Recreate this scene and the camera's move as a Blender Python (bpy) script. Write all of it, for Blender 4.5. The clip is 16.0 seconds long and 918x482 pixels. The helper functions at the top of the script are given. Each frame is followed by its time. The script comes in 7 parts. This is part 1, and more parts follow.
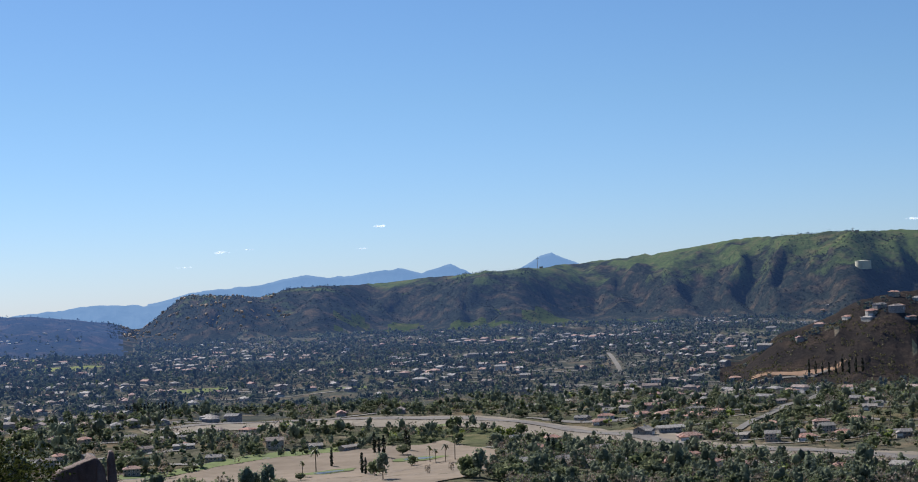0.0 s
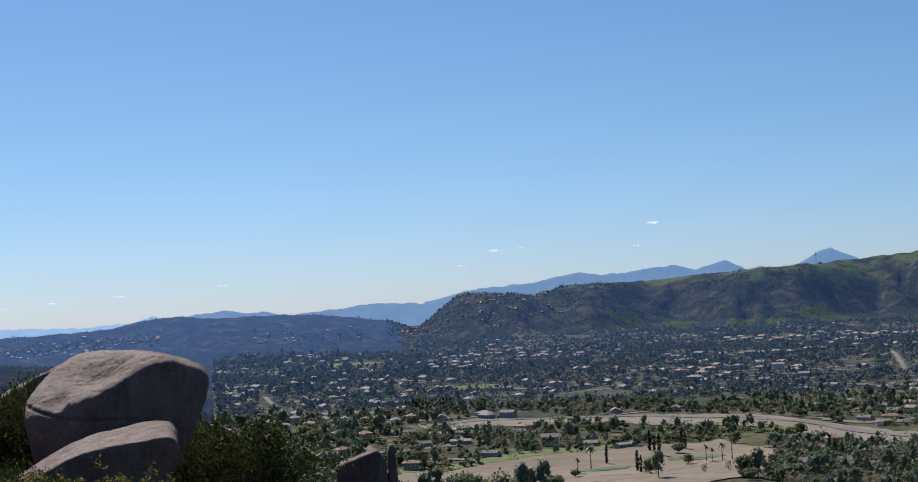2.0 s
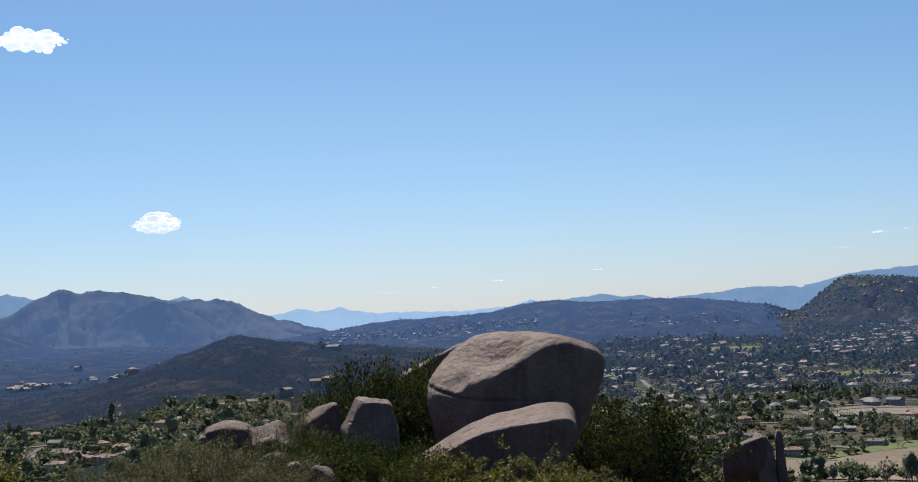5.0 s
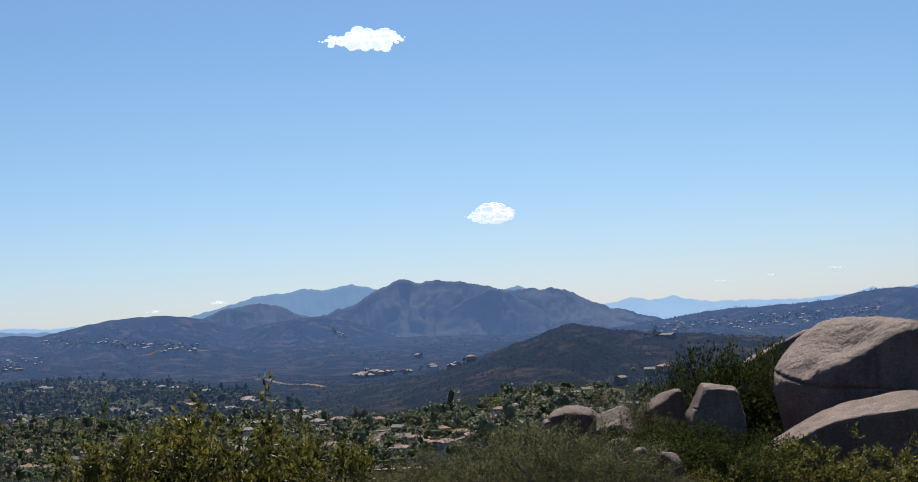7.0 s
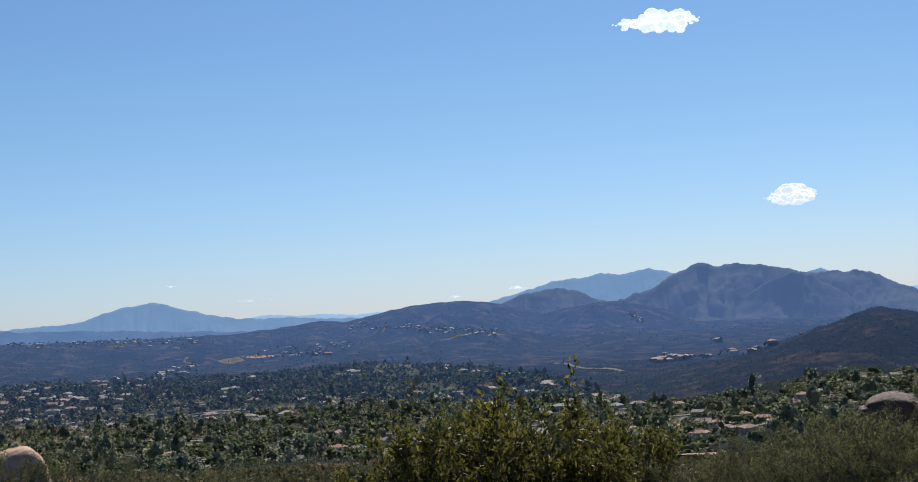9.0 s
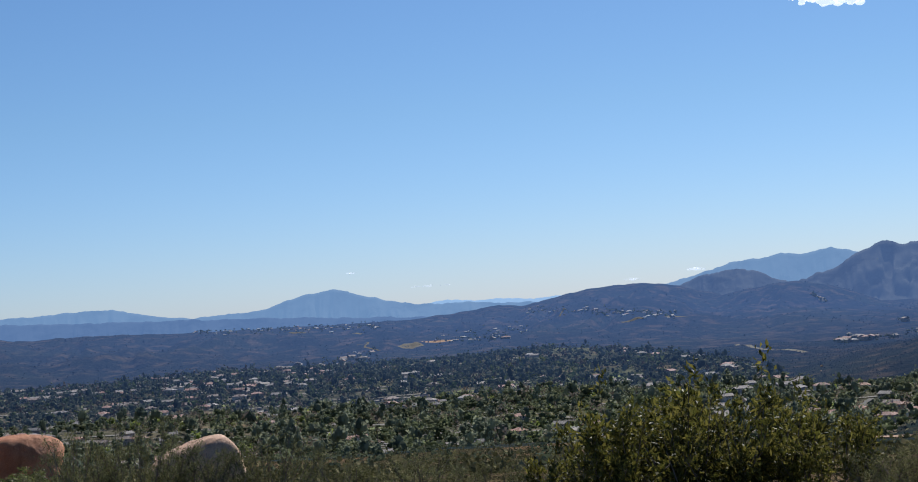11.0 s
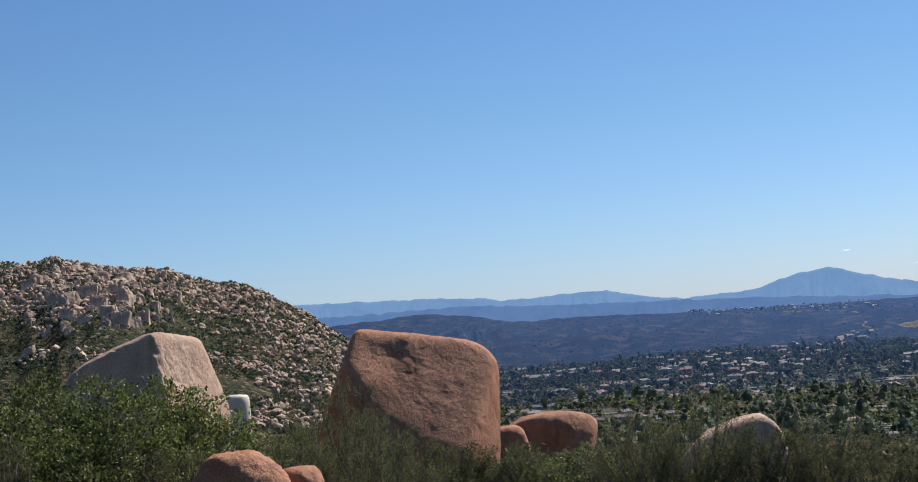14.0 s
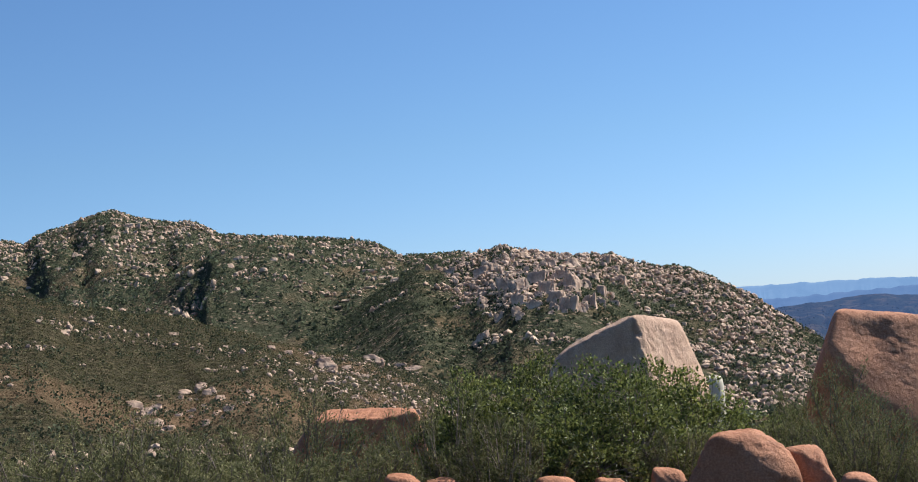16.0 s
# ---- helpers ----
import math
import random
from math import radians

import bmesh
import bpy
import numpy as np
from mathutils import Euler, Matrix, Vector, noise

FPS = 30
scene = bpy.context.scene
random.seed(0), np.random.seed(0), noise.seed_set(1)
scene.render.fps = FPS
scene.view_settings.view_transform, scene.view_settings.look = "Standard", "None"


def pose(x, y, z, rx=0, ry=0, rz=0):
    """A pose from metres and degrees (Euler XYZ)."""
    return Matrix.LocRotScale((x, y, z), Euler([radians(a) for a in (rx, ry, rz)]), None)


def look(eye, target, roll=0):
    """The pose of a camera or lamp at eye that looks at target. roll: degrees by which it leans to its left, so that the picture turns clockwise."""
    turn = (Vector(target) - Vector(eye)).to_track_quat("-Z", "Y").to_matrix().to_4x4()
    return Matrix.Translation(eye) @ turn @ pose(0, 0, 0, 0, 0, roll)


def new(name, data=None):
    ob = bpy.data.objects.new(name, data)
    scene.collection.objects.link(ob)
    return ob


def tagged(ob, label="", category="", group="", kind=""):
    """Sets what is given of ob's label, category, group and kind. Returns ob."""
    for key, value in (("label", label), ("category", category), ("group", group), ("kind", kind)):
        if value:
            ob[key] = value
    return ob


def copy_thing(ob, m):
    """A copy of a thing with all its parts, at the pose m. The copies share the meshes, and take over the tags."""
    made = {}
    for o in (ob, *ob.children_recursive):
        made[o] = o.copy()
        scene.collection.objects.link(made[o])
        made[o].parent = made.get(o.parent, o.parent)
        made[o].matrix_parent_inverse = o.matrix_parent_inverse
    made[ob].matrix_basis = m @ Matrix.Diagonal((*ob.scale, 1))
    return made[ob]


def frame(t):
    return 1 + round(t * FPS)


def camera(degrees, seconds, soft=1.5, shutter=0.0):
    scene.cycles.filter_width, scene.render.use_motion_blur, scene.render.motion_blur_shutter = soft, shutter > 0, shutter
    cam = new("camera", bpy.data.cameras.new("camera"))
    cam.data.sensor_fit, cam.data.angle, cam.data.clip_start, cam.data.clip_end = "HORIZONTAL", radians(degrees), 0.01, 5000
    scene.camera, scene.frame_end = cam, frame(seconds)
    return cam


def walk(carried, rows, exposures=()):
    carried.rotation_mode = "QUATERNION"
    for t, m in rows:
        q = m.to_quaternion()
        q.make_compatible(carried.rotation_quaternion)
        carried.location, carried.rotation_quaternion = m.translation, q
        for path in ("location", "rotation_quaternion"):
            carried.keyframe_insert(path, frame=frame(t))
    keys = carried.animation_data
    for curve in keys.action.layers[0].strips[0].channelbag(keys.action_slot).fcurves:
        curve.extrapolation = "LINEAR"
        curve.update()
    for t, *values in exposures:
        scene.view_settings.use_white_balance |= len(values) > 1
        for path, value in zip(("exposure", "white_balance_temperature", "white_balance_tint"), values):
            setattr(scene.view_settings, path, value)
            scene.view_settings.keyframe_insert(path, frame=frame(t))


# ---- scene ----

# The camera stands on a hilltop and turns to its left, drifting about a metre and a half.
# Rows: seconds, x, y, z in metres, yaw, pitch, roll in degrees.
cam = camera(33.9, 16.0, 1.0)
PATH = [
    (0.0, 0.00, 0.00, 0.00, 29.33, 2.09, 2.48),
    (0.5, 0.00, -0.04, 0.00, 31.81, 2.23, 2.36),
    (1.0, -0.03, -0.01, -0.02, 34.10, 2.31, 2.41),
    (1.5, -0.07, 0.02, -0.03, 37.07, 2.38, 2.40),
    (2.0, -0.05, 0.03, -0.04, 39.70, 2.45, 2.68),
    (2.5, -0.03, -0.04, -0.02, 41.82, 2.45, 2.47),
    (3.0, -0.03, -0.16, -0.01, 43.92, 2.46, 2.43),
    (3.2, -0.02, -0.17, -0.03, 44.84, 2.46, 2.40),
    (5.3, -0.65, 0.06, -0.06, 55.96, 2.53, 2.67),
    (5.5, -0.68, 0.05, -0.07, 57.41, 2.57, 2.67),
    (6.0, -0.81, 0.09, -0.07, 60.56, 2.59, 2.80),
    (6.5, -0.84, 0.08, -0.09, 63.39, 2.61, 2.77),
    (7.0, -0.85, 0.03, -0.10, 66.56, 2.64, 2.83),
    (7.5, -0.70, -0.10, -0.09, 70.30, 2.68, 2.86),
    (8.0, -0.60, -0.21, -0.09, 73.35, 2.71, 2.98),
    (8.5, -0.83, -0.13, -0.11, 75.96, 2.69, 3.02),
    (9.0, -1.21, 0.03, -0.11, 77.84, 2.63, 3.13),
    (9.2, -1.29, 0.07, -0.11, 78.51, 2.60, 3.18),
    (11.3, -1.37, -0.19, -0.03, 85.83, 2.45, 3.76),
    (11.5, -1.36, -0.27, -0.03, 86.75, 2.48, 3.62),
    (12.0, -1.41, -0.43, -0.04, 89.39, 2.54, 3.73),
    (12.5, -1.44, -0.58, -0.05, 92.18, 2.60, 3.85),
    (13.0, -1.32, -0.73, -0.03, 95.11, 2.69, 4.06),
    (13.5, -1.21, -0.88, 0.02, 98.99, 2.84, 4.21),
    (14.0, -1.09, -1.04, 0.04, 103.16, 2.99, 4.39),
    (14.5, -0.96, -1.18, 0.04, 107.54, 3.21, 4.50),
    (15.0, -0.83, -1.34, 0.04, 111.92, 3.40, 4.68),
    (15.5, -0.73, -1.48, 0.05, 115.87, 3.56, 4.88),
    (16.0, -0.40, -1.59, 0.08, 119.91, 3.74, 5.15),
]
walk(cam, [(t, pose(x, y, z, 90 + p, r, w)) for t, x, y, z, w, p, r in PATH],
     [(0.0, 0.55, 5900, 10), (2.5, 0.36, 5900, 10), (5.5, 0.46, 6250, 10), (7.0, 0.46, 6250, 10), (9.0, 0.42, 6050, 10), (12.5, 0.38, 5850, 10), (14.5, 0.56, 5850, 10), (16.0, 0.82, 5950, 10)])

# ---- light ----
SUN_AZ, SUN_EL = 64.0, 43.0      # degrees to the left of north, degrees above the horizon
world = bpy.data.worlds.new("sky")
scene.world = world
world.use_nodes = True
wn = world.node_tree
sky = wn.nodes.new("ShaderNodeTexSky")
sky.sky_type = "NISHITA"
sky.sun_disc = False
sky.sun_elevation, sky.sun_rotation = radians(SUN_EL), radians(-SUN_AZ)
sky.altitude, sky.air_density, sky.dust_density, sky.ozone_density = 300, 1.0, 0.2, 6.0
wn.nodes["Background"].inputs["Strength"].default_value = 0.060
tint = wn.nodes.new("ShaderNodeMix")
tint.data_type, tint.blend_type = "RGBA", "MULTIPLY"
tint.inputs["Factor"].default_value = 1.0
up = wn.nodes.new("ShaderNodeTexCoord")
split = wn.nodes.new("ShaderNodeSeparateXYZ")
air = wn.nodes.new("ShaderNodeValToRGB")     # bluer towards the horizon, as through moist air
air.color_ramp.elements[0].position, air.color_ramp.elements[0].color = 0.0, (0.88, 0.955, 1.19, 1)
air.color_ramp.elements[1].position, air.color_ramp.elements[1].color = 0.13, (0.91, 0.97, 1.01, 1)
wn.links.new(up.outputs["Generated"], split.inputs["Vector"])
wn.links.new(split.outputs["Z"], air.inputs["Fac"])
wn.links.new(air.outputs["Color"], tint.inputs["B"])
wn.links.new(sky.outputs["Color"], tint.inputs["A"])
wn.links.new(tint.outputs["Result"], wn.nodes["Background"].inputs["Color"])
sun = new("sun", bpy.data.lights.new("sun", "SUN"))
sun.data.energy, sun.data.angle, sun.data.color = 5.0, radians(0.53), (1.0, 0.90, 0.77)
sun.matrix_world = look((-900 * math.sin(radians(SUN_AZ)), 900 * math.cos(radians(SUN_AZ)), 900 * math.tan(radians(SUN_EL))), (0, 0, 0))


# ---- small tools ----
rng = np.random.default_rng(7)


def mesh_from(name, verts, faces):
    """A mesh from arrays: verts n x 3, faces m x 3 or m x 4."""
    me = bpy.data.meshes.new(name)
    verts, faces = np.asarray(verts, np.float32), np.asarray(faces, np.int32)
    k = faces.shape[1]
    me.vertices.add(len(verts))
    me.vertices.foreach_set("co", verts.ravel())
    me.loops.add(faces.size)
    me.loops.foreach_set("vertex_index", faces.ravel())
    me.polygons.add(len(faces))
    me.polygons.foreach_set("loop_start", np.arange(0, faces.size, k, dtype=np.int32))
    me.update(calc_edges=True)
    return smooth(me, False)


def smooth(me, on=True):
    me.polygons.foreach_set("use_smooth", np.full(len(me.polygons), on))
    me.update()
    return me


def lattice(ab, n):
    """Hash of integer lattice points to 0..1."""
    a, b = ab
    h = (a * 374761393 + b * 668265263 + n * 974634777) & 0xFFFFFFFF
    h = ((h ^ (h >> 13)) * 1274126177) & 0xFFFFFFFF
    return ((h ^ (h >> 16)) & 0xFFFF) / 65535.0


def value_noise(x, y, seed=0):
    xi, yi = np.floor(x).astype(np.int64), np.floor(y).astype(np.int64)
    u, v = x - xi, y - yi
    u, v = u * u * u * (u * (u * 6 - 15) + 10), v * v * v * (v * (v * 6 - 15) + 10)
    a, b = lattice((xi, yi), seed), lattice((xi + 1, yi), seed)
    c, d = lattice((xi, yi + 1), seed), lattice((xi + 1, yi + 1), seed)
    return (a + (b - a) * u) * (1 - v) + (c + (d - c) * u) * v


def fbm(x, y, octaves=4, seed=0):
    """Fractal noise, about -1 to 1."""
    s, amp, tot = 0.0, 1.0, 0.0
    for k in range(octaves):
        s = s + amp * (value_noise(x * 2 ** k, y * 2 ** k, seed + k) * 2 - 1)
        tot, amp = tot + amp, amp * 0.5
    return s / tot * 1.6


# ---- materials ----
def material(name, rough=0.9):
    m = bpy.data.materials.new(name)
    m.use_nodes = True
    nt = m.node_tree
    b = nt.nodes["Principled BSDF"]
    b.inputs["Roughness"].default_value = rough
    b.inputs["Specular IOR Level"].default_value = 0.25
    return m, nt, b


def coords(nt, scale=1.0, kind="Object"):
    tc, mp = nt.nodes.new("ShaderNodeTexCoord"), nt.nodes.new("ShaderNodeMapping")
    nt.links.new(tc.outputs[kind], mp.inputs["Vector"])
    mp.inputs["Scale"].default_value = (scale,) * 3 if not isinstance(scale, tuple) else scale
    return mp.outputs["Vector"]


def noise_tex(nt, vec, scale, detail=4.0, rough=0.55):
    n = nt.nodes.new("ShaderNodeTexNoise")
    n.inputs["Scale"].default_value, n.inputs["Detail"].default_value, n.inputs["Roughness"].default_value = scale, detail, rough
    nt.links.new(vec, n.inputs["Vector"])
    return n.outputs["Fac"]


def ramp(nt, fac, stops):
    r = nt.nodes.new("ShaderNodeValToRGB")
    while len(r.color_ramp.elements) < len(stops):
        r.color_ramp.elements.new(0.5)
    for e, (pos, col) in zip(r.color_ramp.elements, stops):
        e.position, e.color = pos, (*col, 1)
    nt.links.new(fac, r.inputs["Fac"])
    return r.outputs["Color"]


def mixed(nt, fac, a, b):
    m = nt.nodes.new("ShaderNodeMix")
    m.data_type = "RGBA"
    for sock, val in ((m.inputs["Factor"], fac), (m.inputs["A"], a), (m.inputs["B"], b)):
        if isinstance(val, bpy.types.NodeSocket):
            nt.links.new(val, sock)
        else:
            sock.default_value = val if isinstance(val, float) else (*val, 1)
    return m.outputs["Result"]


def bump(nt, bsdf, height, strength, distance):
    b = nt.nodes.new("ShaderNodeBump")
    b.inputs["Strength"].default_value, b.inputs["Distance"].default_value = strength, distance
    nt.links.new(height, b.inputs["Height"])
    nt.links.new(b.outputs["Normal"], bsdf.inputs["Normal"])


def simple(name, c1, c2, scale, rough=0.9, bump_d=0.0, detail=4.0):
    """Two tones of one surface, mixed by noise at two scales, with relief."""
    m, nt, b = material(name, rough)
    v = coords(nt)
    n1, n2 = noise_tex(nt, v, scale, detail), noise_tex(nt, v, scale * 0.17, 3.0)
    a = nt.nodes.new("ShaderNodeMath")
    a.operation = "ADD"
    nt.links.new(n1, a.inputs[0])
    nt.links.new(n2, a.inputs[1])
    h = nt.nodes.new("ShaderNodeMath")
    h.operation = "MULTIPLY"
    h.inputs[1].default_value = 0.5
    nt.links.new(a.outputs[0], h.inputs[0])
    nt.links.new(ramp(nt, h.outputs[0], [(0.36, c1), (0.64, c2)]), b.inputs["Base Color"])
    if bump_d:
        bump(nt, b, n1, 0.8, bump_d)
    return m


def painted_haze(nt, b, strength):
    """Paints haze into a material as blue emission, growing with distance."""
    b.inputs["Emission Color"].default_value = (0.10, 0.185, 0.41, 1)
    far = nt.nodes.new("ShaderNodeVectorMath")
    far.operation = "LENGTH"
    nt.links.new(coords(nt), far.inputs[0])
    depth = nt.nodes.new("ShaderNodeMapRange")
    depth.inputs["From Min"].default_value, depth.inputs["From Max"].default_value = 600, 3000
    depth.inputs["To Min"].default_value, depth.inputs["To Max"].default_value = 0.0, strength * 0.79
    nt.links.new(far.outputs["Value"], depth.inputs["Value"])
    # the painted haze glows more towards the sun
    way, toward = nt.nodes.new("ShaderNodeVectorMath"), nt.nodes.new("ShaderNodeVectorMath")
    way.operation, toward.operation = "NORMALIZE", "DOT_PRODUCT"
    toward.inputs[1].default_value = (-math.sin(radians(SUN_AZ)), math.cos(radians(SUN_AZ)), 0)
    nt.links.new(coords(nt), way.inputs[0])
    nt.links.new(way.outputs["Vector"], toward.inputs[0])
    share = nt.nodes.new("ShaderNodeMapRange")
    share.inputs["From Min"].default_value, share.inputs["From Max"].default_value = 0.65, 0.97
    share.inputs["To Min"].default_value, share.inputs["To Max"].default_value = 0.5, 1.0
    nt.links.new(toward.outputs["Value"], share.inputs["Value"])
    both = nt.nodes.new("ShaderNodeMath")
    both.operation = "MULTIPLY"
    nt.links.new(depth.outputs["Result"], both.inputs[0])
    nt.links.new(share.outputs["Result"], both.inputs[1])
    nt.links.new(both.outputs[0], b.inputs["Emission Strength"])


# ---- the land ----
# Directions are degrees to the left of north seen from the hilltop; heights in metres from eye level.
BASE_R = [2, 18, 36, 60, 130, 350, 700, 1300, 2200, 3600]
BASE_AZ = [12, 40, 46, 52, 63, 70, 80, 100, 108, 120, 138]
BASE_Z = [
    [-1.8, -3.2, -6.5, -11, -22, -55, -84, -88, -76, -54],
    [-1.8, -3.2, -6.5, -11, -22, -55, -84, -88, -76, -54],
    [-1.8, -3.0, -4.9, -8.6, -20, -55, -84, -88, -78, -62],
    [-1.8, -2.7, -4.0, -7.0, -20, -52, -78, -84, -80, -66],
    [-1.8, -2.6, -3.8, -6.5, -18, -46, -62, -68, -78, -66],
    [-1.8, -2.6, -4.0, -7.0, -15, -38, -70, -76, -76, -62],
    [-1.8, -2.7, -4.1, -6.9, -14.3, -34, -74, -82, -74, -56],
    [-1.8, -2.6, -3.8, -6.5, -14, -32.5, -72, -80, -74, -56],
    [-1.8, -2.5, -3.6, -5.4, -11, -22, -52, -70, -60, -40],
    [-1.8, -2.4, -3.3, -4.6, -8, -13, -14, 10, 40, 60],
    [-1.8, -2.2, -2.9, -3.8, -5, -4, 10, 60, 80, 80],
]
# ridges: distance of the crest, depth of the near slope, depth of the far slope, crest as (direction, elevation) in degrees
RIDGES = [
    ("green", 3350, 470, 500, [(42.4, -1.3), (41.6, -0.98), (40.8, -0.43), (39.8, 0.36), (39.3, 0.49), (37.7, 0.38), (36.9, 0.28), (35.6, 0.58), (32.5, 0.64), (28.9, 0.85), (24.7, 1.04), (21.6, 1.32), (18.5, 1.72), (15.3, 1.79), (8.0, 1.6)]),
    ("brown", 1520, 270, 300, [(19.2, -3.3), (18.3, -2.64), (17.4, -1.91), (15.9, -1.43), (14.4, -0.77), (12.4, -0.43), (8, -0.4)]),
    ("houses", 3300, 800, 500, [(63, -1.2), (60.6, -0.91), (57, -0.47), (52.6, -0.28), (51.5, 0.0), (50.2, 0.09), (49.3, -0.04), (45.4, -0.07), (43.9, -0.25), (42.5, -0.42), (41.7, -0.67), (41, -1.02)]),
    ("spur", 1480, 420, 420, [(71.7, -3.2), (69.9, -2.81), (67.6, -2.37), (66.3, -2.0), (64.9, -1.51), (63.8, -1.12), (62.9, -0.83), (62.3, -0.70), (61.6, -0.83), (60.5, -1.01), (58.5, -1.26), (56.4, -1.4), (53, -1.75), (50, -2.4)]),
    ("plateau", 3600, 1300, 300, [(108.5, 0.07), (105.4, 0.25), (104.3, 0.28), (102.8, 0.12), (101.1, -0.26), (98, -0.23), (94, -0.39), (89.6, -0.44), (86.4, -0.43), (84.6, -0.29), (83.1, -0.11), (82.1, -0.2), (80.8, 0.06), (79.7, 0.28), (77.6, 0.36), (76.2, 0.15), (74.5, -0.35), (72, -0.75), (69, -0.95), (66, -1.05), (60, -1.35)]),
    ("knob", 3350, 520, 300, [(77.1, -0.75), (75.7, -0.51), (74.1, -0.2), (72.1, 0.07), (70.8, -0.16), (69.1, -0.8)]),
    ("boulder", 520, 235, 200, [(130, -1.6), (127.5, -0.5), (125.8, 0.35), (124.4, 1.15), (122.9, 2.2), (121.5, 2.93), (119.5, 3.2), (118, 3.34), (116.1, 2.86), (114, 2.66), (112.7, 2.23), (111.1, 2.04), (109.7, 1.17), (108.7, 0.42), (107.7, -0.33), (106.6, -1.19), (105.6, -2.4)]),
    ("peak", 1150, 520, 500, [(150, 4.2), (136.5, 4.94), (135.7, 4.75), (135.3, 5.06), (134, 5.47), (132.5, 5.85), (131.2, 5.43), (129.5, 5.15), (128.6, 4.64), (125, 4.3), (122.8, 4.0), (121.9, 3.37), (119.5, 3.25), (117, 2.2), (113, 0)]),
    ("flank", 760, 260, 240, [(141, 1.6), (136, 2.2), (132.8, 2.75), (130.4, 3.4), (128.6, 4.15), (127, 4.25), (125.5, 3.83), (124.4, 3.29), (122, 2.6), (120, 1.2)]),
    ("near", 240, 150, 60, [(150, 4), (136.6, 3.13), (133.6, 2.3), (131, 1.87), (128.3, 0.98), (125.5, 0.0), (124, -0.19), (123, -0.73), (121.3, -1.43), (118.5, -2.6)]),
]


def crest_of(points, az):
    p = sorted(points)
    el = np.interp(az, [a for a, _ in p], [e for _, e in p])
    inside = np.clip((az - p[0][0] + 0.6) / 0.6, 0, 1) * np.clip((p[-1][0] + 0.6 - az) / 0.6, 0, 1)
    return el, inside


def land(az, r):
    """Height of the land at direction az (degrees) and distance r, arrays of one shape."""
    x, y = -r * np.sin(np.radians(az)), r * np.cos(np.radians(az))
    lr, stations = np.log(r), np.log(np.array(BASE_R, float))
    cols = np.array([np.interp(lr, stations, row) for row in BASE_Z])
    k = np.clip(np.interp(az, BASE_AZ, np.arange(len(BASE_AZ))), 0, len(BASE_AZ) - 1.0001)
    i = k.astype(int)
    f = k - i
    f = f * f * (3 - 2 * f)
    z0 = np.take_along_axis(cols, i[None], 0)[0] * (1 - f) + np.take_along_axis(cols, i[None] + 1, 0)[0] * f
    # gentle roughness of the ground, growing with distance
    z0 = z0 + fbm(x / 160, y / 160, 4, 3) * np.clip((r - 80) / 600, 0, 1) * 5 + fbm(x / 9, y / 9, 3, 9) * np.clip((r - 4) / 20, 0, 1) * 0.22
    z = z0.copy()
    for n, (name, rc, near, far, pts) in enumerate(RIDGES):
        el, inside = crest_of(pts, az)
        rcv = rc * (1 + 0.05 * fbm(az / 4.0, az * 0 + n, 2, 40 + n))
        rough = 0.035 if rc > 800 else 0.09
        top = rcv * np.tan(np.radians(el + rough * fbm(az * 2.2, az * 0 + n * 7.3, 4, 60 + n)))
        s = np.where(r < rcv, (rcv - r) / near, (r - rcv) / far)
        shape = np.clip(1 - s, 0, 1)
        shape = shape * shape * (3 - 2 * shape) * 0.55 + shape * 0.45
        relief = np.maximum(top - z0, 0) * inside
        # spurs and gullies that run down the slope
        tang = np.radians(az) * rcv
        wave = max(55.0, rc * 0.035)
        g = 1 - np.abs(fbm(tang / wave + 0.35 * fbm(x / wave, y / wave, 2, 21), r / (wave * 5.0), 3, 80 + n))
        mid = 4 * shape * (1 - shape)
        h = relief * (shape + (0.34 if rc > 1200 else 0.09) * (g - 0.62) * mid) + fbm(x / 38, y / 38, 3, 30) * mid * relief * 0.05
        z = np.maximum(z, z0 + h)
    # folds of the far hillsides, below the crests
    fold = np.clip((r - 2250) / 250, 0, 1) * np.clip((3250 - r) / 350, 0, 1)
    return z + fold * np.where(az > 42, 15.0, 6.0) * (0.6 - np.abs(fbm(x / 330, y / 330, 4, 55)))


STEP = 0.17
AZ = np.concatenate([np.arange(11.0, 138.6, STEP), np.linspace(139, 370.87, 90)])
RR = [1.2]
while RR[-1] < 4980:
    RR.append(RR[-1] + min(max(RR[-1] * 0.0245, 0.35), 27.0))
RR = np.array([0.001, 0.4, 0.8] + RR)
GA, GR = np.meshgrid(np.where(AZ > 254.5, AZ - 360, AZ), RR)
# behind the camera the land goes on as low hills
BACK = np.interp(np.where(AZ > 138.5, AZ, 138.5), [138.5, 165, 345, 371], [0, 1, 1, 0])
GZ = land(GA, GR)
bx, by = -GR * np.sin(np.radians(GA)), GR * np.cos(np.radians(GA))
GZ = GZ * (1 - BACK) + BACK * (-1.8 - GR * 0.04 * np.clip(GR / 300, 0, 1) * np.exp(-GR / 900) + fbm(bx / 500, by / 500, 4, 5) * np.clip(GR / 900, 0, 1) * 60)
GZ[GR > 3950] = np.minimum(GZ, -50)[GR > 3950]


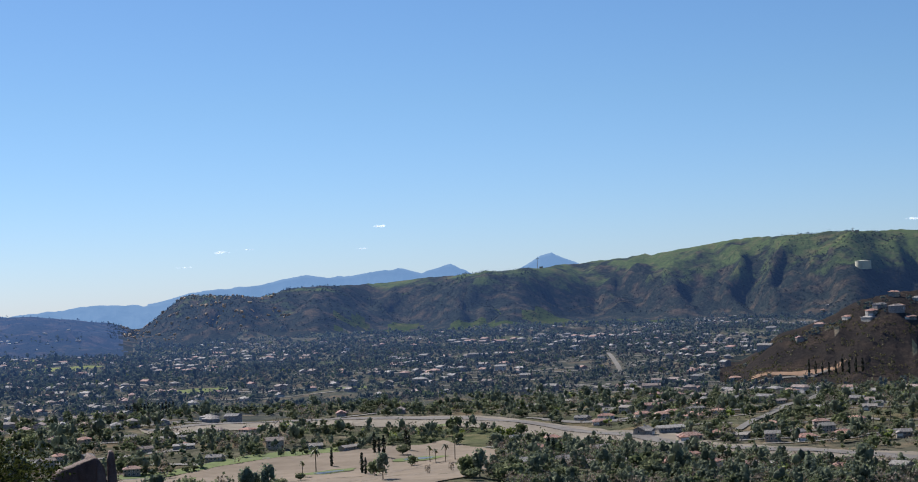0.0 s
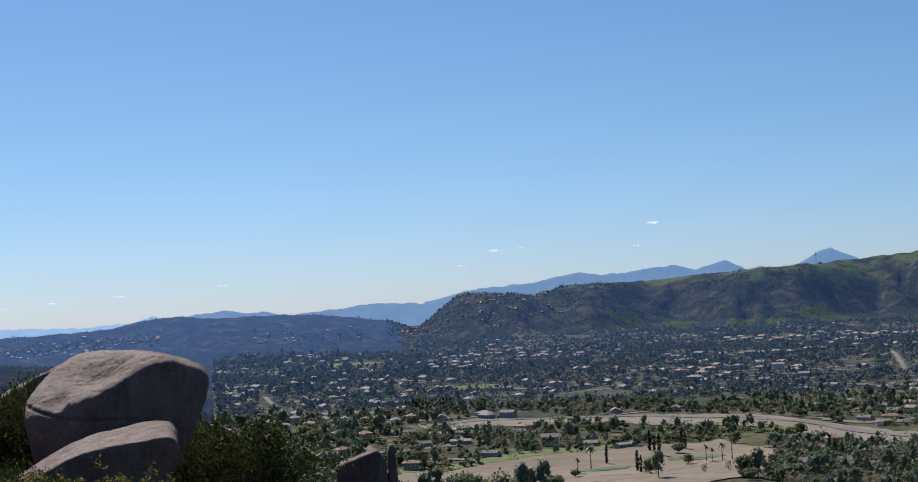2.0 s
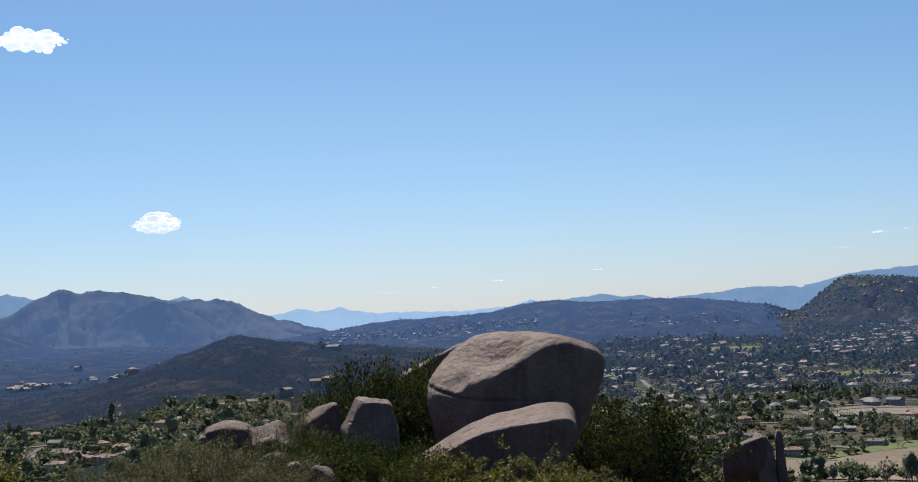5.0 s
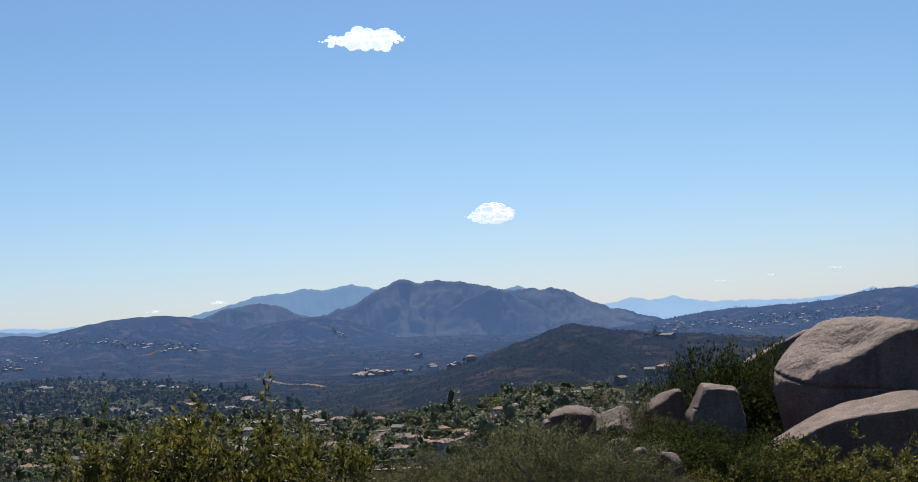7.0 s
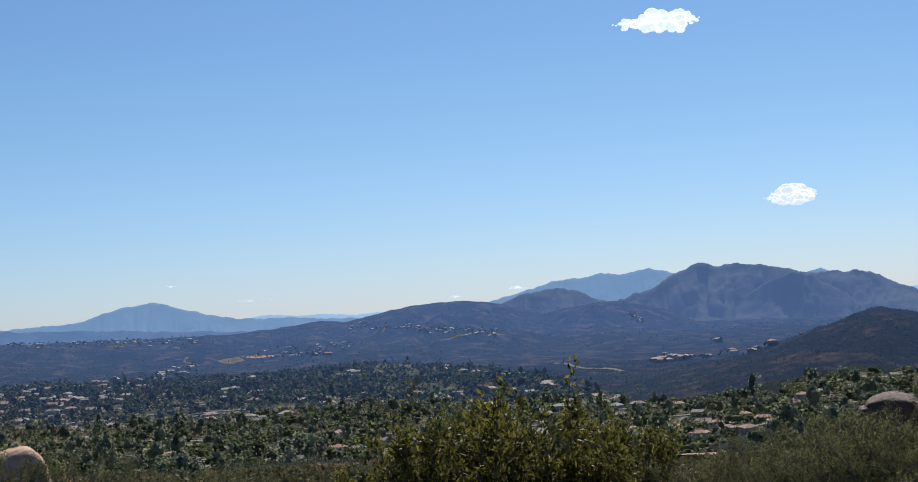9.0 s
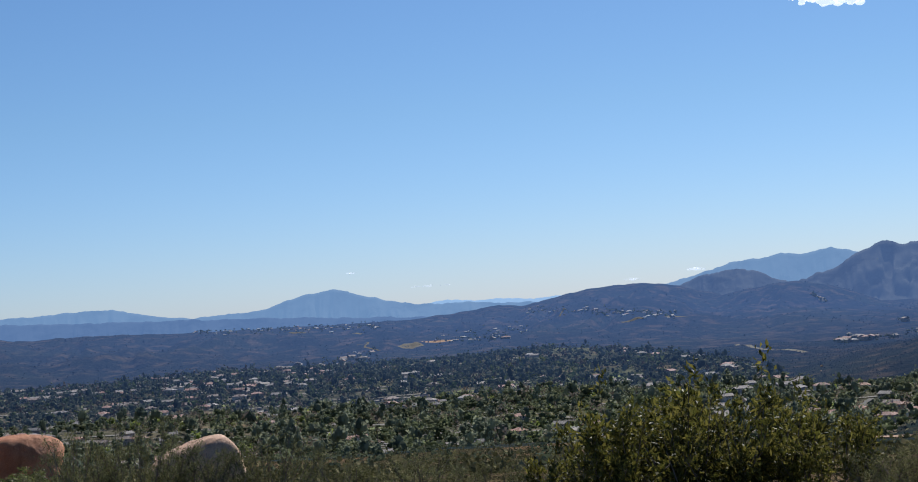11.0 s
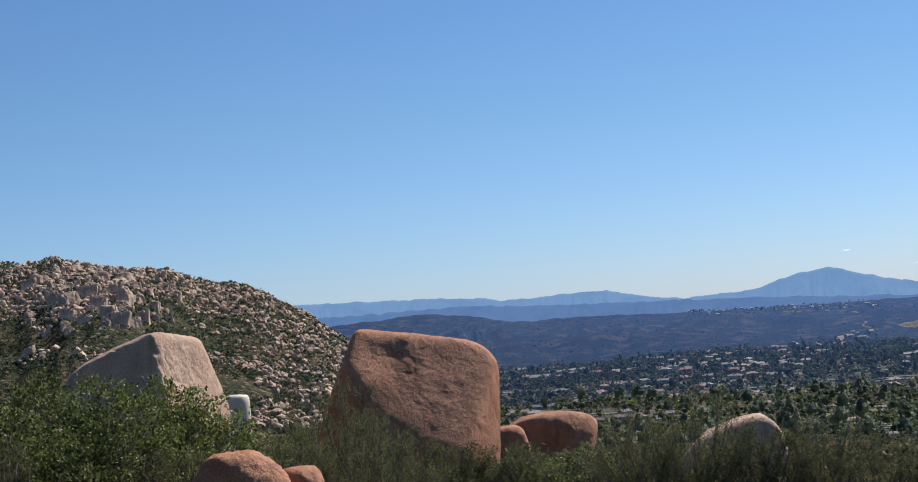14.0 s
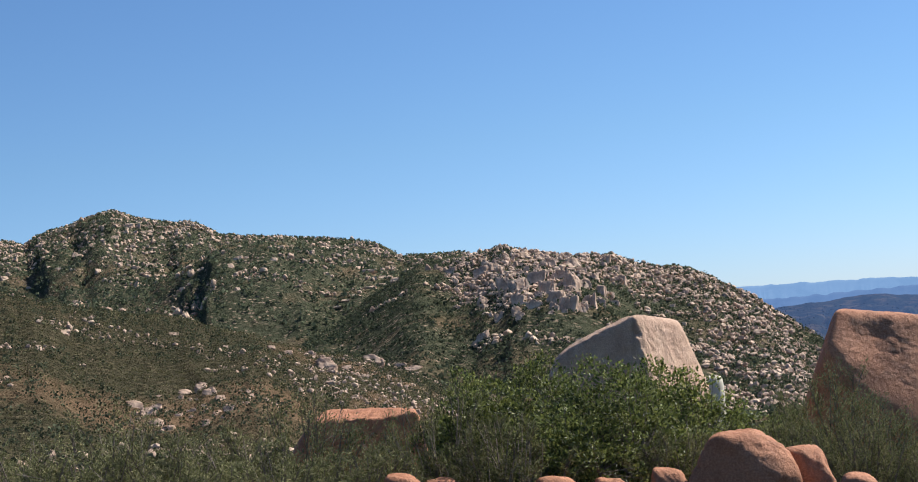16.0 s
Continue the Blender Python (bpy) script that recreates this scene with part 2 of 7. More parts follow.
def ground_z(x, y):
    """Height of the ground sheet at x, y (arrays or numbers), within the seen sector."""
    x, y = np.asarray(x, float), np.asarray(y, float)
    az = np.degrees(np.arctan2(-x, y))
    r = np.clip(np.hypot(x, y), RR[0], RR[-2])
    a = np.clip((az - 11.0) / STEP, 0, 127.4 / STEP - 0.01)
    j = np.clip(np.searchsorted(RR, r) - 1, 0, len(RR) - 2)
    i = a.astype(int)
    fa, fr = a - i, (r - RR[j]) / (RR[j + 1] - RR[j])
    return (GZ[j, i] * (1 - fa) + GZ[j, i + 1] * fa) * (1 - fr) + (GZ[j + 1, i] * (1 - fa) + GZ[j + 1, i + 1] * fa) * fr


def polar(az, r):
    return -r * math.sin(radians(az)), r * math.cos(radians(az))


def grid_faces(rows, cols, wrap=False):
    j, i = np.meshgrid(np.arange(rows - 1), np.arange(cols if wrap else cols - 1), indexing="ij")
    i2 = (i + 1) % cols
    return np.stack([j * cols + i, (j + 1) * cols + i, (j + 1) * cols + i2, j * cols + i2], -1).reshape(-1, 4)


gv = np.stack([-GR * np.sin(np.radians(GA)), GR * np.cos(np.radians(GA)), GZ], -1).reshape(-1, 3)
gf = grid_faces(len(RR), len(AZ), True)
cap = len(gv)
gv = np.vstack([gv, [[0, 0, GZ[0].mean()]]])
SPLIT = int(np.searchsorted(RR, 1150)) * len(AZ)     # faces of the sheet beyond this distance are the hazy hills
ground_me = mesh_from("ground", gv, gf[:SPLIT, ::-1])
ground = new("ground", smooth(ground_me))
tagged(ground, "dry chaparral slopes and valley floor of brown earth", "ground", kind="structure")
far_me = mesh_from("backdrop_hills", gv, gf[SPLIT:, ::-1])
tagged(new("backdrop_hills", smooth(far_me)), "distant dark green ridges with blue haze painted in", "hills", kind="structure")


# brush, soil and grass by place, from noise in the world
def land_material(name, tones, soil_part, grass_part, veil=0.0, grain=0.22, stones=0.0, crest_grass=0.0):
    m, nt, b = material(name, 0.95)
    v = coords(nt)
    big, mid = noise_tex(nt, v, 0.004, 4.0), noise_tex(nt, v, 0.03, 5.0)
    fine = noise_tex(nt, v, grain, 5.0, 0.7)
    brush = ramp(nt, fine, list(zip((0.32, 0.55, 0.75), tones)))
    soil = ramp(nt, fine, [(0.3, (0.13, 0.085, 0.05)), (0.7, (0.27, 0.18, 0.11))])
    patch = ramp(nt, mid, [(0.50, (0, 0, 0)), (0.68, (soil_part,) * 3)])
    grass = ramp(nt, big, [(0.50, (0, 0, 0)), (0.66, (grass_part,) * 3)])
    if crest_grass:      # winter grass on the upper slopes, broken by the brush
        height = nt.nodes.new("ShaderNodeSeparateXYZ")
        nt.links.new(v, height.inputs[0])
        up_slope = nt.nodes.new("ShaderNodeMapRange")
        up_slope.inputs["From Min"].default_value, up_slope.inputs["From Max"].default_value = -40, 75
        up_slope.inputs["To Min"].default_value, up_slope.inputs["To Max"].default_value = -0.16, 0.16
        nt.links.new(height.outputs["Z"], up_slope.inputs["Value"])
        total = nt.nodes.new("ShaderNodeMath")
        total.operation = "ADD"
        nt.links.new(noise_tex(nt, v, 0.011, 6.0, 0.65), total.inputs[0])
        nt.links.new(up_slope.outputs["Result"], total.inputs[1])
        grass = ramp(nt, total.outputs[0], [(0.52, (0, 0, 0)), (0.64, (crest_grass,) * 3)])
    brush = mixed(nt, grass, brush, ramp(nt, fine, [(0.3, (0.048, 0.066, 0.022)), (0.7, (0.105, 0.135, 0.042))]))
    cloth = mixed(nt, patch, brush, soil)
    if stones:      # stones and bare rock among the brush
        cells = nt.nodes.new("ShaderNodeTexVoronoi")
        cells.inputs["Scale"].default_value = stones
        nt.links.new(v, cells.inputs["Vector"])
        rock = ramp(nt, cells.outputs["Distance"], [(0.24, (1, 1, 1)), (0.34, (0, 0, 0))])
        where = ramp(nt, noise_tex(nt, v, stones * 0.12, 4.0, 0.7), [(0.43, (0, 0, 0)), (0.52, (1, 1, 1))])
        cloth = mixed(nt, mixed(nt, where, (0, 0, 0), rock), cloth, (0.27, 0.205, 0.145))
    nt.links.new(cloth, b.inputs["Base Color"])
    bump(nt, b, fine, 1.0, 2.2)
    b.inputs["Specular IOR Level"].default_value = 0.0
    # distant land gets its haze as emission
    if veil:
        painted_haze(nt, b, veil)
    return m


ground_me.materials.append(land_material("dry_chaparral", ((0.026, 0.028, 0.016), (0.085, 0.074, 0.045), (0.19, 0.15, 0.10)), 0.85, 0.04, 0.0, 0.8))
# dark blue-green tones put the valley's haze into the brush colour
ground_me.materials.append(land_material("hazed_chaparral", ((0.013, 0.020, 0.022), (0.026, 0.036, 0.037), (0.050, 0.060, 0.056)), 0.12, 0.04))
ground_me.materials.append(land_material("valley_yards", ((0.045, 0.048, 0.036), (0.098, 0.094, 0.070), (0.19, 0.17, 0.13)), 0.4, 0.4, 0.0, 0.06))
ground_me.materials.append(land_material("mountain_chaparral", ((0.030, 0.036, 0.022), (0.070, 0.074, 0.046), (0.18, 0.155, 0.11)), 0.5, 0.02, 0.0, 0.5, 0.42))
# the backdrop hills carry painted haze, each in its own strength
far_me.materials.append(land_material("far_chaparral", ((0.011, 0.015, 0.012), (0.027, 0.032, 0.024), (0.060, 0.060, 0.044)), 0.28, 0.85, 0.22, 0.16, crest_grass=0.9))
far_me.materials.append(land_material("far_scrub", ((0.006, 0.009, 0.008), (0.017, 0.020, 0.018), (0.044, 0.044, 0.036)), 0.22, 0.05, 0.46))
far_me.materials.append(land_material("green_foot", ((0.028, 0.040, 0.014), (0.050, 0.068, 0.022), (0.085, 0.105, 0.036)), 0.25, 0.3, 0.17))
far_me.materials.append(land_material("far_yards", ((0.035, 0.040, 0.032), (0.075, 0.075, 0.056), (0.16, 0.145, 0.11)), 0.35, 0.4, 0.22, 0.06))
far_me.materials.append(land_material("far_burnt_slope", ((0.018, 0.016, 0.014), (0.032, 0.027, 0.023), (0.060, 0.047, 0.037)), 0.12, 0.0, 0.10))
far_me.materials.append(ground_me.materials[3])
# the valley side and its floor carry darker brush, its colour blued for haze
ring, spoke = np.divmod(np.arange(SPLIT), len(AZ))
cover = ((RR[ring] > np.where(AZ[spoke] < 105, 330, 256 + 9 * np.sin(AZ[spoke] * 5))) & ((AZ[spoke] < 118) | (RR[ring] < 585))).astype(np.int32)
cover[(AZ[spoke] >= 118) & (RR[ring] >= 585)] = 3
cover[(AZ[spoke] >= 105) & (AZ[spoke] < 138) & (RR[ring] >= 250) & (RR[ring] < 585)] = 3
far_az = np.tile(AZ, len(far_me.polygons) // len(AZ))
far_r = np.repeat(RR[SPLIT // len(AZ):], len(AZ))[:len(far_az)]
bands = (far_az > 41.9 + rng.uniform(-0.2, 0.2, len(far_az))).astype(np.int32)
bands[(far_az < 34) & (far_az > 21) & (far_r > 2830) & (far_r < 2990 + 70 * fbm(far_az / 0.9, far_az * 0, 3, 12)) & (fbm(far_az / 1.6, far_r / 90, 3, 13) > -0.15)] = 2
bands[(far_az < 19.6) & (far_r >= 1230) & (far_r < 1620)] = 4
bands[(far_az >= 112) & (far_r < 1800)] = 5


# ---- far ranges: the plain backdrop of distance, blue haze painted in as emission ----
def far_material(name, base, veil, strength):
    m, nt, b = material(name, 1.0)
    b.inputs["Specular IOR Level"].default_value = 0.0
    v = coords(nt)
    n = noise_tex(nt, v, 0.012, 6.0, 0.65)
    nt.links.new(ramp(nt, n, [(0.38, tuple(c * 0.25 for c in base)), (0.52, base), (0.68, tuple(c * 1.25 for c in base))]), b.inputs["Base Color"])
    # the haze before the range, as a glow of the range itself
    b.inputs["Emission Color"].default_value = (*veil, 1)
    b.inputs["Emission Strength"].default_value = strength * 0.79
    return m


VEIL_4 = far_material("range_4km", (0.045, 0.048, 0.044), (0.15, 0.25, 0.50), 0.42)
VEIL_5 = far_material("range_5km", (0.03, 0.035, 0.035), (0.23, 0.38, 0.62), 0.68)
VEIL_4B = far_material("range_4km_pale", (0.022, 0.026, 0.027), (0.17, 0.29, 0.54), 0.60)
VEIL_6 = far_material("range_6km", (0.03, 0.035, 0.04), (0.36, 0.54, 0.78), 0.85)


def range_mesh(name, rc, near, points, mat, seed, rough=0.07):
    """A far mountain range with spurs, whose crest runs through points of (direction, elevation)."""
    p = sorted(points)
    az = np.arange(p[0][0], p[-1][0] + 0.01, 0.05)
    rr = np.concatenate([np.linspace(rc - near, rc, 26), rc + near * np.array([0.05, 0.15, 0.4])])
    A, Rg = np.meshgrid(az, rr)
    el = np.interp(A, [a for a, _ in p], [e for _, e in p]) + (rough if mat is VEIL_4 else 0.035) * fbm(A * 2.6, A * 0 + seed, 5, seed)
    top, foot = rc * np.tan(np.radians(el)), -75.0
    s = np.clip(1 - np.abs(Rg - rc) / near, 0, 1)
    mid = 4 * s * (1 - s)
    w = rc * 0.026
    g = 1 - np.abs(fbm(np.radians(A) * rc / w + 0.4 * fbm(A * 3, Rg / 200, 2, seed + 5), Rg / (w * 5), 4, seed + 9))
    z = foot + (top - foot) * np.maximum(s * 0.5 + 0.5 * s * s + (0.42 if mat is VEIL_4 else 0.14 if mat is VEIL_4B else 0.24) * (g - 0.6) * mid + (0.05 if mat is VEIL_4 else 0.01) * fbm(np.radians(A) * rc / 30, Rg / 30, 4, seed + 31) * mid, 0)
    vv = np.stack([-Rg * np.sin(np.radians(A)), Rg * np.cos(np.radians(A)), z], -1).reshape(-1, 3)
    me = smooth(mesh_from(name, vv, grid_faces(len(rr), len(az))[:, ::-1]))
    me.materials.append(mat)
    return new(name, me)


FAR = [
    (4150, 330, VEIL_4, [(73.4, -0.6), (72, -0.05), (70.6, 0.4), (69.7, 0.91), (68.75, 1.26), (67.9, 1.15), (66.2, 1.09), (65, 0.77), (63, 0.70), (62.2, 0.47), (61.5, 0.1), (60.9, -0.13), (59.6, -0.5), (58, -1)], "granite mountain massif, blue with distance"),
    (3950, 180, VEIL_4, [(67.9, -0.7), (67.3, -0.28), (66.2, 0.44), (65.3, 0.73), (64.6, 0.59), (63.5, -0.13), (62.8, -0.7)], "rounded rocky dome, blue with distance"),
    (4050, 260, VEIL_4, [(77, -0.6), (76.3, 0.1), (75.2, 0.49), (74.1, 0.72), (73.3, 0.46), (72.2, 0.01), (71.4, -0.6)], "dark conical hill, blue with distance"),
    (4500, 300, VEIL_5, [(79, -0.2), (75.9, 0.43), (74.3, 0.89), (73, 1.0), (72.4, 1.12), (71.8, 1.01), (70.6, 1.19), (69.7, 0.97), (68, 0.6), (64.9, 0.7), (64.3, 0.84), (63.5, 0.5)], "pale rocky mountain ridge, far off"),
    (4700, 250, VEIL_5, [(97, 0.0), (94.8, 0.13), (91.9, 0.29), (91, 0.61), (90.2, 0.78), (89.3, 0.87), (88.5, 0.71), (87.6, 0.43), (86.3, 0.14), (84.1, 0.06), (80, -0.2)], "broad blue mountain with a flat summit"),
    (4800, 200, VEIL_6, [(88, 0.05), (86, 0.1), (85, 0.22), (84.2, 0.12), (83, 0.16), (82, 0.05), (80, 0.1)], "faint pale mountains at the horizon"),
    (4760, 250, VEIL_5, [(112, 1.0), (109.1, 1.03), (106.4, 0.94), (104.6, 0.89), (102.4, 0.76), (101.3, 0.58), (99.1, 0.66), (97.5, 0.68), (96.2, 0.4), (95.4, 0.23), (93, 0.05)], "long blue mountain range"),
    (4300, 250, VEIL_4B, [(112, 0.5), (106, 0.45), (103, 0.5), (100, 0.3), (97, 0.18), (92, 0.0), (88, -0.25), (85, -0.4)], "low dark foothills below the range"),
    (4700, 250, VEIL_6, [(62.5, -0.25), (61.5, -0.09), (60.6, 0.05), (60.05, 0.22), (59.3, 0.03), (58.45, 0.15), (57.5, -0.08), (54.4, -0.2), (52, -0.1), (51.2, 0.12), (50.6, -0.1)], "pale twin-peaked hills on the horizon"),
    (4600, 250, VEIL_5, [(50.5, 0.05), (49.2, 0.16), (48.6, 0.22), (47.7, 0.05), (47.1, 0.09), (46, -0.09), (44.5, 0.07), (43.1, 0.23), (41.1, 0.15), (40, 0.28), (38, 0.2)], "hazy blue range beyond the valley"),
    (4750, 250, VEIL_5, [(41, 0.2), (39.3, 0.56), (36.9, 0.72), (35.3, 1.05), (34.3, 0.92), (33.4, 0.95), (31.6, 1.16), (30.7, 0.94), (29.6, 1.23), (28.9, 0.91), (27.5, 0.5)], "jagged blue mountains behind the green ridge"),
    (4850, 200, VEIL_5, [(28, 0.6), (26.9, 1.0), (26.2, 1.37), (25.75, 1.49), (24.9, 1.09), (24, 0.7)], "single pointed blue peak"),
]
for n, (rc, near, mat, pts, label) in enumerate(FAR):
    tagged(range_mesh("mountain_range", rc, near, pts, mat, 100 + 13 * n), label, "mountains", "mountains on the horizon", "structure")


# ---- boulders ----
def granite(name, c1, c2, lichen=0.3):
    m, nt, b = material(name, 0.75)
    b.inputs["Specular IOR Level"].default_value = 0.15
    v = coords(nt)
    n1, n2 = noise_tex(nt, v, 38.0, 6.0, 0.75), noise_tex(nt, v, 1.4, 5.0)
    n3 = noise_tex(nt, v, 5.5, 6.0, 0.7)
    body = ramp(nt, n2, [(0.35, c1), (0.65, c2)])
    speck = mixed(nt, 0.5, body, ramp(nt, n1, [(0.35, tuple(c * 0.45 for c in c1)), (0.7, tuple(min(1, c * 1.25) for c in c2))]))
    stain = ramp(nt, n3, [(0.52, (0, 0, 0)), (0.68, (lichen,) * 3)])
    # weathered streaks that run down the rock, and pale lichen
    streak = ramp(nt, noise_tex(nt, coords(nt, (3.2, 3.2, 0.5)), 1.0, 5.0, 0.6), [(0.50, (0, 0, 0)), (0.72, (0.55,) * 3)])
    crust = ramp(nt, noise_tex(nt, v, 9.0, 5.0, 0.7), [(0.60, (0, 0, 0)), (0.70, (lichen,) * 3)])
    tone = mixed(nt, streak, mixed(nt, stain, speck, (0.07, 0.065, 0.055)), tuple(c * 0.5 for c in c1))
    nt.links.new(mixed(nt, crust, tone, tuple(0.15 + c * 0.55 for c in c2)), b.inputs["Base Color"])
    add = nt.nodes.new("ShaderNodeMath")
    add.operation = "MULTIPLY_ADD"
    add.inputs[1].default_value = 0.2
    nt.links.new(n1, add.inputs[0])
    nt.links.new(n3, add.inputs[2])
    bump(nt, b, add.outputs[0], 0.7, 0.075)
    return m


def unit(v):
    return v / np.linalg.norm(v, axis=1, keepdims=True)


def noise3(p, scale, octaves=4, seed=0):
    """Fractal noise of points n x 3, about -1 to 1."""
    s, amp, tot = np.zeros(len(p)), 1.0, 0.0
    for k in range(octaves):
        q = p * scale * 2 ** k
        zi = np.floor(q[:, 2]).astype(np.int64)
        w = q[:, 2] - zi
        w = w * w * (3 - 2 * w)
        lo = np.zeros(len(p))
        hi = np.zeros(len(p))
        xi, yi = np.floor(q[:, 0]).astype(np.int64), np.floor(q[:, 1]).astype(np.int64)
        u, v = q[:, 0] - xi, q[:, 1] - yi
        u, v = u * u * (3 - 2 * u), v * v * (3 - 2 * v)
        for layer, out in ((zi, lo), (zi + 1, hi)):
            n = layer * 57 + seed + k * 131
            a, b = lattice((xi, yi), n), lattice((xi + 1, yi), n)
            c, d = lattice((xi, yi + 1), n), lattice((xi + 1, yi + 1), n)
            out[:] = (a + (b - a) * u) * (1 - v) + (c + (d - c) * u) * v
        s += amp * ((lo + (hi - lo) * w) * 2 - 1)
        tot, amp = tot + amp, amp * 0.5
    return s / tot * 1.5


def ico(subdivisions):
    bm = bmesh.new()
    bmesh.ops.create_icosphere(bm, subdivisions=subdivisions, radius=1)
    v = np.array([x.co[:] for x in bm.verts])
    f = np.array([[x.index for x in face.verts] for face in bm.faces])
    bm.free()
    return v, f


ICO = {k: ico(k) for k in (1, 2, 3, 4, 5, 6, 7)}


def hull(dirs, planes, power):
    """Distance along each direction to a rounded solid bounded by planes (nx, ny, nz, h)."""
    tot = np.zeros(len(dirs))
    for nx, ny, nz, h in planes:
        n = np.array([nx, ny, nz]) / math.sqrt(nx * nx + ny * ny + nz * nz)
        tot += np.maximum(dirs @ n / h, 0) ** power
    return np.maximum(tot, 1e-9) ** (-1.0 / power)


def boulder(label, az, r, z, planes, mat, power=14, level=5, rough=0.05, dents=(), cracks=(), seed=0, chips=0, name="boulder", group="boulders on the hilltop"):
    """A weathered granite boulder. Planes, dents and cracks are given with x to the right, y away and z up as seen from the hilltop."""
    d, f = ICO[level]
    size = min(p[3] for p in planes)
    chip = np.random.default_rng(seed)
    worn = list(planes)
    for k in range(chips):      # broken corners
        n = unit(chip.normal(size=(1, 3)) * np.array([1, 1, 0.7]))
        worn.append((*n[0], float(hull(n, planes, power)[0]) * chip.uniform(0.74, 0.95)))
    v = d * hull(d, worn, power)[:, None]
    off = rough * noise3(v + seed * 3.1, 0.9, 4, seed) + rough * 0.5 * noise3(v, 4.0, 4, seed + 50)
    off -= rough * 0.2 * np.exp(-(noise3(v + seed, 2.2, 3, seed + 70) / 0.12) ** 2)
    for (cx, cy, cz), rad, depth in dents:
        q = ((v - np.array([cx, cy, cz])) ** 2).sum(1) / rad ** 2
        off -= depth * np.exp(-q)
    for zc, slope, wave, width, depth, face in cracks:
        line = v[:, 2] - (zc + slope * v[:, 0] + wave * np.sin(v[:, 0] * 2.3 + 0.6))
        gate = np.clip(-d[:, 1] * 2 + 0.3, 0, 1) if face == "front" else np.ones(len(v))
        off -= depth * np.exp(-(line / width) ** 2) * gate * np.clip(0.65 - 0.5 * v[:, 0], 0.15, 1)
    v = v + d * off[:, None]
    me = smooth(mesh_from(name, v, f))
    me.materials.append(mat)
    ob = new(name, me)
    x, y = polar(az, r)
    ob.matrix_world = pose(x, y, z, 0, 0, az)
    return tagged(ob, label, "boulder", group)


GREY = granite("granite_grey", (0.105, 0.0655, 0.0554), (0.26, 0.181, 0.151), 0.45)
RUST = granite("granite_rust", (0.30, 0.122, 0.062), (0.52, 0.245, 0.132), 0.22)
DUSKY = granite("granite_dusky", (0.0792, 0.0461, 0.0374), (0.173, 0.108, 0.0864), 0.4)
TAN = granite("granite_tan", (0.40, 0.245, 0.165), (0.66, 0.46, 0.32), 0.3)

boulder("huge rounded granite boulder with a dished top and a long crack", 52.54, 28.2, -1.93, [
    (-1, 0, -0.02, 1.68), (-0.7, 0, 0.71, 1.60), (0, 0, 1, 1.38), (0.35, 0, 0.94, 1.50), (0.97, 0, 0.24, 1.85), (0.89, 0, -0.454, 1.19),
    (0, 0, -1, 1.8), (-0.95, 0, -0.3, 1.64), (-0.36, -0.34, 0.87, 1.15), (0.05, -1, 0.06, 1.15), (0, 1, 0, 1.25), (0.6, -0.75, -0.15, 1.42), (-0.6, -0.8, 0, 1.6)],
    GREY, 14, 7, 0.05, dents=[((-0.35, -0.45, 1.05), 0.6, 0.22), ((-1.1, -0.9, 0.55), 0.22, 0.10), ((1.2, -0.8, 0.9), 0.3, 0.05)],
    cracks=[(0.14, -0.2, 0.07, 0.015, 0.085, "front"), (0.22, -0.2, 0.07, 0.03, -0.018, "front")], seed=3)
boulder("long sloping granite slab leaning before the huge boulder", 53.4, 25.7, -2.75, [
    (-0.14, -0.15, 0.97, 0.74), (-0.5, -0.1, 0.87, 0.76), (0.93, 0, -0.36, 1.04), (0, -0.97, -0.24, 0.45), (0, 1, 0, 0.8), (-1, 0, 0, 1.5), (0, 0, -1, 1.0), (0.8, -0.1, 0.6, 1.53)],
    GREY, 18, 6, 0.035, cracks=[(0.2, 0.06, 0.02, 0.012, 0.02, "front")], seed=5)
boulder("upright rounded granite boulder among dark shrubs", 58.15, 25.5, -2.02, [
    (-0.88, -0.1, 0.46, 0.38), (0.12, 0, 1, 0.50), (0.96, 0, 0.25, 0.47), (0, 0, -1, 1.1), (0, -1, 0.15, 0.36), (0, 1, 0, 0.4), (1, 0, 0, 0.49), (-1, 0, 0, 0.56), (-0.5, -0.6, 0.6, 0.5)],
    GREY, 18, 6, 0.04, chips=6, cracks=[(0.2, 0.1, 0.03, 0.014, 0.03, "front")], seed=8)
boulder("jagged dark granite outcrop behind the huge boulder", 55.35, 38, -1.95, [
    (-0.45, 0, 0.9, 0.62), (0, 0, 1, 0.98), (1, 0, 0, 0.9), (-1, 0, 0, 0.9), (0, -1, 0.3, 0.5), (0, 1, 0, 0.5), (0, 0, -1, 1)], GREY, 18, 4, 0.08, seed=11)
boulder("layered reddish granite boulder on the slope", 63.45, 25.2, -2.25, [
    (0, -0.2, 1, 0.50), (-0.6, 0, 0.8, 0.52), (0.5, 0, 0.87, 0.6), (1, 0, 0, 0.62), (-1, 0, 0, 0.48), (0, -1, 0.2, 0.45), (0, 1, 0, 0.5), (0, 0, -1, 0.8)], DUSKY, 10, 5, 0.04, chips=5,
    cracks=[(0.33, -0.1, 0.04, 0.018, 0.05, "all"), (0.18, -0.2, 0.03, 0.012, 0.03, "front")], seed=12)
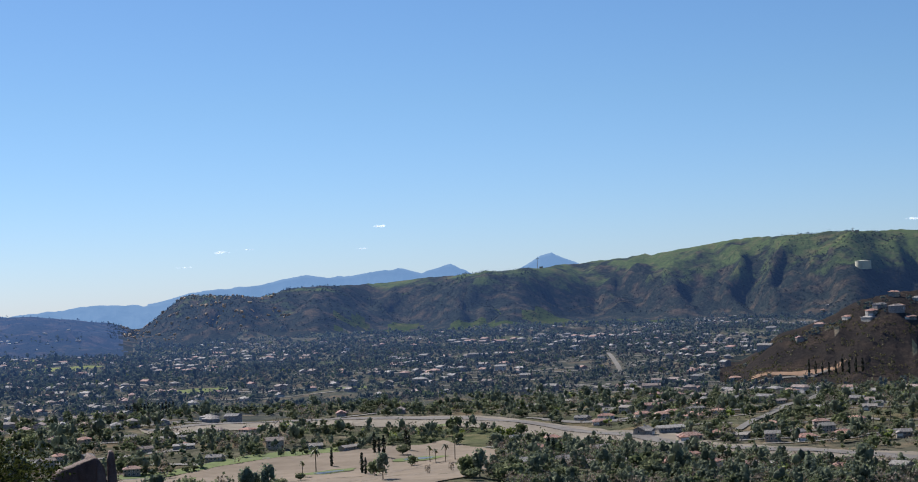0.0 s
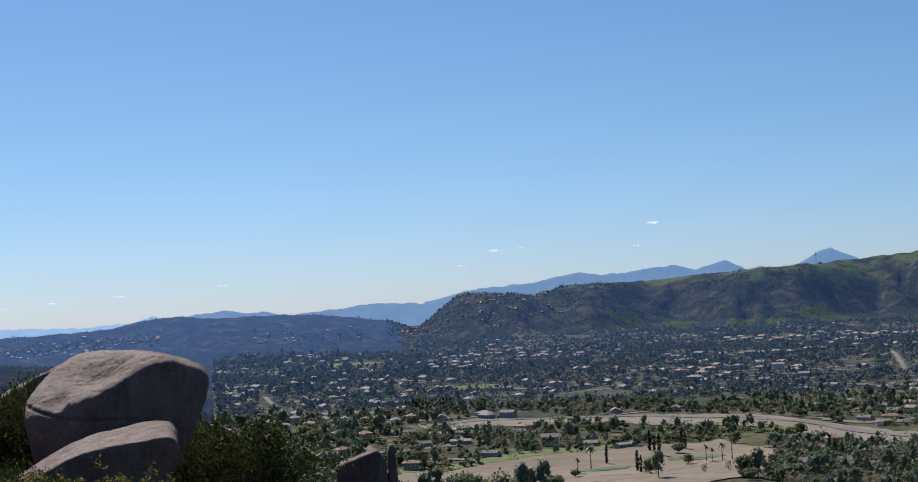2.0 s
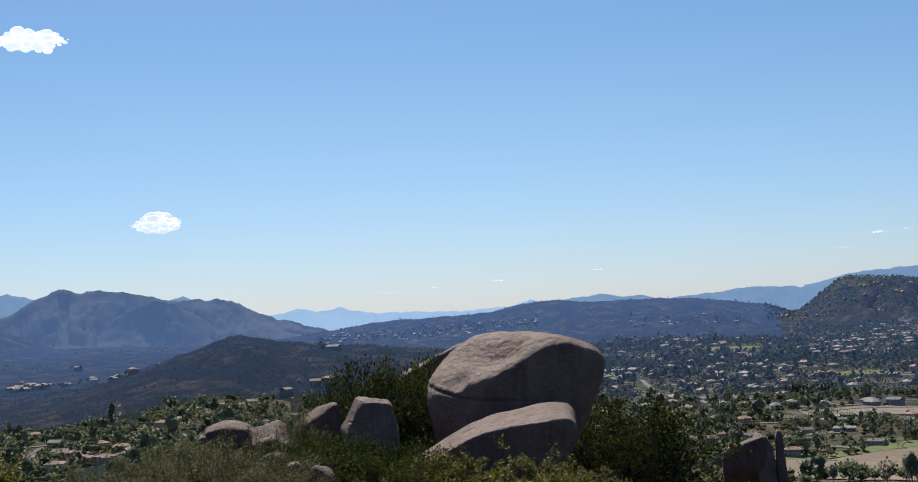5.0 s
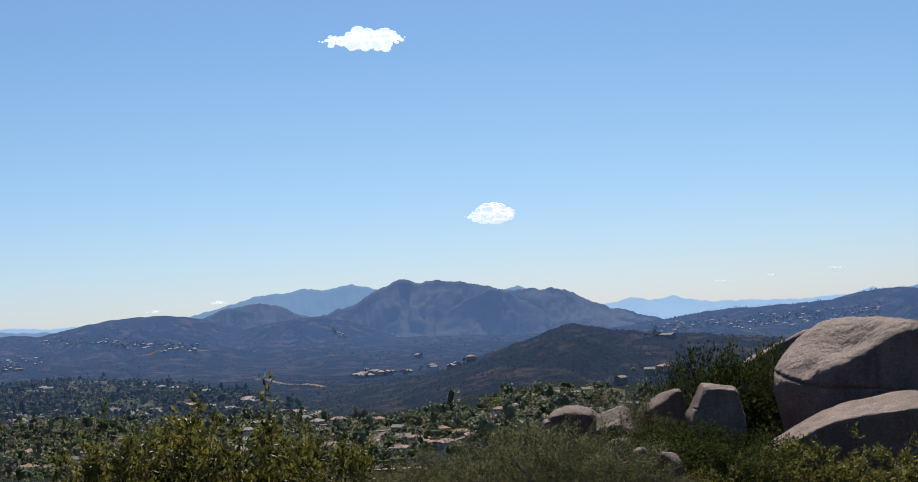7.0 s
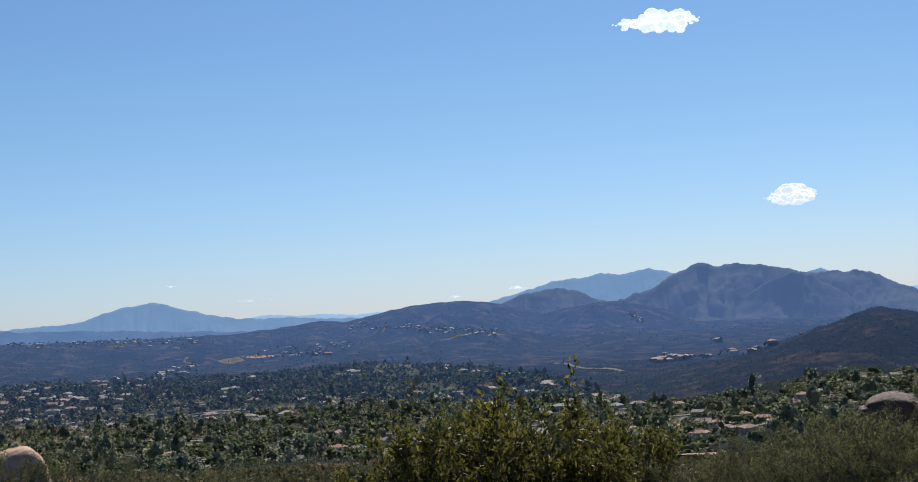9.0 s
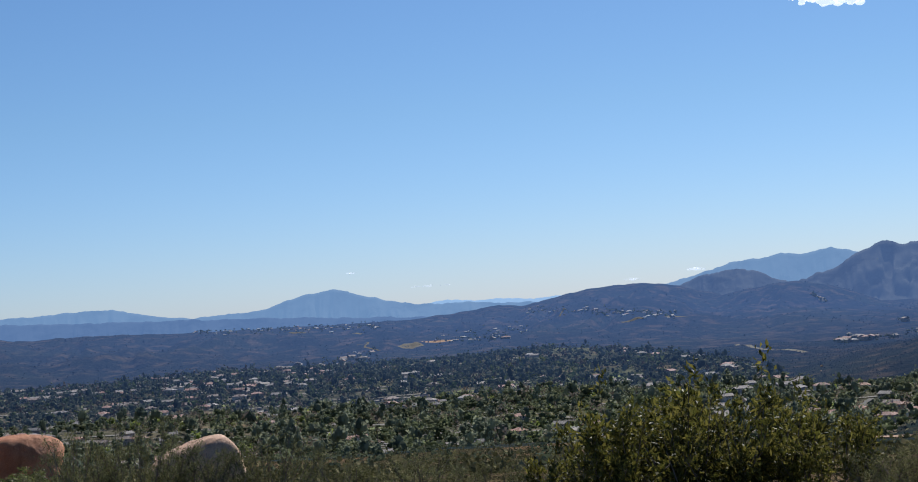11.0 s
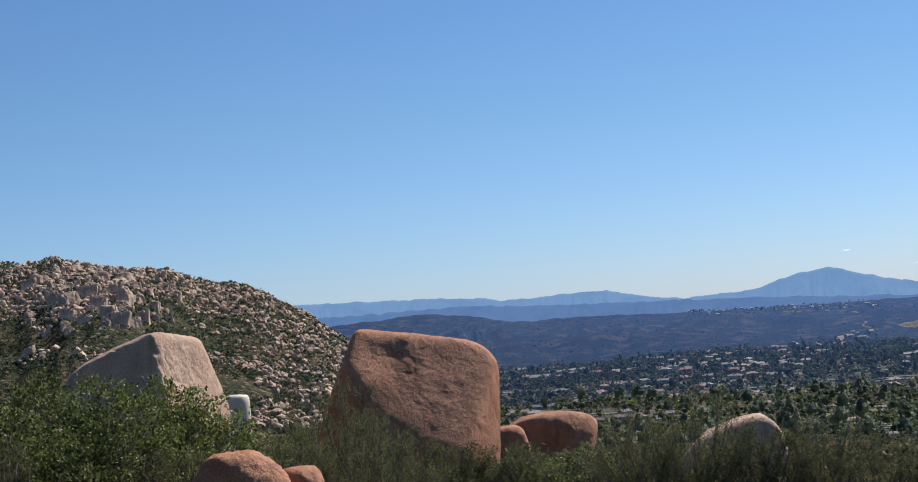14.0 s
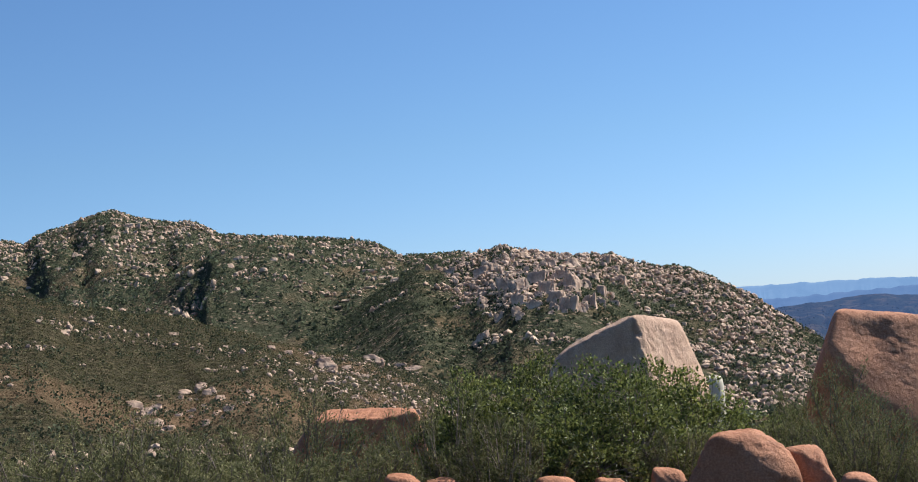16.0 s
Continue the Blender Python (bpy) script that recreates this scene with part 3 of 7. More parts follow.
boulder("pale wedge-shaped granite rock in brush", 61.7, 24.2, -2.12, [
    (-0.25, -0.3, 0.9, 0.27), (1, 0, 0.1, 0.26), (-1, 0, 0, 0.36), (0, -1, -0.3, 0.3), (0, 1, 0, 0.4), (0, 0, -1, 0.6)], DUSKY, 16, 5, 0.035, chips=5, seed=14)
boulder("pale granite rock half hidden by shrubs", 59.9, 28.4, -2.32, [
    (-0.5, -0.2, 0.85, 0.42), (1, 0, 0.1, 0.4), (-1, 0, 0, 0.5), (0, -1, 0.1, 0.4), (0, 1, 0, 0.4), (0, 0, -1, 0.8)], DUSKY, 12, 5, 0.04, chips=6, seed=15)
boulder("tall leaning granite rock in the brush", 61.85, 22.1, -2.35, [
    (-0.9, 0, 0.42, 0.24), (0.15, 0, 1, 0.44), (0.93, 0, -0.1, 0.22), (0, -1, 0.1, 0.2), (0, 1, 0, 0.3), (0, 0, -1, 0.6)], DUSKY, 10, 5, 0.035, chips=8, seed=16)
boulder("small round granite rock in brush", 61.0, 21.2, -2.34, [(0, 0, 1, 0.28), (1, 0, 0.2, 0.19), (-1, 0, 0.3, 0.2), (0, -1, 0, 0.2), (0, 1, 0, 0.2), (0, 0, -1, 0.4)], DUSKY, 8, 5, 0.03, chips=7, seed=17)
boulder("small round granite rock beside a shrub", 60.1, 21.1, -2.4, [(0, 0, 1, 0.27), (1, 0, 0.2, 0.2), (-1, 0, 0.3, 0.2), (0, -1, 0, 0.2), (0, 1, 0, 0.2), (0, 0, -1, 0.4)], DUSKY, 8, 5, 0.03, chips=7, seed=18)
# a cluster of three on the lower slope
boulder("low granite shelf against the split outcrop", 43.95, 76, -8.4, [(-0.3, 0, 0.95, 0.95), (0, -1, 0.2, 0.9), (1, 0, 0, 1.2), (-1, 0, 0, 0.9), (0, 1, 0, 1), (0, 0, -1, 1.6)], DUSKY, 14, 5, 0.06, chips=6, seed=21)
boulder("split granite outcrop with a pale top", 43.12, 76, -8.3, [(-0.25, -0.2, 1, 1.62), (0.3, 0, 0.95, 1.70), (0.97, 0, 0.05, 0.55), (-0.95, 0, 0.25, 0.75), (0, -1, 0.2, 0.9), (0, 1, 0, 1), (0, 0, -1, 2)], GREY, 14, 5, 0.06, chips=7, seed=22)
boulder("narrow upright granite column beside the split outcrop", 42.5, 76.2, -8.4, [(0.1, 0, 1, 1.55), (1, 0, 0.08, 0.24), (-1, 0, 0, 0.24), (0, -1, 0.1, 0.5), (0, 1, 0, 0.6), (0, 0, -1, 2)], GREY, 12, 4, 0.04, seed=23)
# the brown boulders farther round
boulder("great blocky reddish granite boulder with a scooped corner", 106.41, 33.5, -1.65, [
    (-0.918, 0, 0.395, 1.66), (0.18, 0, 0.984, 1.46), (0.995, 0, -0.08, 1.90), (0.72, 0, 0.70, 1.94), (0.22, -0.77, 0.60, 1.29), (-0.1, -0.97, 0.2, 1.95), (0.92, -0.40, 0, 1.86), (0, 1, 0, 1.3), (0, 0, -1, 2.3), (0, -0.6, 0.8, 1.75), (-0.75, -0.65, 0.1, 1.95)],
    RUST, 20, 7, 0.024, dents=[((-0.62, -0.95, 1.05), 0.44, 0.10), ((-0.32, -0.72, 1.25), 0.32, 0.04)], seed=31)
boulder("overhanging reddish granite boulder", 100.95, 45.6, -3.95, [
    (0, 0, 1, 1.10), (0.5, 0, 0.87, 1.30), (0.99, 0, -0.14, 1.33), (-1, 0, 0.1, 1.6), (0, -1, 0.3, 0.95), (0, 1, 0, 1.0), (0, 0, -1, 1.6), (-0.4, 0, 0.92, 1.25)], RUST, 14, 6, 0.05, chips=4,
    dents=[((0.3, -0.9, 0.1), 0.55, 0.35), ((-0.3, -0.9, -0.1), 0.5, 0.2)], seed=33)
boulder("low reddish granite rock beside the blocky boulder", 102.85, 44.5, -4.1, [(0, 0, 1, 1.0), (1, 0, 0.2, 0.8), (-1, 0, 0.3, 0.9), (0, -1, 0.2, 0.7), (0, 1, 0, 0.7), (0, 0, -1, 1)], RUST, 7, 4, 0.05, seed=34)
boulder("whale-backed granite boulder with a steep end", 94.95, 34.4, -3.52, [
    (-0.30, 0, 0.95, 0.86), (0, 0, 1, 1.06), (1, 0, 0.02, 1.22), (0.7, 0, 0.71, 1.30), (-1, 0, 0, 1.9), (0, -1, 0.25, 0.8), (0, 1, 0, 0.9), (0, 0, -1, 1.5)], TAN, 12, 6, 0.04, chips=4, seed=36)
boulder("great angular tan granite boulder with a sheer bright face", 115.8, 33.2, -1.02, [
    (0.92, 0, 0.39, 1.50), (0.19, 0, 0.98, 1.32), (-0.337, 0, 0.94, 1.16), (-0.96, 0, 0.28, 1.72), (-0.66, 0, 0.75, 1.44), (-0.32, -0.94, 0.12, 0.92), (0.86, -0.47, 0.20, 0.80), (0, 1, 0, 1.5), (0, 0, -1, 1.9), (1, 0, 0, 1.9)],
    TAN, 26, 7, 0.055, dents=[((0.22, -0.95, 0.95), 0.13, 0.12), ((0.3, -0.95, 0.7), 0.1, 0.07)], cracks=[(0.95, -0.1, 0.02, 0.015, 0.03, "front")], seed=41)
boulder("rounded reddish granite boulder before the shrubs", 113.3, 22.1, -2.08, [(0, 0, 1, 0.56), (1, 0, 0.45, 0.76), (-1, 0, 0.5, 0.74), (0, -1, 0.3, 0.5), (0, 1, 0, 0.5), (0, 0, -1, 0.6), (0.5, 0, 0.85, 0.6)], RUST, 12, 6, 0.06, chips=6, seed=44)
for k, (az, r, z, s) in enumerate([(111.15, 22.6, -2.17, 0.34), (120.0, 22.1, -2.27, 0.33), (118.0, 22.1, -2.27, 0.32), (116.0, 22.0, -2.2, 0.31), (125.4, 22.2, -2.02, 0.34), (124.0, 22.6, -2.15, 0.3), (109.5, 21.0, -2.4, 0.3)]):
    boulder("small reddish granite rock at the foot of the shrubs", az, r, z, [(0, 0, 1, s), (1, 0, 0.3, s), (-1, 0, 0.25, s * 0.9), (0, -1, 0.3, s), (0, 1, 0, s), (0, 0, -1, s), (0.4, -0.3, 0.85, s)], RUST, 9, 5, 0.06, chips=6, seed=45 + k)
boulder("flat-topped tan granite slab in the brush", 125.7, 40.5, -2.40, [(0.02, -0.1, 1, 0.82), (1, 0, 0.2, 1.75), (-1, 0, 0.05, 1.6), (0, -1, 0.2, 0.9), (0, 1, 0, 1.2), (0, 0, -1, 1.2)], RUST, 26, 6, 0.07, chips=3, cracks=[(0.2, 1.2, 0.1, 0.03, 0.06, "front")], seed=55)


# ---- shrubs ----
def foliage(name, dark, mid, light, glow=0.35, rough=0.55, veil=0.0):
    """Leaves that vary from leaf to leaf and let some light through."""
    m, nt, b = material(name, rough)
    b.inputs["Specular IOR Level"].default_value = 0.25 if rough < 0.7 else 0.0
    geo = nt.nodes.new("ShaderNodeNewGeometry")
    col = ramp(nt, geo.outputs["Random Per Island"], [(0.05, dark), (0.5, mid), (0.95, light)])
    info = nt.nodes.new("ShaderNodeObjectInfo")
    hsv = nt.nodes.new("ShaderNodeHueSaturation")
    val = nt.nodes.new("ShaderNodeMapRange")
    val.inputs["To Min"].default_value, val.inputs["To Max"].default_value = 0.75, 1.2
    nt.links.new(info.outputs["Random"], val.inputs["Value"])
    nt.links.new(val.outputs["Result"], hsv.inputs["Value"])
    nt.links.new(col, hsv.inputs["Color"])
    nt.links.new(hsv.outputs["Color"], b.inputs["Base Color"])
    # foliage far off takes haze as emission
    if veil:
        painted_haze(nt, b, veil)
    tr = nt.nodes.new("ShaderNodeBsdfTranslucent")
    nt.links.new(hsv.outputs["Color"], tr.inputs["Color"])
    mix = nt.nodes.new("ShaderNodeMixShader")
    mix.inputs["Fac"].default_value = glow
    nt.links.new(b.outputs["BSDF"], mix.inputs[1])
    nt.links.new(tr.outputs["BSDF"], mix.inputs[2])
    nt.links.new(mix.outputs["Shader"], nt.nodes["Material Output"].inputs["Surface"])
    return m


SUMAC = foliage("sumac_leaves", (0.0458, 0.049, 0.0102), (0.107, 0.107, 0.0224), (0.214, 0.188, 0.0458), 0.45)
OAK = foliage("scrub_oak_leaves", (0.0365, 0.0497, 0.0125), (0.125, 0.146, 0.0365), (0.307, 0.329, 0.0955), 0.3)
DARK = foliage("dark_laurel_leaves", (0.020, 0.028, 0.009), (0.045, 0.058, 0.016), (0.11, 0.12, 0.036), 0.25, 0.72)
CHAMISE = foliage("chamise_needles", (0.0684, 0.073, 0.0307), (0.166, 0.169, 0.0752), (0.308, 0.29, 0.148), 0.22, 0.75)
BARK = simple("shrub_bark", (0.10, 0.078, 0.062), (0.22, 0.18, 0.15), 30.0, 0.95)


def leaves(points, length, width, out, lift=0.35, fold=0.25):
    """One folded leaf at each point: a diamond of two triangles, turned at random, leaning along out."""
    n = len(points)
    ax = unit(rng.normal(size=(n, 3)) + out * 1.1 + np.array([0, 0, lift]))
    side = unit(np.cross(ax, rng.normal(size=(n, 3))))
    nor = np.cross(ax, side)
    L = (length * rng.uniform(0.6, 1.25, n))[:, None]
    W = (width * rng.uniform(0.7, 1.2, n))[:, None]
    p0, p2 = points, points + ax * L
    mid = points + ax * L * 0.45
    p1, p3 = mid + side * W * 0.5 + nor * W * fold, mid - side * W * 0.5 + nor * W * fold
    v = np.stack([p0, p1, p2, p3], 1).reshape(-1, 3)
    i = np.arange(n)[:, None] * 4
    return v, np.concatenate([i + np.array([[0, 1, 2]]), i + np.array([[0, 2, 3]])])


def tubes(a, b, ra, rb):
    """Three-sided tapered twigs from points a to points b."""
    n = len(a)
    ax = unit(b - a + 1e-6)
    s = unit(np.cross(ax, np.array([0.31, 0.52, 0.79])))
    t = np.cross(ax, s)
    ring = [(s * math.cos(k * 2.0944) + t * math.sin(k * 2.0944)) for k in range(3)]
    v = np.stack([a + q * ra for q in ring] + [b + q * rb for q in ring], 1).reshape(-1, 3)
    i = np.arange(n)[:, None] * 6
    f = [i + np.array([[k, (k + 1) % 3, 3 + (k + 1) % 3, 3 + k]]) for k in range(3)]
    return v, np.concatenate(f)


def part(name, me, mat, parent, label=""):
    me.materials.append(mat)
    ob = new(name, me)
    ob.parent = parent
    if label:
        tagged(ob, label)
    return ob


def shrub(label, width, height, tips, per_tip, leaf, mat, spread=0.16, stems=9, needle=False, base=0.15, flat=0.8, category="shrub"):
    """A shrub at the origin: stems that fork to tips, and leaves round the tips."""
    root = new("shrub")
    # rounded lumps of growth heaped into a dome, with gaps between them
    m = max(9, tips // 9)
    ang, rad = rng.uniform(0, 2 * np.pi, m), np.sqrt(rng.uniform(0.0, 1, m))
    dome = np.sqrt(np.clip(1 - (rad * 0.93) ** 2, 0.05, 1)) ** flat
    size = rng.uniform(0.75, 1.25, m) * 0.25 * min(width, height * 1.4)
    cen = np.stack([np.cos(ang) * rad * (width / 2 - 0.1), np.sin(ang) * rad * (width / 2 - 0.1), np.maximum(height * dome * rng.uniform(0.45, 1.02, m) - size * 0.6, size * 0.3)], 1)
    which = rng.integers(0, m, tips)
    way = rng.normal(size=(tips, 3))
    way[:, 2] = np.abs(way[:, 2]) * 1.1 - 0.25
    tip = cen[which] + unit(way) * (size[which] * rng.uniform(0.75, 1.1, tips))[:, None]
    tip[:, 2] = np.maximum(tip[:, 2], 0.06)
    root_pts = np.stack([rng.normal(0, width * 0.05, stems), rng.normal(0, width * 0.05, stems), np.full(stems, -0.25)], 1)
    fork = np.stack([rng.normal(0, width * 0.17, stems), rng.normal(0, width * 0.17, stems), rng.uniform(0.25, 0.5, stems) * height], 1)
    pick = np.argmin(((tip[:, None, :2] - fork[None, :, :2]) ** 2).sum(2), 1)
    v1, f1 = tubes(root_pts, fork, 0.035, 0.016)
    v2, f2 = tubes(fork[pick], tip, 0.009, 0.003)
    part("branchwork", mesh_from("branchwork", np.vstack([v1, v2]), np.vstack([f1, f2 + len(v1)])), BARK, root)
    n = tips * per_tip
    out = np.repeat(unit(tip - cen[which] + np.array([0, 0, 0.02])), per_tip, 0)
    pts = np.repeat(tip, per_tip, 0) + rng.normal(size=(n, 3)) * spread * np.array([1, 1, 0.8]) - out * spread * 0.5
    pts[:, 2] = np.maximum(pts[:, 2], 0.04)
    v, f = leaves(pts, leaf, leaf * (0.16 if needle else 0.5), out, 0.05 if needle else 0.3)
    part("foliage", mesh_from("foliage", v, f), mat, root)
    return tagged(root, label, category, "shrubs of the hilltop")


def wand_shrub(label, width, height, stems, twigs, per_twig, leaf, slim, mat, rise=0.9, bare=0.35, spread=0.035):
    """A shrub at the origin of curved upright stems, with leafy twigs on their upper parts and bare wood below."""
    root = new("shrub")
    ang, rad = rng.uniform(0, 2 * np.pi, stems), np.sqrt(rng.uniform(0, 1, stems))
    way = np.stack([np.cos(ang), np.sin(ang)], 1)
    foot = np.concatenate([rng.normal(0, width * 0.10, (stems, 2)), np.full((stems, 1), -0.2)], 1)
    tip = np.concatenate([way * (rad * width * 0.5)[:, None], (height * (1 - 0.42 * rad ** 2) * rng.uniform(0.68, 1.06, stems))[:, None]], 1)
    knee = foot * 0.55 + tip * 0.45
    knee[:, :2] += way * (rad * width * 0.07)[:, None]
    v1, f1 = tubes(foot, knee, 0.022, 0.013)
    v2, f2 = tubes(knee, tip, 0.013, 0.004)
    t = rng.uniform(bare, 1.0, stems * twigs)[:, None]
    k0, k1, k2 = (np.repeat(q, twigs, 0) for q in (foot, knee, tip))
    at = np.where(t < 0.45, k0 + (k1 - k0) * t / 0.45, k1 + (k2 - k1) * (t - 0.45) / 0.55)
    out = np.concatenate([np.repeat(way * rad[:, None], twigs, 0) * 0.5, np.full((stems * twigs, 1), rise)], 1)
    out = unit(out + rng.normal(size=(stems * twigs, 3)) * 0.5)
    end = at + out * (height * rng.uniform(0.08, 0.2, stems * twigs))[:, None]
    v3, f3 = tubes(at, end, 0.005, 0.002)
    part("branchwork", mesh_from("branchwork", np.vstack([v1, v2, v3]), np.vstack([f1, f2 + len(v1), f3 + len(v1) + len(v2)])), BARK, root)
    n = stems * twigs * per_twig
    u = rng.uniform(0.25, 1.05, n)[:, None]
    a, e, o = (np.repeat(q, per_twig, 0) for q in (at, end, out))
    pts = a + (e - a) * u + rng.normal(size=(n, 3)) * spread
    pts[:, 2] = np.maximum(pts[:, 2], 0.03)
    part("foliage", mesh_from("foliage", *leaves(pts, leaf, leaf * slim, o, 0.2)), mat, root)
    return tagged(root, label, "shrub", "shrubs of the hilltop")


def plant(proto, az, r, width_scale, height_scale, turn=0.0, sink=0.05):
    """Sets a copy of a shrub on the ground."""
    x, y = polar(az, r)
    ob = copy_thing(proto, Matrix.Identity(4))
    ob.matrix_basis = pose(x, y, float(ground_z(x, y)) - sink, 0, 0, turn) @ Matrix.Diagonal((width_scale, width_scale, height_scale, 1))
    return ob


def settle(proto, az, r, ws=1.0, hs=1.0, turn=0.0):
    x, y = polar(az, r)
    proto.matrix_basis = pose(x, y, float(ground_z(x, y)) - 0.05, 0, 0, turn) @ Matrix.Diagonal((ws, ws, hs, 1))
    return proto


sumac_a = wand_shrub("olive-green leafy sumac shrub catching the light", 3.0, 1.65, 34, 6, 26, 0.105, 0.42, SUMAC, 0.7, 0.30, 0.05)
sumac_b = wand_shrub("yellow-green open sumac shrub with bare stems", 2.2, 1.75, 20, 6, 26, 0.105, 0.42, SUMAC, 0.8, 0.40, 0.05)
oak_a = shrub("dense green scrub oak with small leaves", 3.0, 2.2, 290, 40, 0.074, OAK, 0.072)
oak_b = shrub("dense green round leafy shrub", 2.0, 1.95, 190, 40, 0.074, OAK, 0.07)
laurel_a = shrub("dark green dense laurel shrub", 2.4, 2.1, 230, 34, 0.08, DARK, 0.11, flat=0.6)
chamise_a = wand_shrub("grey-green feathery chamise scrub", 2.4, 1.75, 40, 9, 32, 0.07, 0.17, CHAMISE, 1.2, 0.22, 0.035)
chamise_b = wand_shrub("low olive chamise scrub with fine needles", 1.7, 1.4, 30, 9, 30, 0.07, 0.17, CHAMISE, 1.2, 0.2, 0.035)

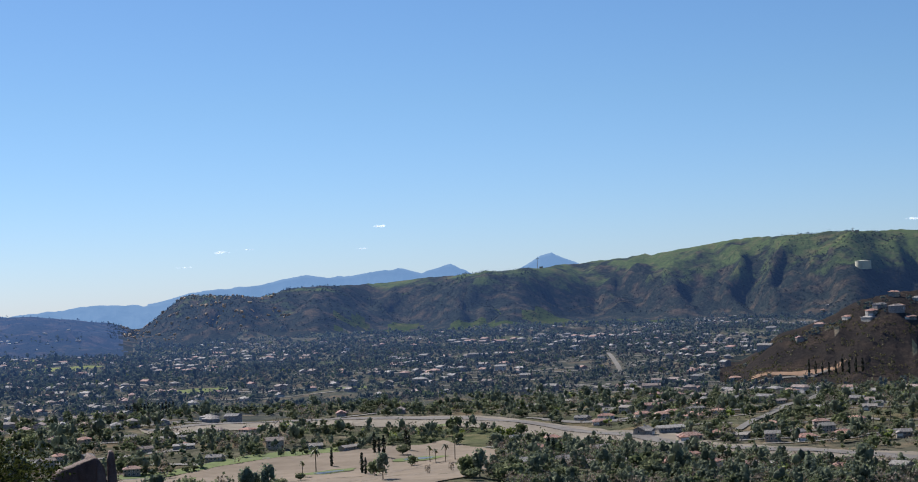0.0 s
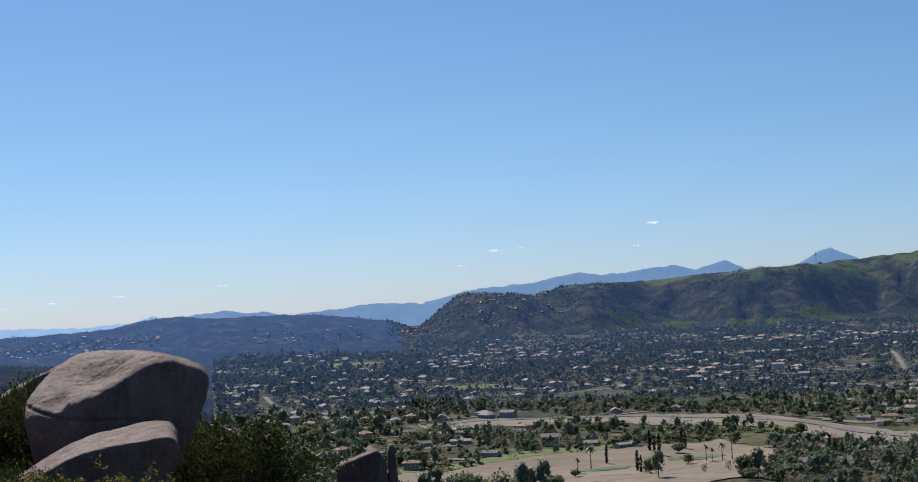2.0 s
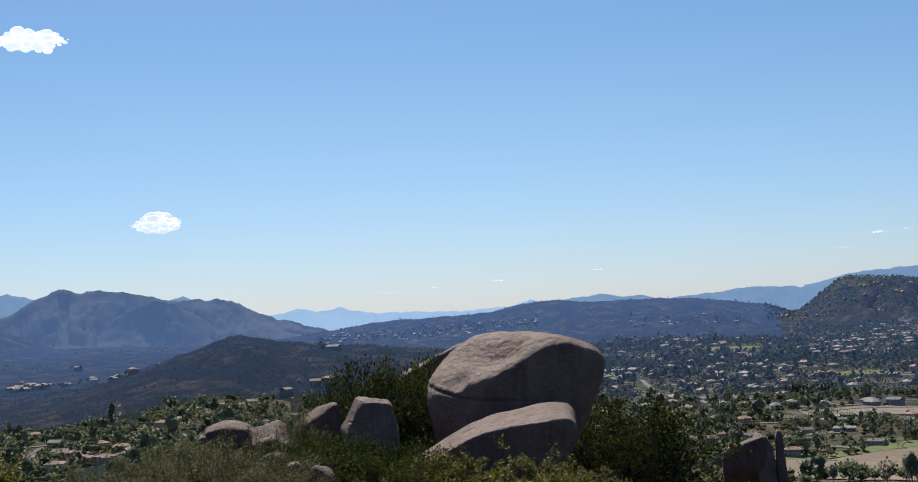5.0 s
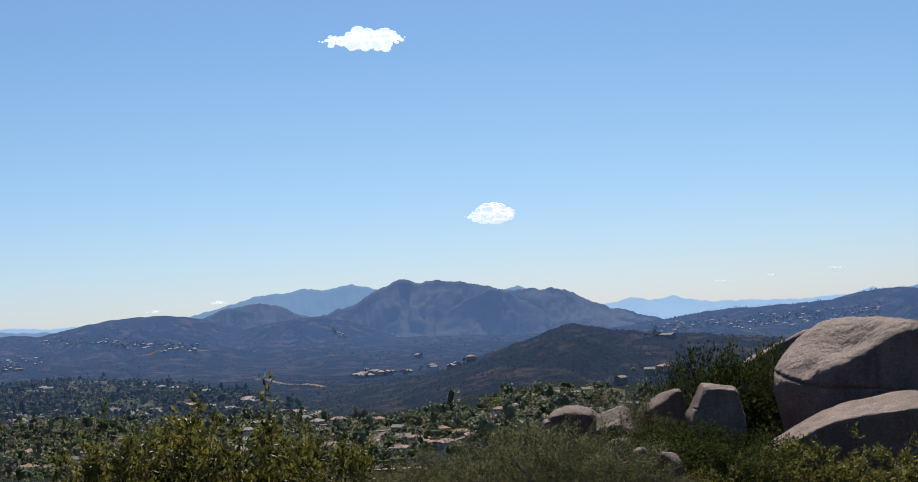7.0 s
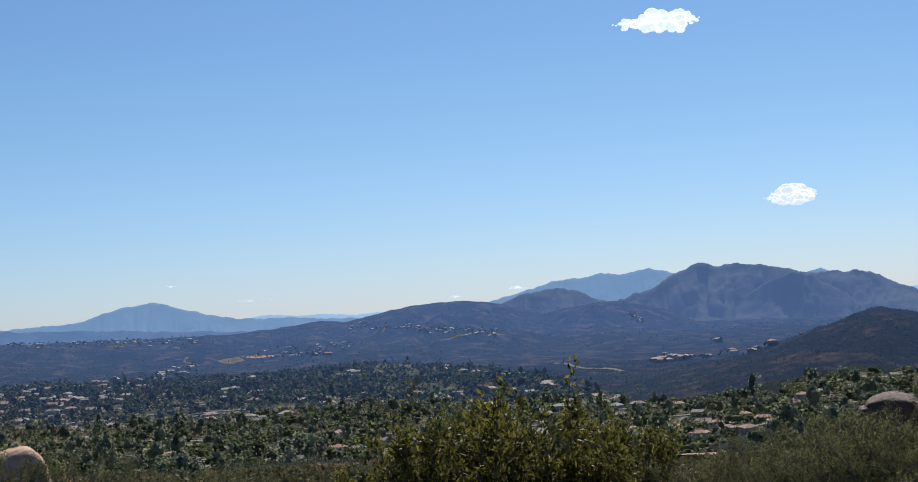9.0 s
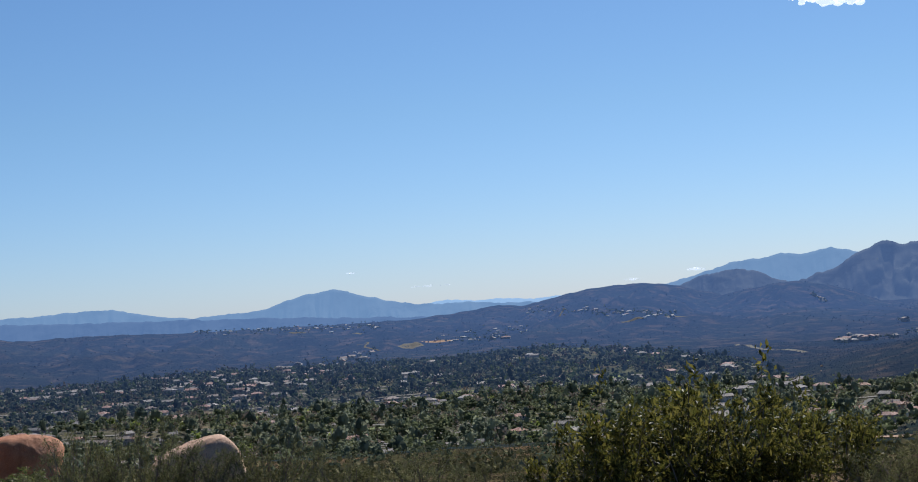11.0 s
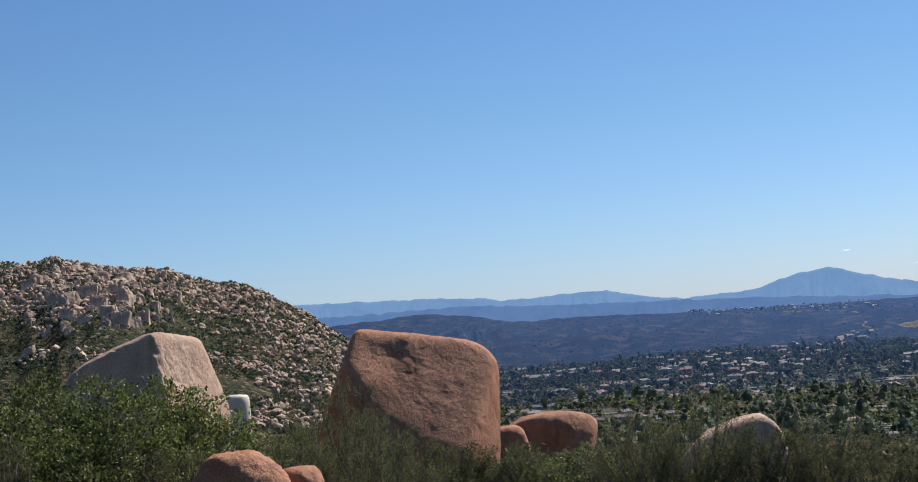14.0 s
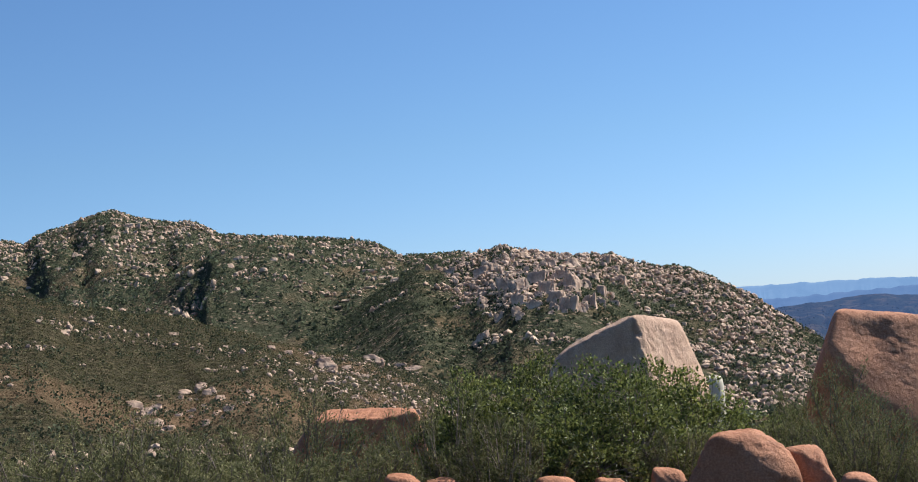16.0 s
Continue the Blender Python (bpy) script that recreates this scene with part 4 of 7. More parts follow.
# placed by eye line: which shrub, direction, distance, width and height factors
settle(sumac_a, 77.2, 24, 1.25, 1.25, 40)
settle(sumac_b, 74.2, 24.3, 1.0, 1.0, 10)
settle(oak_a, 117.6, 25, 1.05, 1.0, 0)
settle(oak_b, 120.8, 25.4, 1.2, 1.12, 90)
settle(laurel_a, 57.7, 30, 1.0, 1.32, 0)
settle(chamise_a, 131.5, 24, 1.35, 0.91, 0)
settle(chamise_b, 126.8, 23.2, 1.35, 0.98, 60)
SHRUBS = [
    (chamise_a, 63.6, 20.4, 0.9, 0.72, 33), (chamise_b, 65.2, 21.8, 1.2, 0.95, 77), (chamise_a, 66.8, 22.0, 0.9, 0.75, 12), (laurel_a, 60.4, 23.4, 0.6, 0.48, 140), (laurel_a, 59.6, 22.6, 0.7, 0.46, 200), (chamise_b, 61.6, 20.2, 1.0, 0.62, 290), (chamise_a, 68.0, 22.6, 0.9, 0.6, 100), (laurel_a, 58.0, 22.4, 0.65, 0.42, 310),
    (laurel_a, 56.3, 31.0, 0.75, 1.2, 150), (laurel_a, 59.0, 31.2, 0.7, 1.05, 260),
    (laurel_a, 47.9, 30.2, 1.3, 1.0, 80), (laurel_a, 49.6, 31.5, 0.95, 0.9, 200), (oak_b, 46.2, 30.6, 0.8, 0.55, 30), (sumac_b, 44.9, 31.0, 0.9, 0.40, 70),
    (sumac_a, 45.4, 29.0, 0.6, 0.42, 120), (oak_b, 55.6, 29.8, 0.8, 1.0, 20), (laurel_a, 59.3, 30.5, 0.8, 0.72, 140), (laurel_a, 56.6, 24.2, 0.6, 0.48, 10), (laurel_a, 58.6, 23.6, 0.7, 0.52, 100),
    (laurel_a, 60.2, 24.6, 0.5, 0.50, 300), (sumac_b, 54.6, 23.2, 0.7, 0.52, 50), (sumac_a, 56.6, 22.4, 0.5, 0.45, 210), (sumac_b, 52.3, 22.6, 0.6, 0.47, 10), (sumac_a, 50.9, 23.4, 0.6, 0.40, 15), (sumac_a, 58.9, 21.6, 0.5, 0.38, 5),
    (chamise_a, 62.5, 23.8, 0.8, 0.85, 30), (chamise_a, 64.6, 23.6, 0.9, 0.75, 190), (chamise_b, 63.4, 21.6, 0.9, 0.8, 60), (chamise_a, 60.9, 27.4, 0.9, 1.05, 130), (chamise_b, 66.4, 23.2, 1.0, 0.75, 20),
    (chamise_b, 61.3, 25.6, 0.9, 0.9, 210), (chamise_b, 68.6, 23.4, 1.0, 0.6, 90), (chamise_b, 70.7, 22.8, 0.9, 0.6, 30),
    (sumac_b, 79.3, 23.6, 1.0, 1.02, 200), (sumac_b, 75.7, 25.2, 1.2, 1.15, 120), (sumac_a, 80.9, 23.2, 0.8, 0.72, 140), (sumac_b, 72.6, 23.6, 0.7, 0.70, 320), (chamise_b, 82.8, 23.5, 1.1, 0.7, 0),
    (chamise_a, 84.7, 24.2, 0.9, 0.62, 45), (chamise_a, 87.4, 25, 1.0, 0.70, 10), (chamise_b, 89.8, 25.4, 1.2, 0.75, 70), (chamise_a, 92.2, 27, 0.9, 0.9, 90), (chamise_b, 94.5, 26.8, 1.2, 1.0, 20), (chamise_a, 96.6, 26.8, 0.85, 1.1, 70),
    (chamise_a, 98.6, 26.6, 0.8, 1.05, 200), (oak_b, 100.7, 27.2, 0.8, 0.58, 10), (oak_b, 102.3, 27.6, 0.7, 0.52, 60), (chamise_b, 103.8, 26.2, 1.1, 0.95, 50), (chamise_b, 105.6, 26, 1.2, 0.95, 150), (chamise_a, 107.4, 27, 0.8, 0.95, 250),
    (chamise_a, 109.6, 27.6, 0.9, 1.25, 30), (oak_a, 110.6, 30.2, 0.45, 0.6, 70), (chamise_b, 111.2, 25.6, 0.9, 0.95, 170), (oak_b, 114.2, 26.2, 1.0, 1.08, 40), (oak_a, 115.4, 27.2, 0.8, 1.0, 110), (oak_b, 119.2, 24.2, 0.9, 0.85, 220),
    (oak_a, 122.2, 25.8, 0.75, 1.02, 70), (chamise_a, 123.8, 24.6, 0.85, 1.25, 110), (chamise_b, 121.4, 23.0, 1.1, 1.2, 0), (chamise_a, 128.9, 25.0, 1.1, 1.25, 60), (chamise_a, 134.3, 24.4, 1.2, 1.15, 210), (chamise_b, 136.6, 24, 1.4, 1.1, 90),
    (chamise_b, 130.2, 22.2, 1.2, 0.9, 40), (chamise_b, 133.0, 22.4, 1.2, 0.85, 140), (chamise_a, 138.5, 26, 1.3, 1.0, 10), (chamise_b, 125.2, 26.5, 1.1, 1.1, 320), (chamise_a, 105, 30.6, 0.7, 0.55, 20), (chamise_b, 117.2, 23.2, 0.8, 0.5, 20),
    (chamise_a, 62.2, 21.0, 0.7, 0.55, 15), (chamise_b, 64.4, 20.6, 0.9, 0.6, 75), (chamise_b, 60.6, 19.8, 0.8, 0.42, 160), (chamise_a, 66.0, 21.2, 0.8, 0.5, 240), (chamise_b, 59.2, 26.2, 0.9, 0.7, 40), (laurel_a, 58.9, 28.2, 0.6, 0.55, 20),
    (oak_b, 113.6, 28.6, 0.8, 0.9, 70), (oak_a, 119.6, 27.6, 0.8, 1.1, 160), (oak_b, 117.0, 23.9, 0.9, 0.95, 30), (chamise_b, 115.2, 23.4, 0.9, 0.9, 10), (chamise_a, 109.0, 24.4, 0.7, 0.9, 60), (chamise_b, 106.6, 24.2, 0.9, 0.75, 5),
]
for proto, az, r, ws, hs, turn in SHRUBS:
    tall = 1.3 if az > 108 or 59.5 < az < 73 else 1.12
    feather = 0.80 if proto in (chamise_a, chamise_b) else 0.77 if proto in (oak_a, oak_b) else 1.0
    plant(proto, az, r, ws * (1.0 if tall < 1.2 else 1.15), hs * tall * feather, turn)


# ---- the valley: fields, roads, houses, trees ----
def sight(az, el):
    """The place on the ground where the eye line at (direction, elevation) first meets it: x, y, z, distance."""
    i = int(round((az - 11.0) / STEP))
    i = min(max(i, 0), int(127.4 / STEP))
    ang = np.degrees(np.arctan2(GZ[:, i], RR))
    ok = np.nonzero((ang >= el) & (RR > 90))[0]
    j = int(ok[0]) if len(ok) else int(np.argmax(np.where(RR > 90, ang, -99)))
    f = (el - ang[j - 1]) / max(ang[j] - ang[j - 1], 1e-6) if j else 0
    r = RR[j - 1] + (RR[j] - RR[j - 1]) * min(max(f, 0), 1)
    x, y = polar(az, r)
    return x, y, float(ground_z(x, y)), r


def sheet(name, label, category, left, right, mat, across=6, along=40, lift=0.35, wob=0.0, kind="structure"):
    """A strip of ground cover draped between two lines of x, y points."""
    def resample(line):
        line = np.array(line, float)
        d = np.concatenate([[0], np.cumsum(np.hypot(*np.diff(line, axis=0).T))])
        s = np.linspace(0, d[-1], along)
        return np.stack([np.interp(s, d, line[:, 0]), np.interp(s, d, line[:, 1])], 1)
    a, b = resample(left), resample(right)
    w = np.linspace(0, 1, across)[:, None, None]
    g = a[None] * (1 - w) + b[None] * w
    if wob:
        edge = np.where((w == 0) | (w == 1), 1.0, 0.3)
        g = g + edge * wob * np.stack([fbm(g[..., 0] / 22, g[..., 1] / 22, 3, 7), fbm(g[..., 0] / 22, g[..., 1] / 22, 3, 8)], -1)
    z = ground_z(g[..., 0], g[..., 1]) + lift
    me = smooth(mesh_from(name, np.dstack([g, z]).reshape(-1, 3), grid_faces(across, along)))
    me.materials.append(mat)
    return tagged(new(name, me), label, category, kind=kind)


def ribbon(name, label, eyes, width, mat, lift=0.5, category="road", along=60, wob=0.0):
    """A road along eye lines, of one width."""
    p = np.array([sight(a, e)[:2] for a, e in eyes])
    t = np.gradient(p, axis=0)
    n = np.stack([-t[:, 1], t[:, 0]], 1)
    n /= np.linalg.norm(n, axis=1, keepdims=True)
    sheet(name, label, category, p - n * width / 2, p + n * width / 2, mat, 5, along, lift, wob)
    ROADS.append((p, width))


def meadow(label, az, el, along, across, mat, turn=0.0, lift=0.45, name="meadow", category="grass"):
    """An uneven patch of ground cover, draped."""
    x, y, z, r = sight(az, el)
    a = np.linspace(0, 2 * np.pi, 49)[:-1]
    rad = np.linspace(0.02, 1, 7)[:, None]
    wob = 1 + 0.25 * fbm(np.cos(a) * 1.5 + x, np.sin(a) * 1.5 + y, 3, 17)
    u, v = rad * wob * np.cos(a) * along / 2, rad * wob * np.sin(a) * across / 2
    c, s = math.cos(radians(az + turn)), math.sin(radians(az + turn))
    gx, gy = x + u * c - v * s, y + u * s + v * c
    me = smooth(mesh_from(name, np.dstack([gx, gy, ground_z(gx, gy) + lift]).reshape(-1, 3), grid_faces(7, 48, True)))
    me.materials.append(mat)
    tagged(new(name, me), label, category, kind="structure")
    CLEAR.append((x, y, along * 0.42, across * 0.42, az + turn))


ROADS, CLEAR = [], []
STREET = simple("street_asphalt", (0.10, 0.095, 0.088), (0.17, 0.158, 0.142), 0.3, 0.9)
ASPHALT = simple("asphalt", (0.10, 0.09, 0.085), (0.17, 0.155, 0.14), 0.4, 0.9)
DIRT = simple("pale_dirt", (0.13, 0.0999, 0.0703), (0.215, 0.169, 0.122), 0.09, 0.95, 0.25)
BANK = simple("sandy_bank", (0.14, 0.119, 0.0913), (0.226, 0.193, 0.152), 0.13, 0.95, 0.2)
LAWN = simple("lawn", (0.072, 0.098, 0.026), (0.13, 0.16, 0.046), 0.12, 0.95, 0.2)
GRASS = simple("hill_grass", (0.050, 0.064, 0.026), (0.085, 0.10, 0.042), 0.05, 0.95, 0.3)
DRY = simple("dry_grass", (0.055, 0.054, 0.050), (0.092, 0.088, 0.078), 0.1, 0.95, 0.3)
RED_DIRT = simple("red_dirt", (0.19, 0.115, 0.07), (0.29, 0.19, 0.125), 0.12, 0.95, 0.3)

MAIN = [(11.3, -6.77), (12.7, -6.62), (16.2, -6.29), (18.7, -6.15), (21.5, -5.86), (23.7, -5.47), (25.9, -5.13), (27.4, -4.87), (29.2, -4.66), (31.4, -4.57), (33.6, -4.48), (36.2, -4.46), (39.1, -4.41), (41.2, -4.52)]
ribbon("river_bank", "wide sandy strip along the main road", [(a, e - 0.08) for a, e in MAIN], 46, BANK, 0.4, "bank", 90, 5.0)
ribbon("road", "grey two-lane main road across the valley", [(a, e + 0.02) for a, e in MAIN], 11, ASPHALT, 0.75, along=90)
for eyes in ([(23.8, -2.39), (23.5, -2.8), (23.3, -3.23)], [(21.6, -3.77), (20, -3.72), (18.4, -3.72), (15.6, -3.31)], [(19.1, -5.43), (17.6, -4.72), (16.1, -4.22)], [(27.4, -4.39), (25.6, -4.02), (23.8, -3.54)],
             [(47.2, -3.1), (46.9, -3.4), (46.2, -3.7)], [(88.1, -5.2), (84, -4.6), (80.5, -4.3)], [(95, -3.6), (90, -3.2), (86, -3.3)], [(86, -2.6), (83, -2.9), (80, -3.5)]):
    ribbon("road", "pale residential street between the gardens", eyes, 5, STREET, 0.6)
field_far = [sight(a, e)[:2] for a, e in [(42.13, -6.28), (39.35, -6.1), (36.3, -5.76), (32.77, -5.6), (30.1, -5.46), (28.2, -5.85)]]
field_near = [sight(a, e)[:2] for a, e in [(44.4, -6.9), (40.2, -6.99), (35.9, -7.15), (31.5, -7.16), (29.3, -6.83), (28.1, -6.44)]]
sheet("field", "bare tan field of graded dirt with wheel tracks", "field", field_near, field_far, DIRT, 14, 60, 0.5, 3.0)
sheet("grass_bank", "green grass bank beside the bare field", "grass", [sight(a, e)[:2] for a, e in [(42.3, -6.26), (39.35, -6.1), (36.3, -5.76), (33.5, -5.62)]], [sight(a, e)[:2] for a, e in [(42.3, -6.08), (39.35, -5.9), (36.3, -5.57), (33.5, -5.5)]], LAWN, 5, 40, 0.6, 2.0)
for rr in (0.35, 0.55):
    track = [(np.array(a) * (1 - rr) + np.array(b) * rr) for a, b in zip(field_near, field_far)]
    nudge = np.array([0.6, 1.2])
    sheet("track", "worn wheel track across the bare field", "track", [p - nudge for p in track], [p + nudge for p in track], BANK, 3, 60, 0.7)
POND = simple("pond_water", (0.07, 0.08, 0.07), (0.11, 0.12, 0.105), 0.05, 0.35)
for az, el, w, d in [(34.5, -6.44, 16, 9), (31.1, -6.1, 18, 8)]:
    meadow("green grass round the field pond", az, el + 0.01, w * 1.7, d * 1.9, LAWN, 10, 0.7)
    meadow("shallow grey pond in the field", az, el, w, d, POND, 10, 0.85, "pond", "pond")
for az, el, w, d in [(31.0, -4.95, 60, 16), (28.6, -6.2, 26, 16), (26.4, -6.29, 24, 20), (44.5, -1.70, 60, 40), (44.4, -2.06, 90, 50), (39.1, -3.13, 60, 26), (45.3, -1.75, 60, 40), (43.6, -2.03, 70, 40), (46.2, -2.21, 60, 50),
                     (48.1, -2.9, 40, 50), (79.2, -3.15, 60, 50), (80.6, -4.87, 26, 30), (79.5, -2.6, 80, 50), (33.6, -3.3, 40, 26), (29, -3.7, 40, 26), (24.5, -4.3, 36, 20), (41, -3.6, 40, 30), (84.5, -3.4, 40, 40), (93, -3.2, 50, 40), (98, -3.6, 40, 30), (89, -4.4, 40, 26)]:
    meadow("bright green lawn among the trees", az, el, w, d, LAWN)
for az, el, w, d in [(78, -0.99, 44, 12), (76.4, -1.01, 36, 12), (88.5, -0.83, 50, 14), (90.7, -0.66, 40, 14), (101.9, -3.6, 50, 30), (86.5, -1.45, 40, 60)]:
    meadow("cleared dry ground on the hillside", az, el, w, d, DRY, 0, 0.6, "clearing", "clearing")
for az, el, w, d in [(16.8, -3.42, 90, 16), (85.4, -1.35, 60, 20), (69.2, -5.85, 16, 26), (68.2, -5.8, 14, 12)]:
    meadow("bare reddish dirt on the slope", az, el, w, d, RED_DIRT, 0, 0.3, "bare_dirt", "dirt")
for eyes, w in [([(88.5, -1.28), (88.1, -1.19), (88.25, -1.38), (87.7, -1.55)], 4), ([(80.8, -0.75), (80.6, -0.4)], 4), ([(74.3, -2.2), (73.6, -2.37), (72.8, -2.5), (71.8, -2.66)], 7), ([(70.0, -4.89), (69.9, -4.64), (69.6, -4.47)], 4), ([(25.2, -0.75), (24.4, -0.6), (23.6, -0.72), (22.9, -0.55)], 1.6), ([(16.9, 0.35), (16.3, 0.5), (15.8, 0.75)], 1.6)]:
    ribbon("track", "pale dirt track on the hillside", eyes, w, DRY, 0.7, "track", 40)


def clear_of(x, y, margin=2.0):
    """True where no road, field or lawn lies."""
    ok = np.ones(len(x), bool)
    for p, w in ROADS:
        a, b = p[:-1], p[1:]
        for q0, q1 in zip(a, b):
            d = q1 - q0
            t = np.clip(((x - q0[0]) * d[0] + (y - q0[1]) * d[1]) / (d @ d), 0, 1)
            ok &= np.hypot(x - q0[0] - t * d[0], y - q0[1] - t * d[1]) > w / 2 + margin
    for cx, cy, ra, rb, turn in CLEAR:
        c, s = math.cos(radians(turn)), math.sin(radians(turn))
        u, v = (x - cx) * c + (y - cy) * s, -(x - cx) * s + (y - cy) * c
        ok &= (u / (ra + margin)) ** 2 + (v / (rb + margin)) ** 2 > 1
    poly = np.array(field_near + field_far[::-1])
    inside = np.zeros(len(x), bool)
    for (x0, y0), (x1, y1) in zip(poly, np.roll(poly, -1, 0)):
        cross = ((y0 > y) != (y1 > y)) & (x < (x1 - x0) * (y - y0) / (y1 - y0 + 1e-9) + x0)
        inside ^= cross
    return ok & ~inside


def scatter(n, az0, az1, r0, r1):
    az = rng.uniform(az0, az1, n)
    r = np.sqrt(rng.uniform(r0 * r0, r1 * r1, n))
    return -r * np.sin(np.radians(az)), r * np.cos(np.radians(az)), az, r


# --- houses ---
def paint(name, cols, rough=0.85, veil=0.0):
    """Wall or roof paint, one of several tones for each house."""
    m, nt, b = material(name, rough)
    geo = nt.nodes.new("ShaderNodeNewGeometry")
    info = nt.nodes.new("ShaderNodeObjectInfo")
    add = nt.nodes.new("ShaderNodeMath")
    add.operation = "FRACT"
    two = nt.nodes.new("ShaderNodeMath")
    two.operation = "ADD"
    nt.links.new(geo.outputs["Random Per Island"], two.inputs[0])
    nt.links.new(info.outputs["Random"], two.inputs[1])
    nt.links.new(two.outputs[0], add.inputs[0])
    r = ramp(nt, add.outputs[0], [(k / len(cols), c) for k, c in enumerate(cols)])
    r.node.color_ramp.interpolation = "CONSTANT"
    n = noise_tex(nt, coords(nt), 0.8, 4.0)
    nt.links.new(mixed(nt, 0.25, r, ramp(nt, n, [(0.35, (0.08, 0.07, 0.06)), (0.65, (0.75, 0.72, 0.68))])), b.inputs["Base Color"])
    # far paint takes haze as emission
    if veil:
        painted_haze(nt, b, veil)
    return m


WALLS = paint("house_wall", [(0.36, 0.31, 0.25), (0.30, 0.24, 0.18), (0.56, 0.53, 0.48), (0.25, 0.21, 0.18), (0.40, 0.31, 0.23), (0.28, 0.26, 0.24)])
TILE = paint("clay_tile_roof", [(0.24, 0.082, 0.046), (0.28, 0.11, 0.068), (0.20, 0.085, 0.056), (0.30, 0.14, 0.088)])
SHINGLE = paint("shingle_roof", [(0.10, 0.092, 0.088), (0.14, 0.128, 0.118), (0.18, 0.155, 0.135), (0.13, 0.09, 0.072), (0.09, 0.083, 0.083), (0.24, 0.225, 0.205)])
GLASS = simple("window_glass", (0.03, 0.04, 0.05), (0.06, 0.07, 0.08), 0.3, 0.08)
TRIM = simple("white_trim", (0.68, 0.67, 0.64), (0.8, 0.79, 0.76), 2.0, 0.7)
DOOR = simple("door_paint", (0.14, 0.08, 0.05), (0.22, 0.13, 0.08), 3.0, 0.6)


def box_arrays(x0, x1, y0, y1, z0, z1):
    v = np.array([[x, y, z] for z in (z0, z1) for y in (y0, y1) for x in (x0, x1)], float)
    return v, np.array([[0, 2, 3, 1], [4, 5, 7, 6], [0, 1, 5, 4], [2, 6, 7, 3], [0, 4, 6, 2], [1, 3, 7, 5]])


def join(*pieces):
    vs, fs, n = [], [], 0
    for v, f in pieces:
        vs.append(v)
        fs.append(f + n)
        n += len(v)
    return np.vstack(vs), np.vstack(fs)


def roof_arrays(x0, x1, y0, y1, z, rise, hip, over=0.6):
    """A hipped or gabled roof with eaves, as closed quads."""
    x0, x1, y0, y1 = x0 - over, x1 + over, y0 - over, y1 + over
    ym, inset = (y0 + y1) / 2, (y1 - y0) / 2 * (0.95 if hip else 0.02)
    v = np.array([[x0, y0, z], [x1, y0, z], [x1, y1, z], [x0, y1, z], [x0 + inset, ym, z + rise], [x1 - inset, ym, z + rise],
                  [x0, y0, z - 0.25], [x1, y0, z - 0.25], [x1, y1, z - 0.25], [x0, y1, z - 0.25]])
    f = np.array([[0, 1, 5, 4], [2, 3, 4, 5], [1, 2, 5, 5], [3, 0, 4, 4], [6, 7, 1, 0], [7, 8, 2, 1], [8, 9, 3, 2], [9, 6, 0, 3], [9, 8, 7, 6]])
    return v, f


def poly_mesh(name, v, f):
    """A mesh whose faces may repeat a corner (triangles)."""
    me = bpy.data.meshes.new(name)
    me.from_pydata([tuple(p) for p in v], [], [tuple(dict.fromkeys(int(i) for i in q)) for q in f])
    return smooth(me, False)


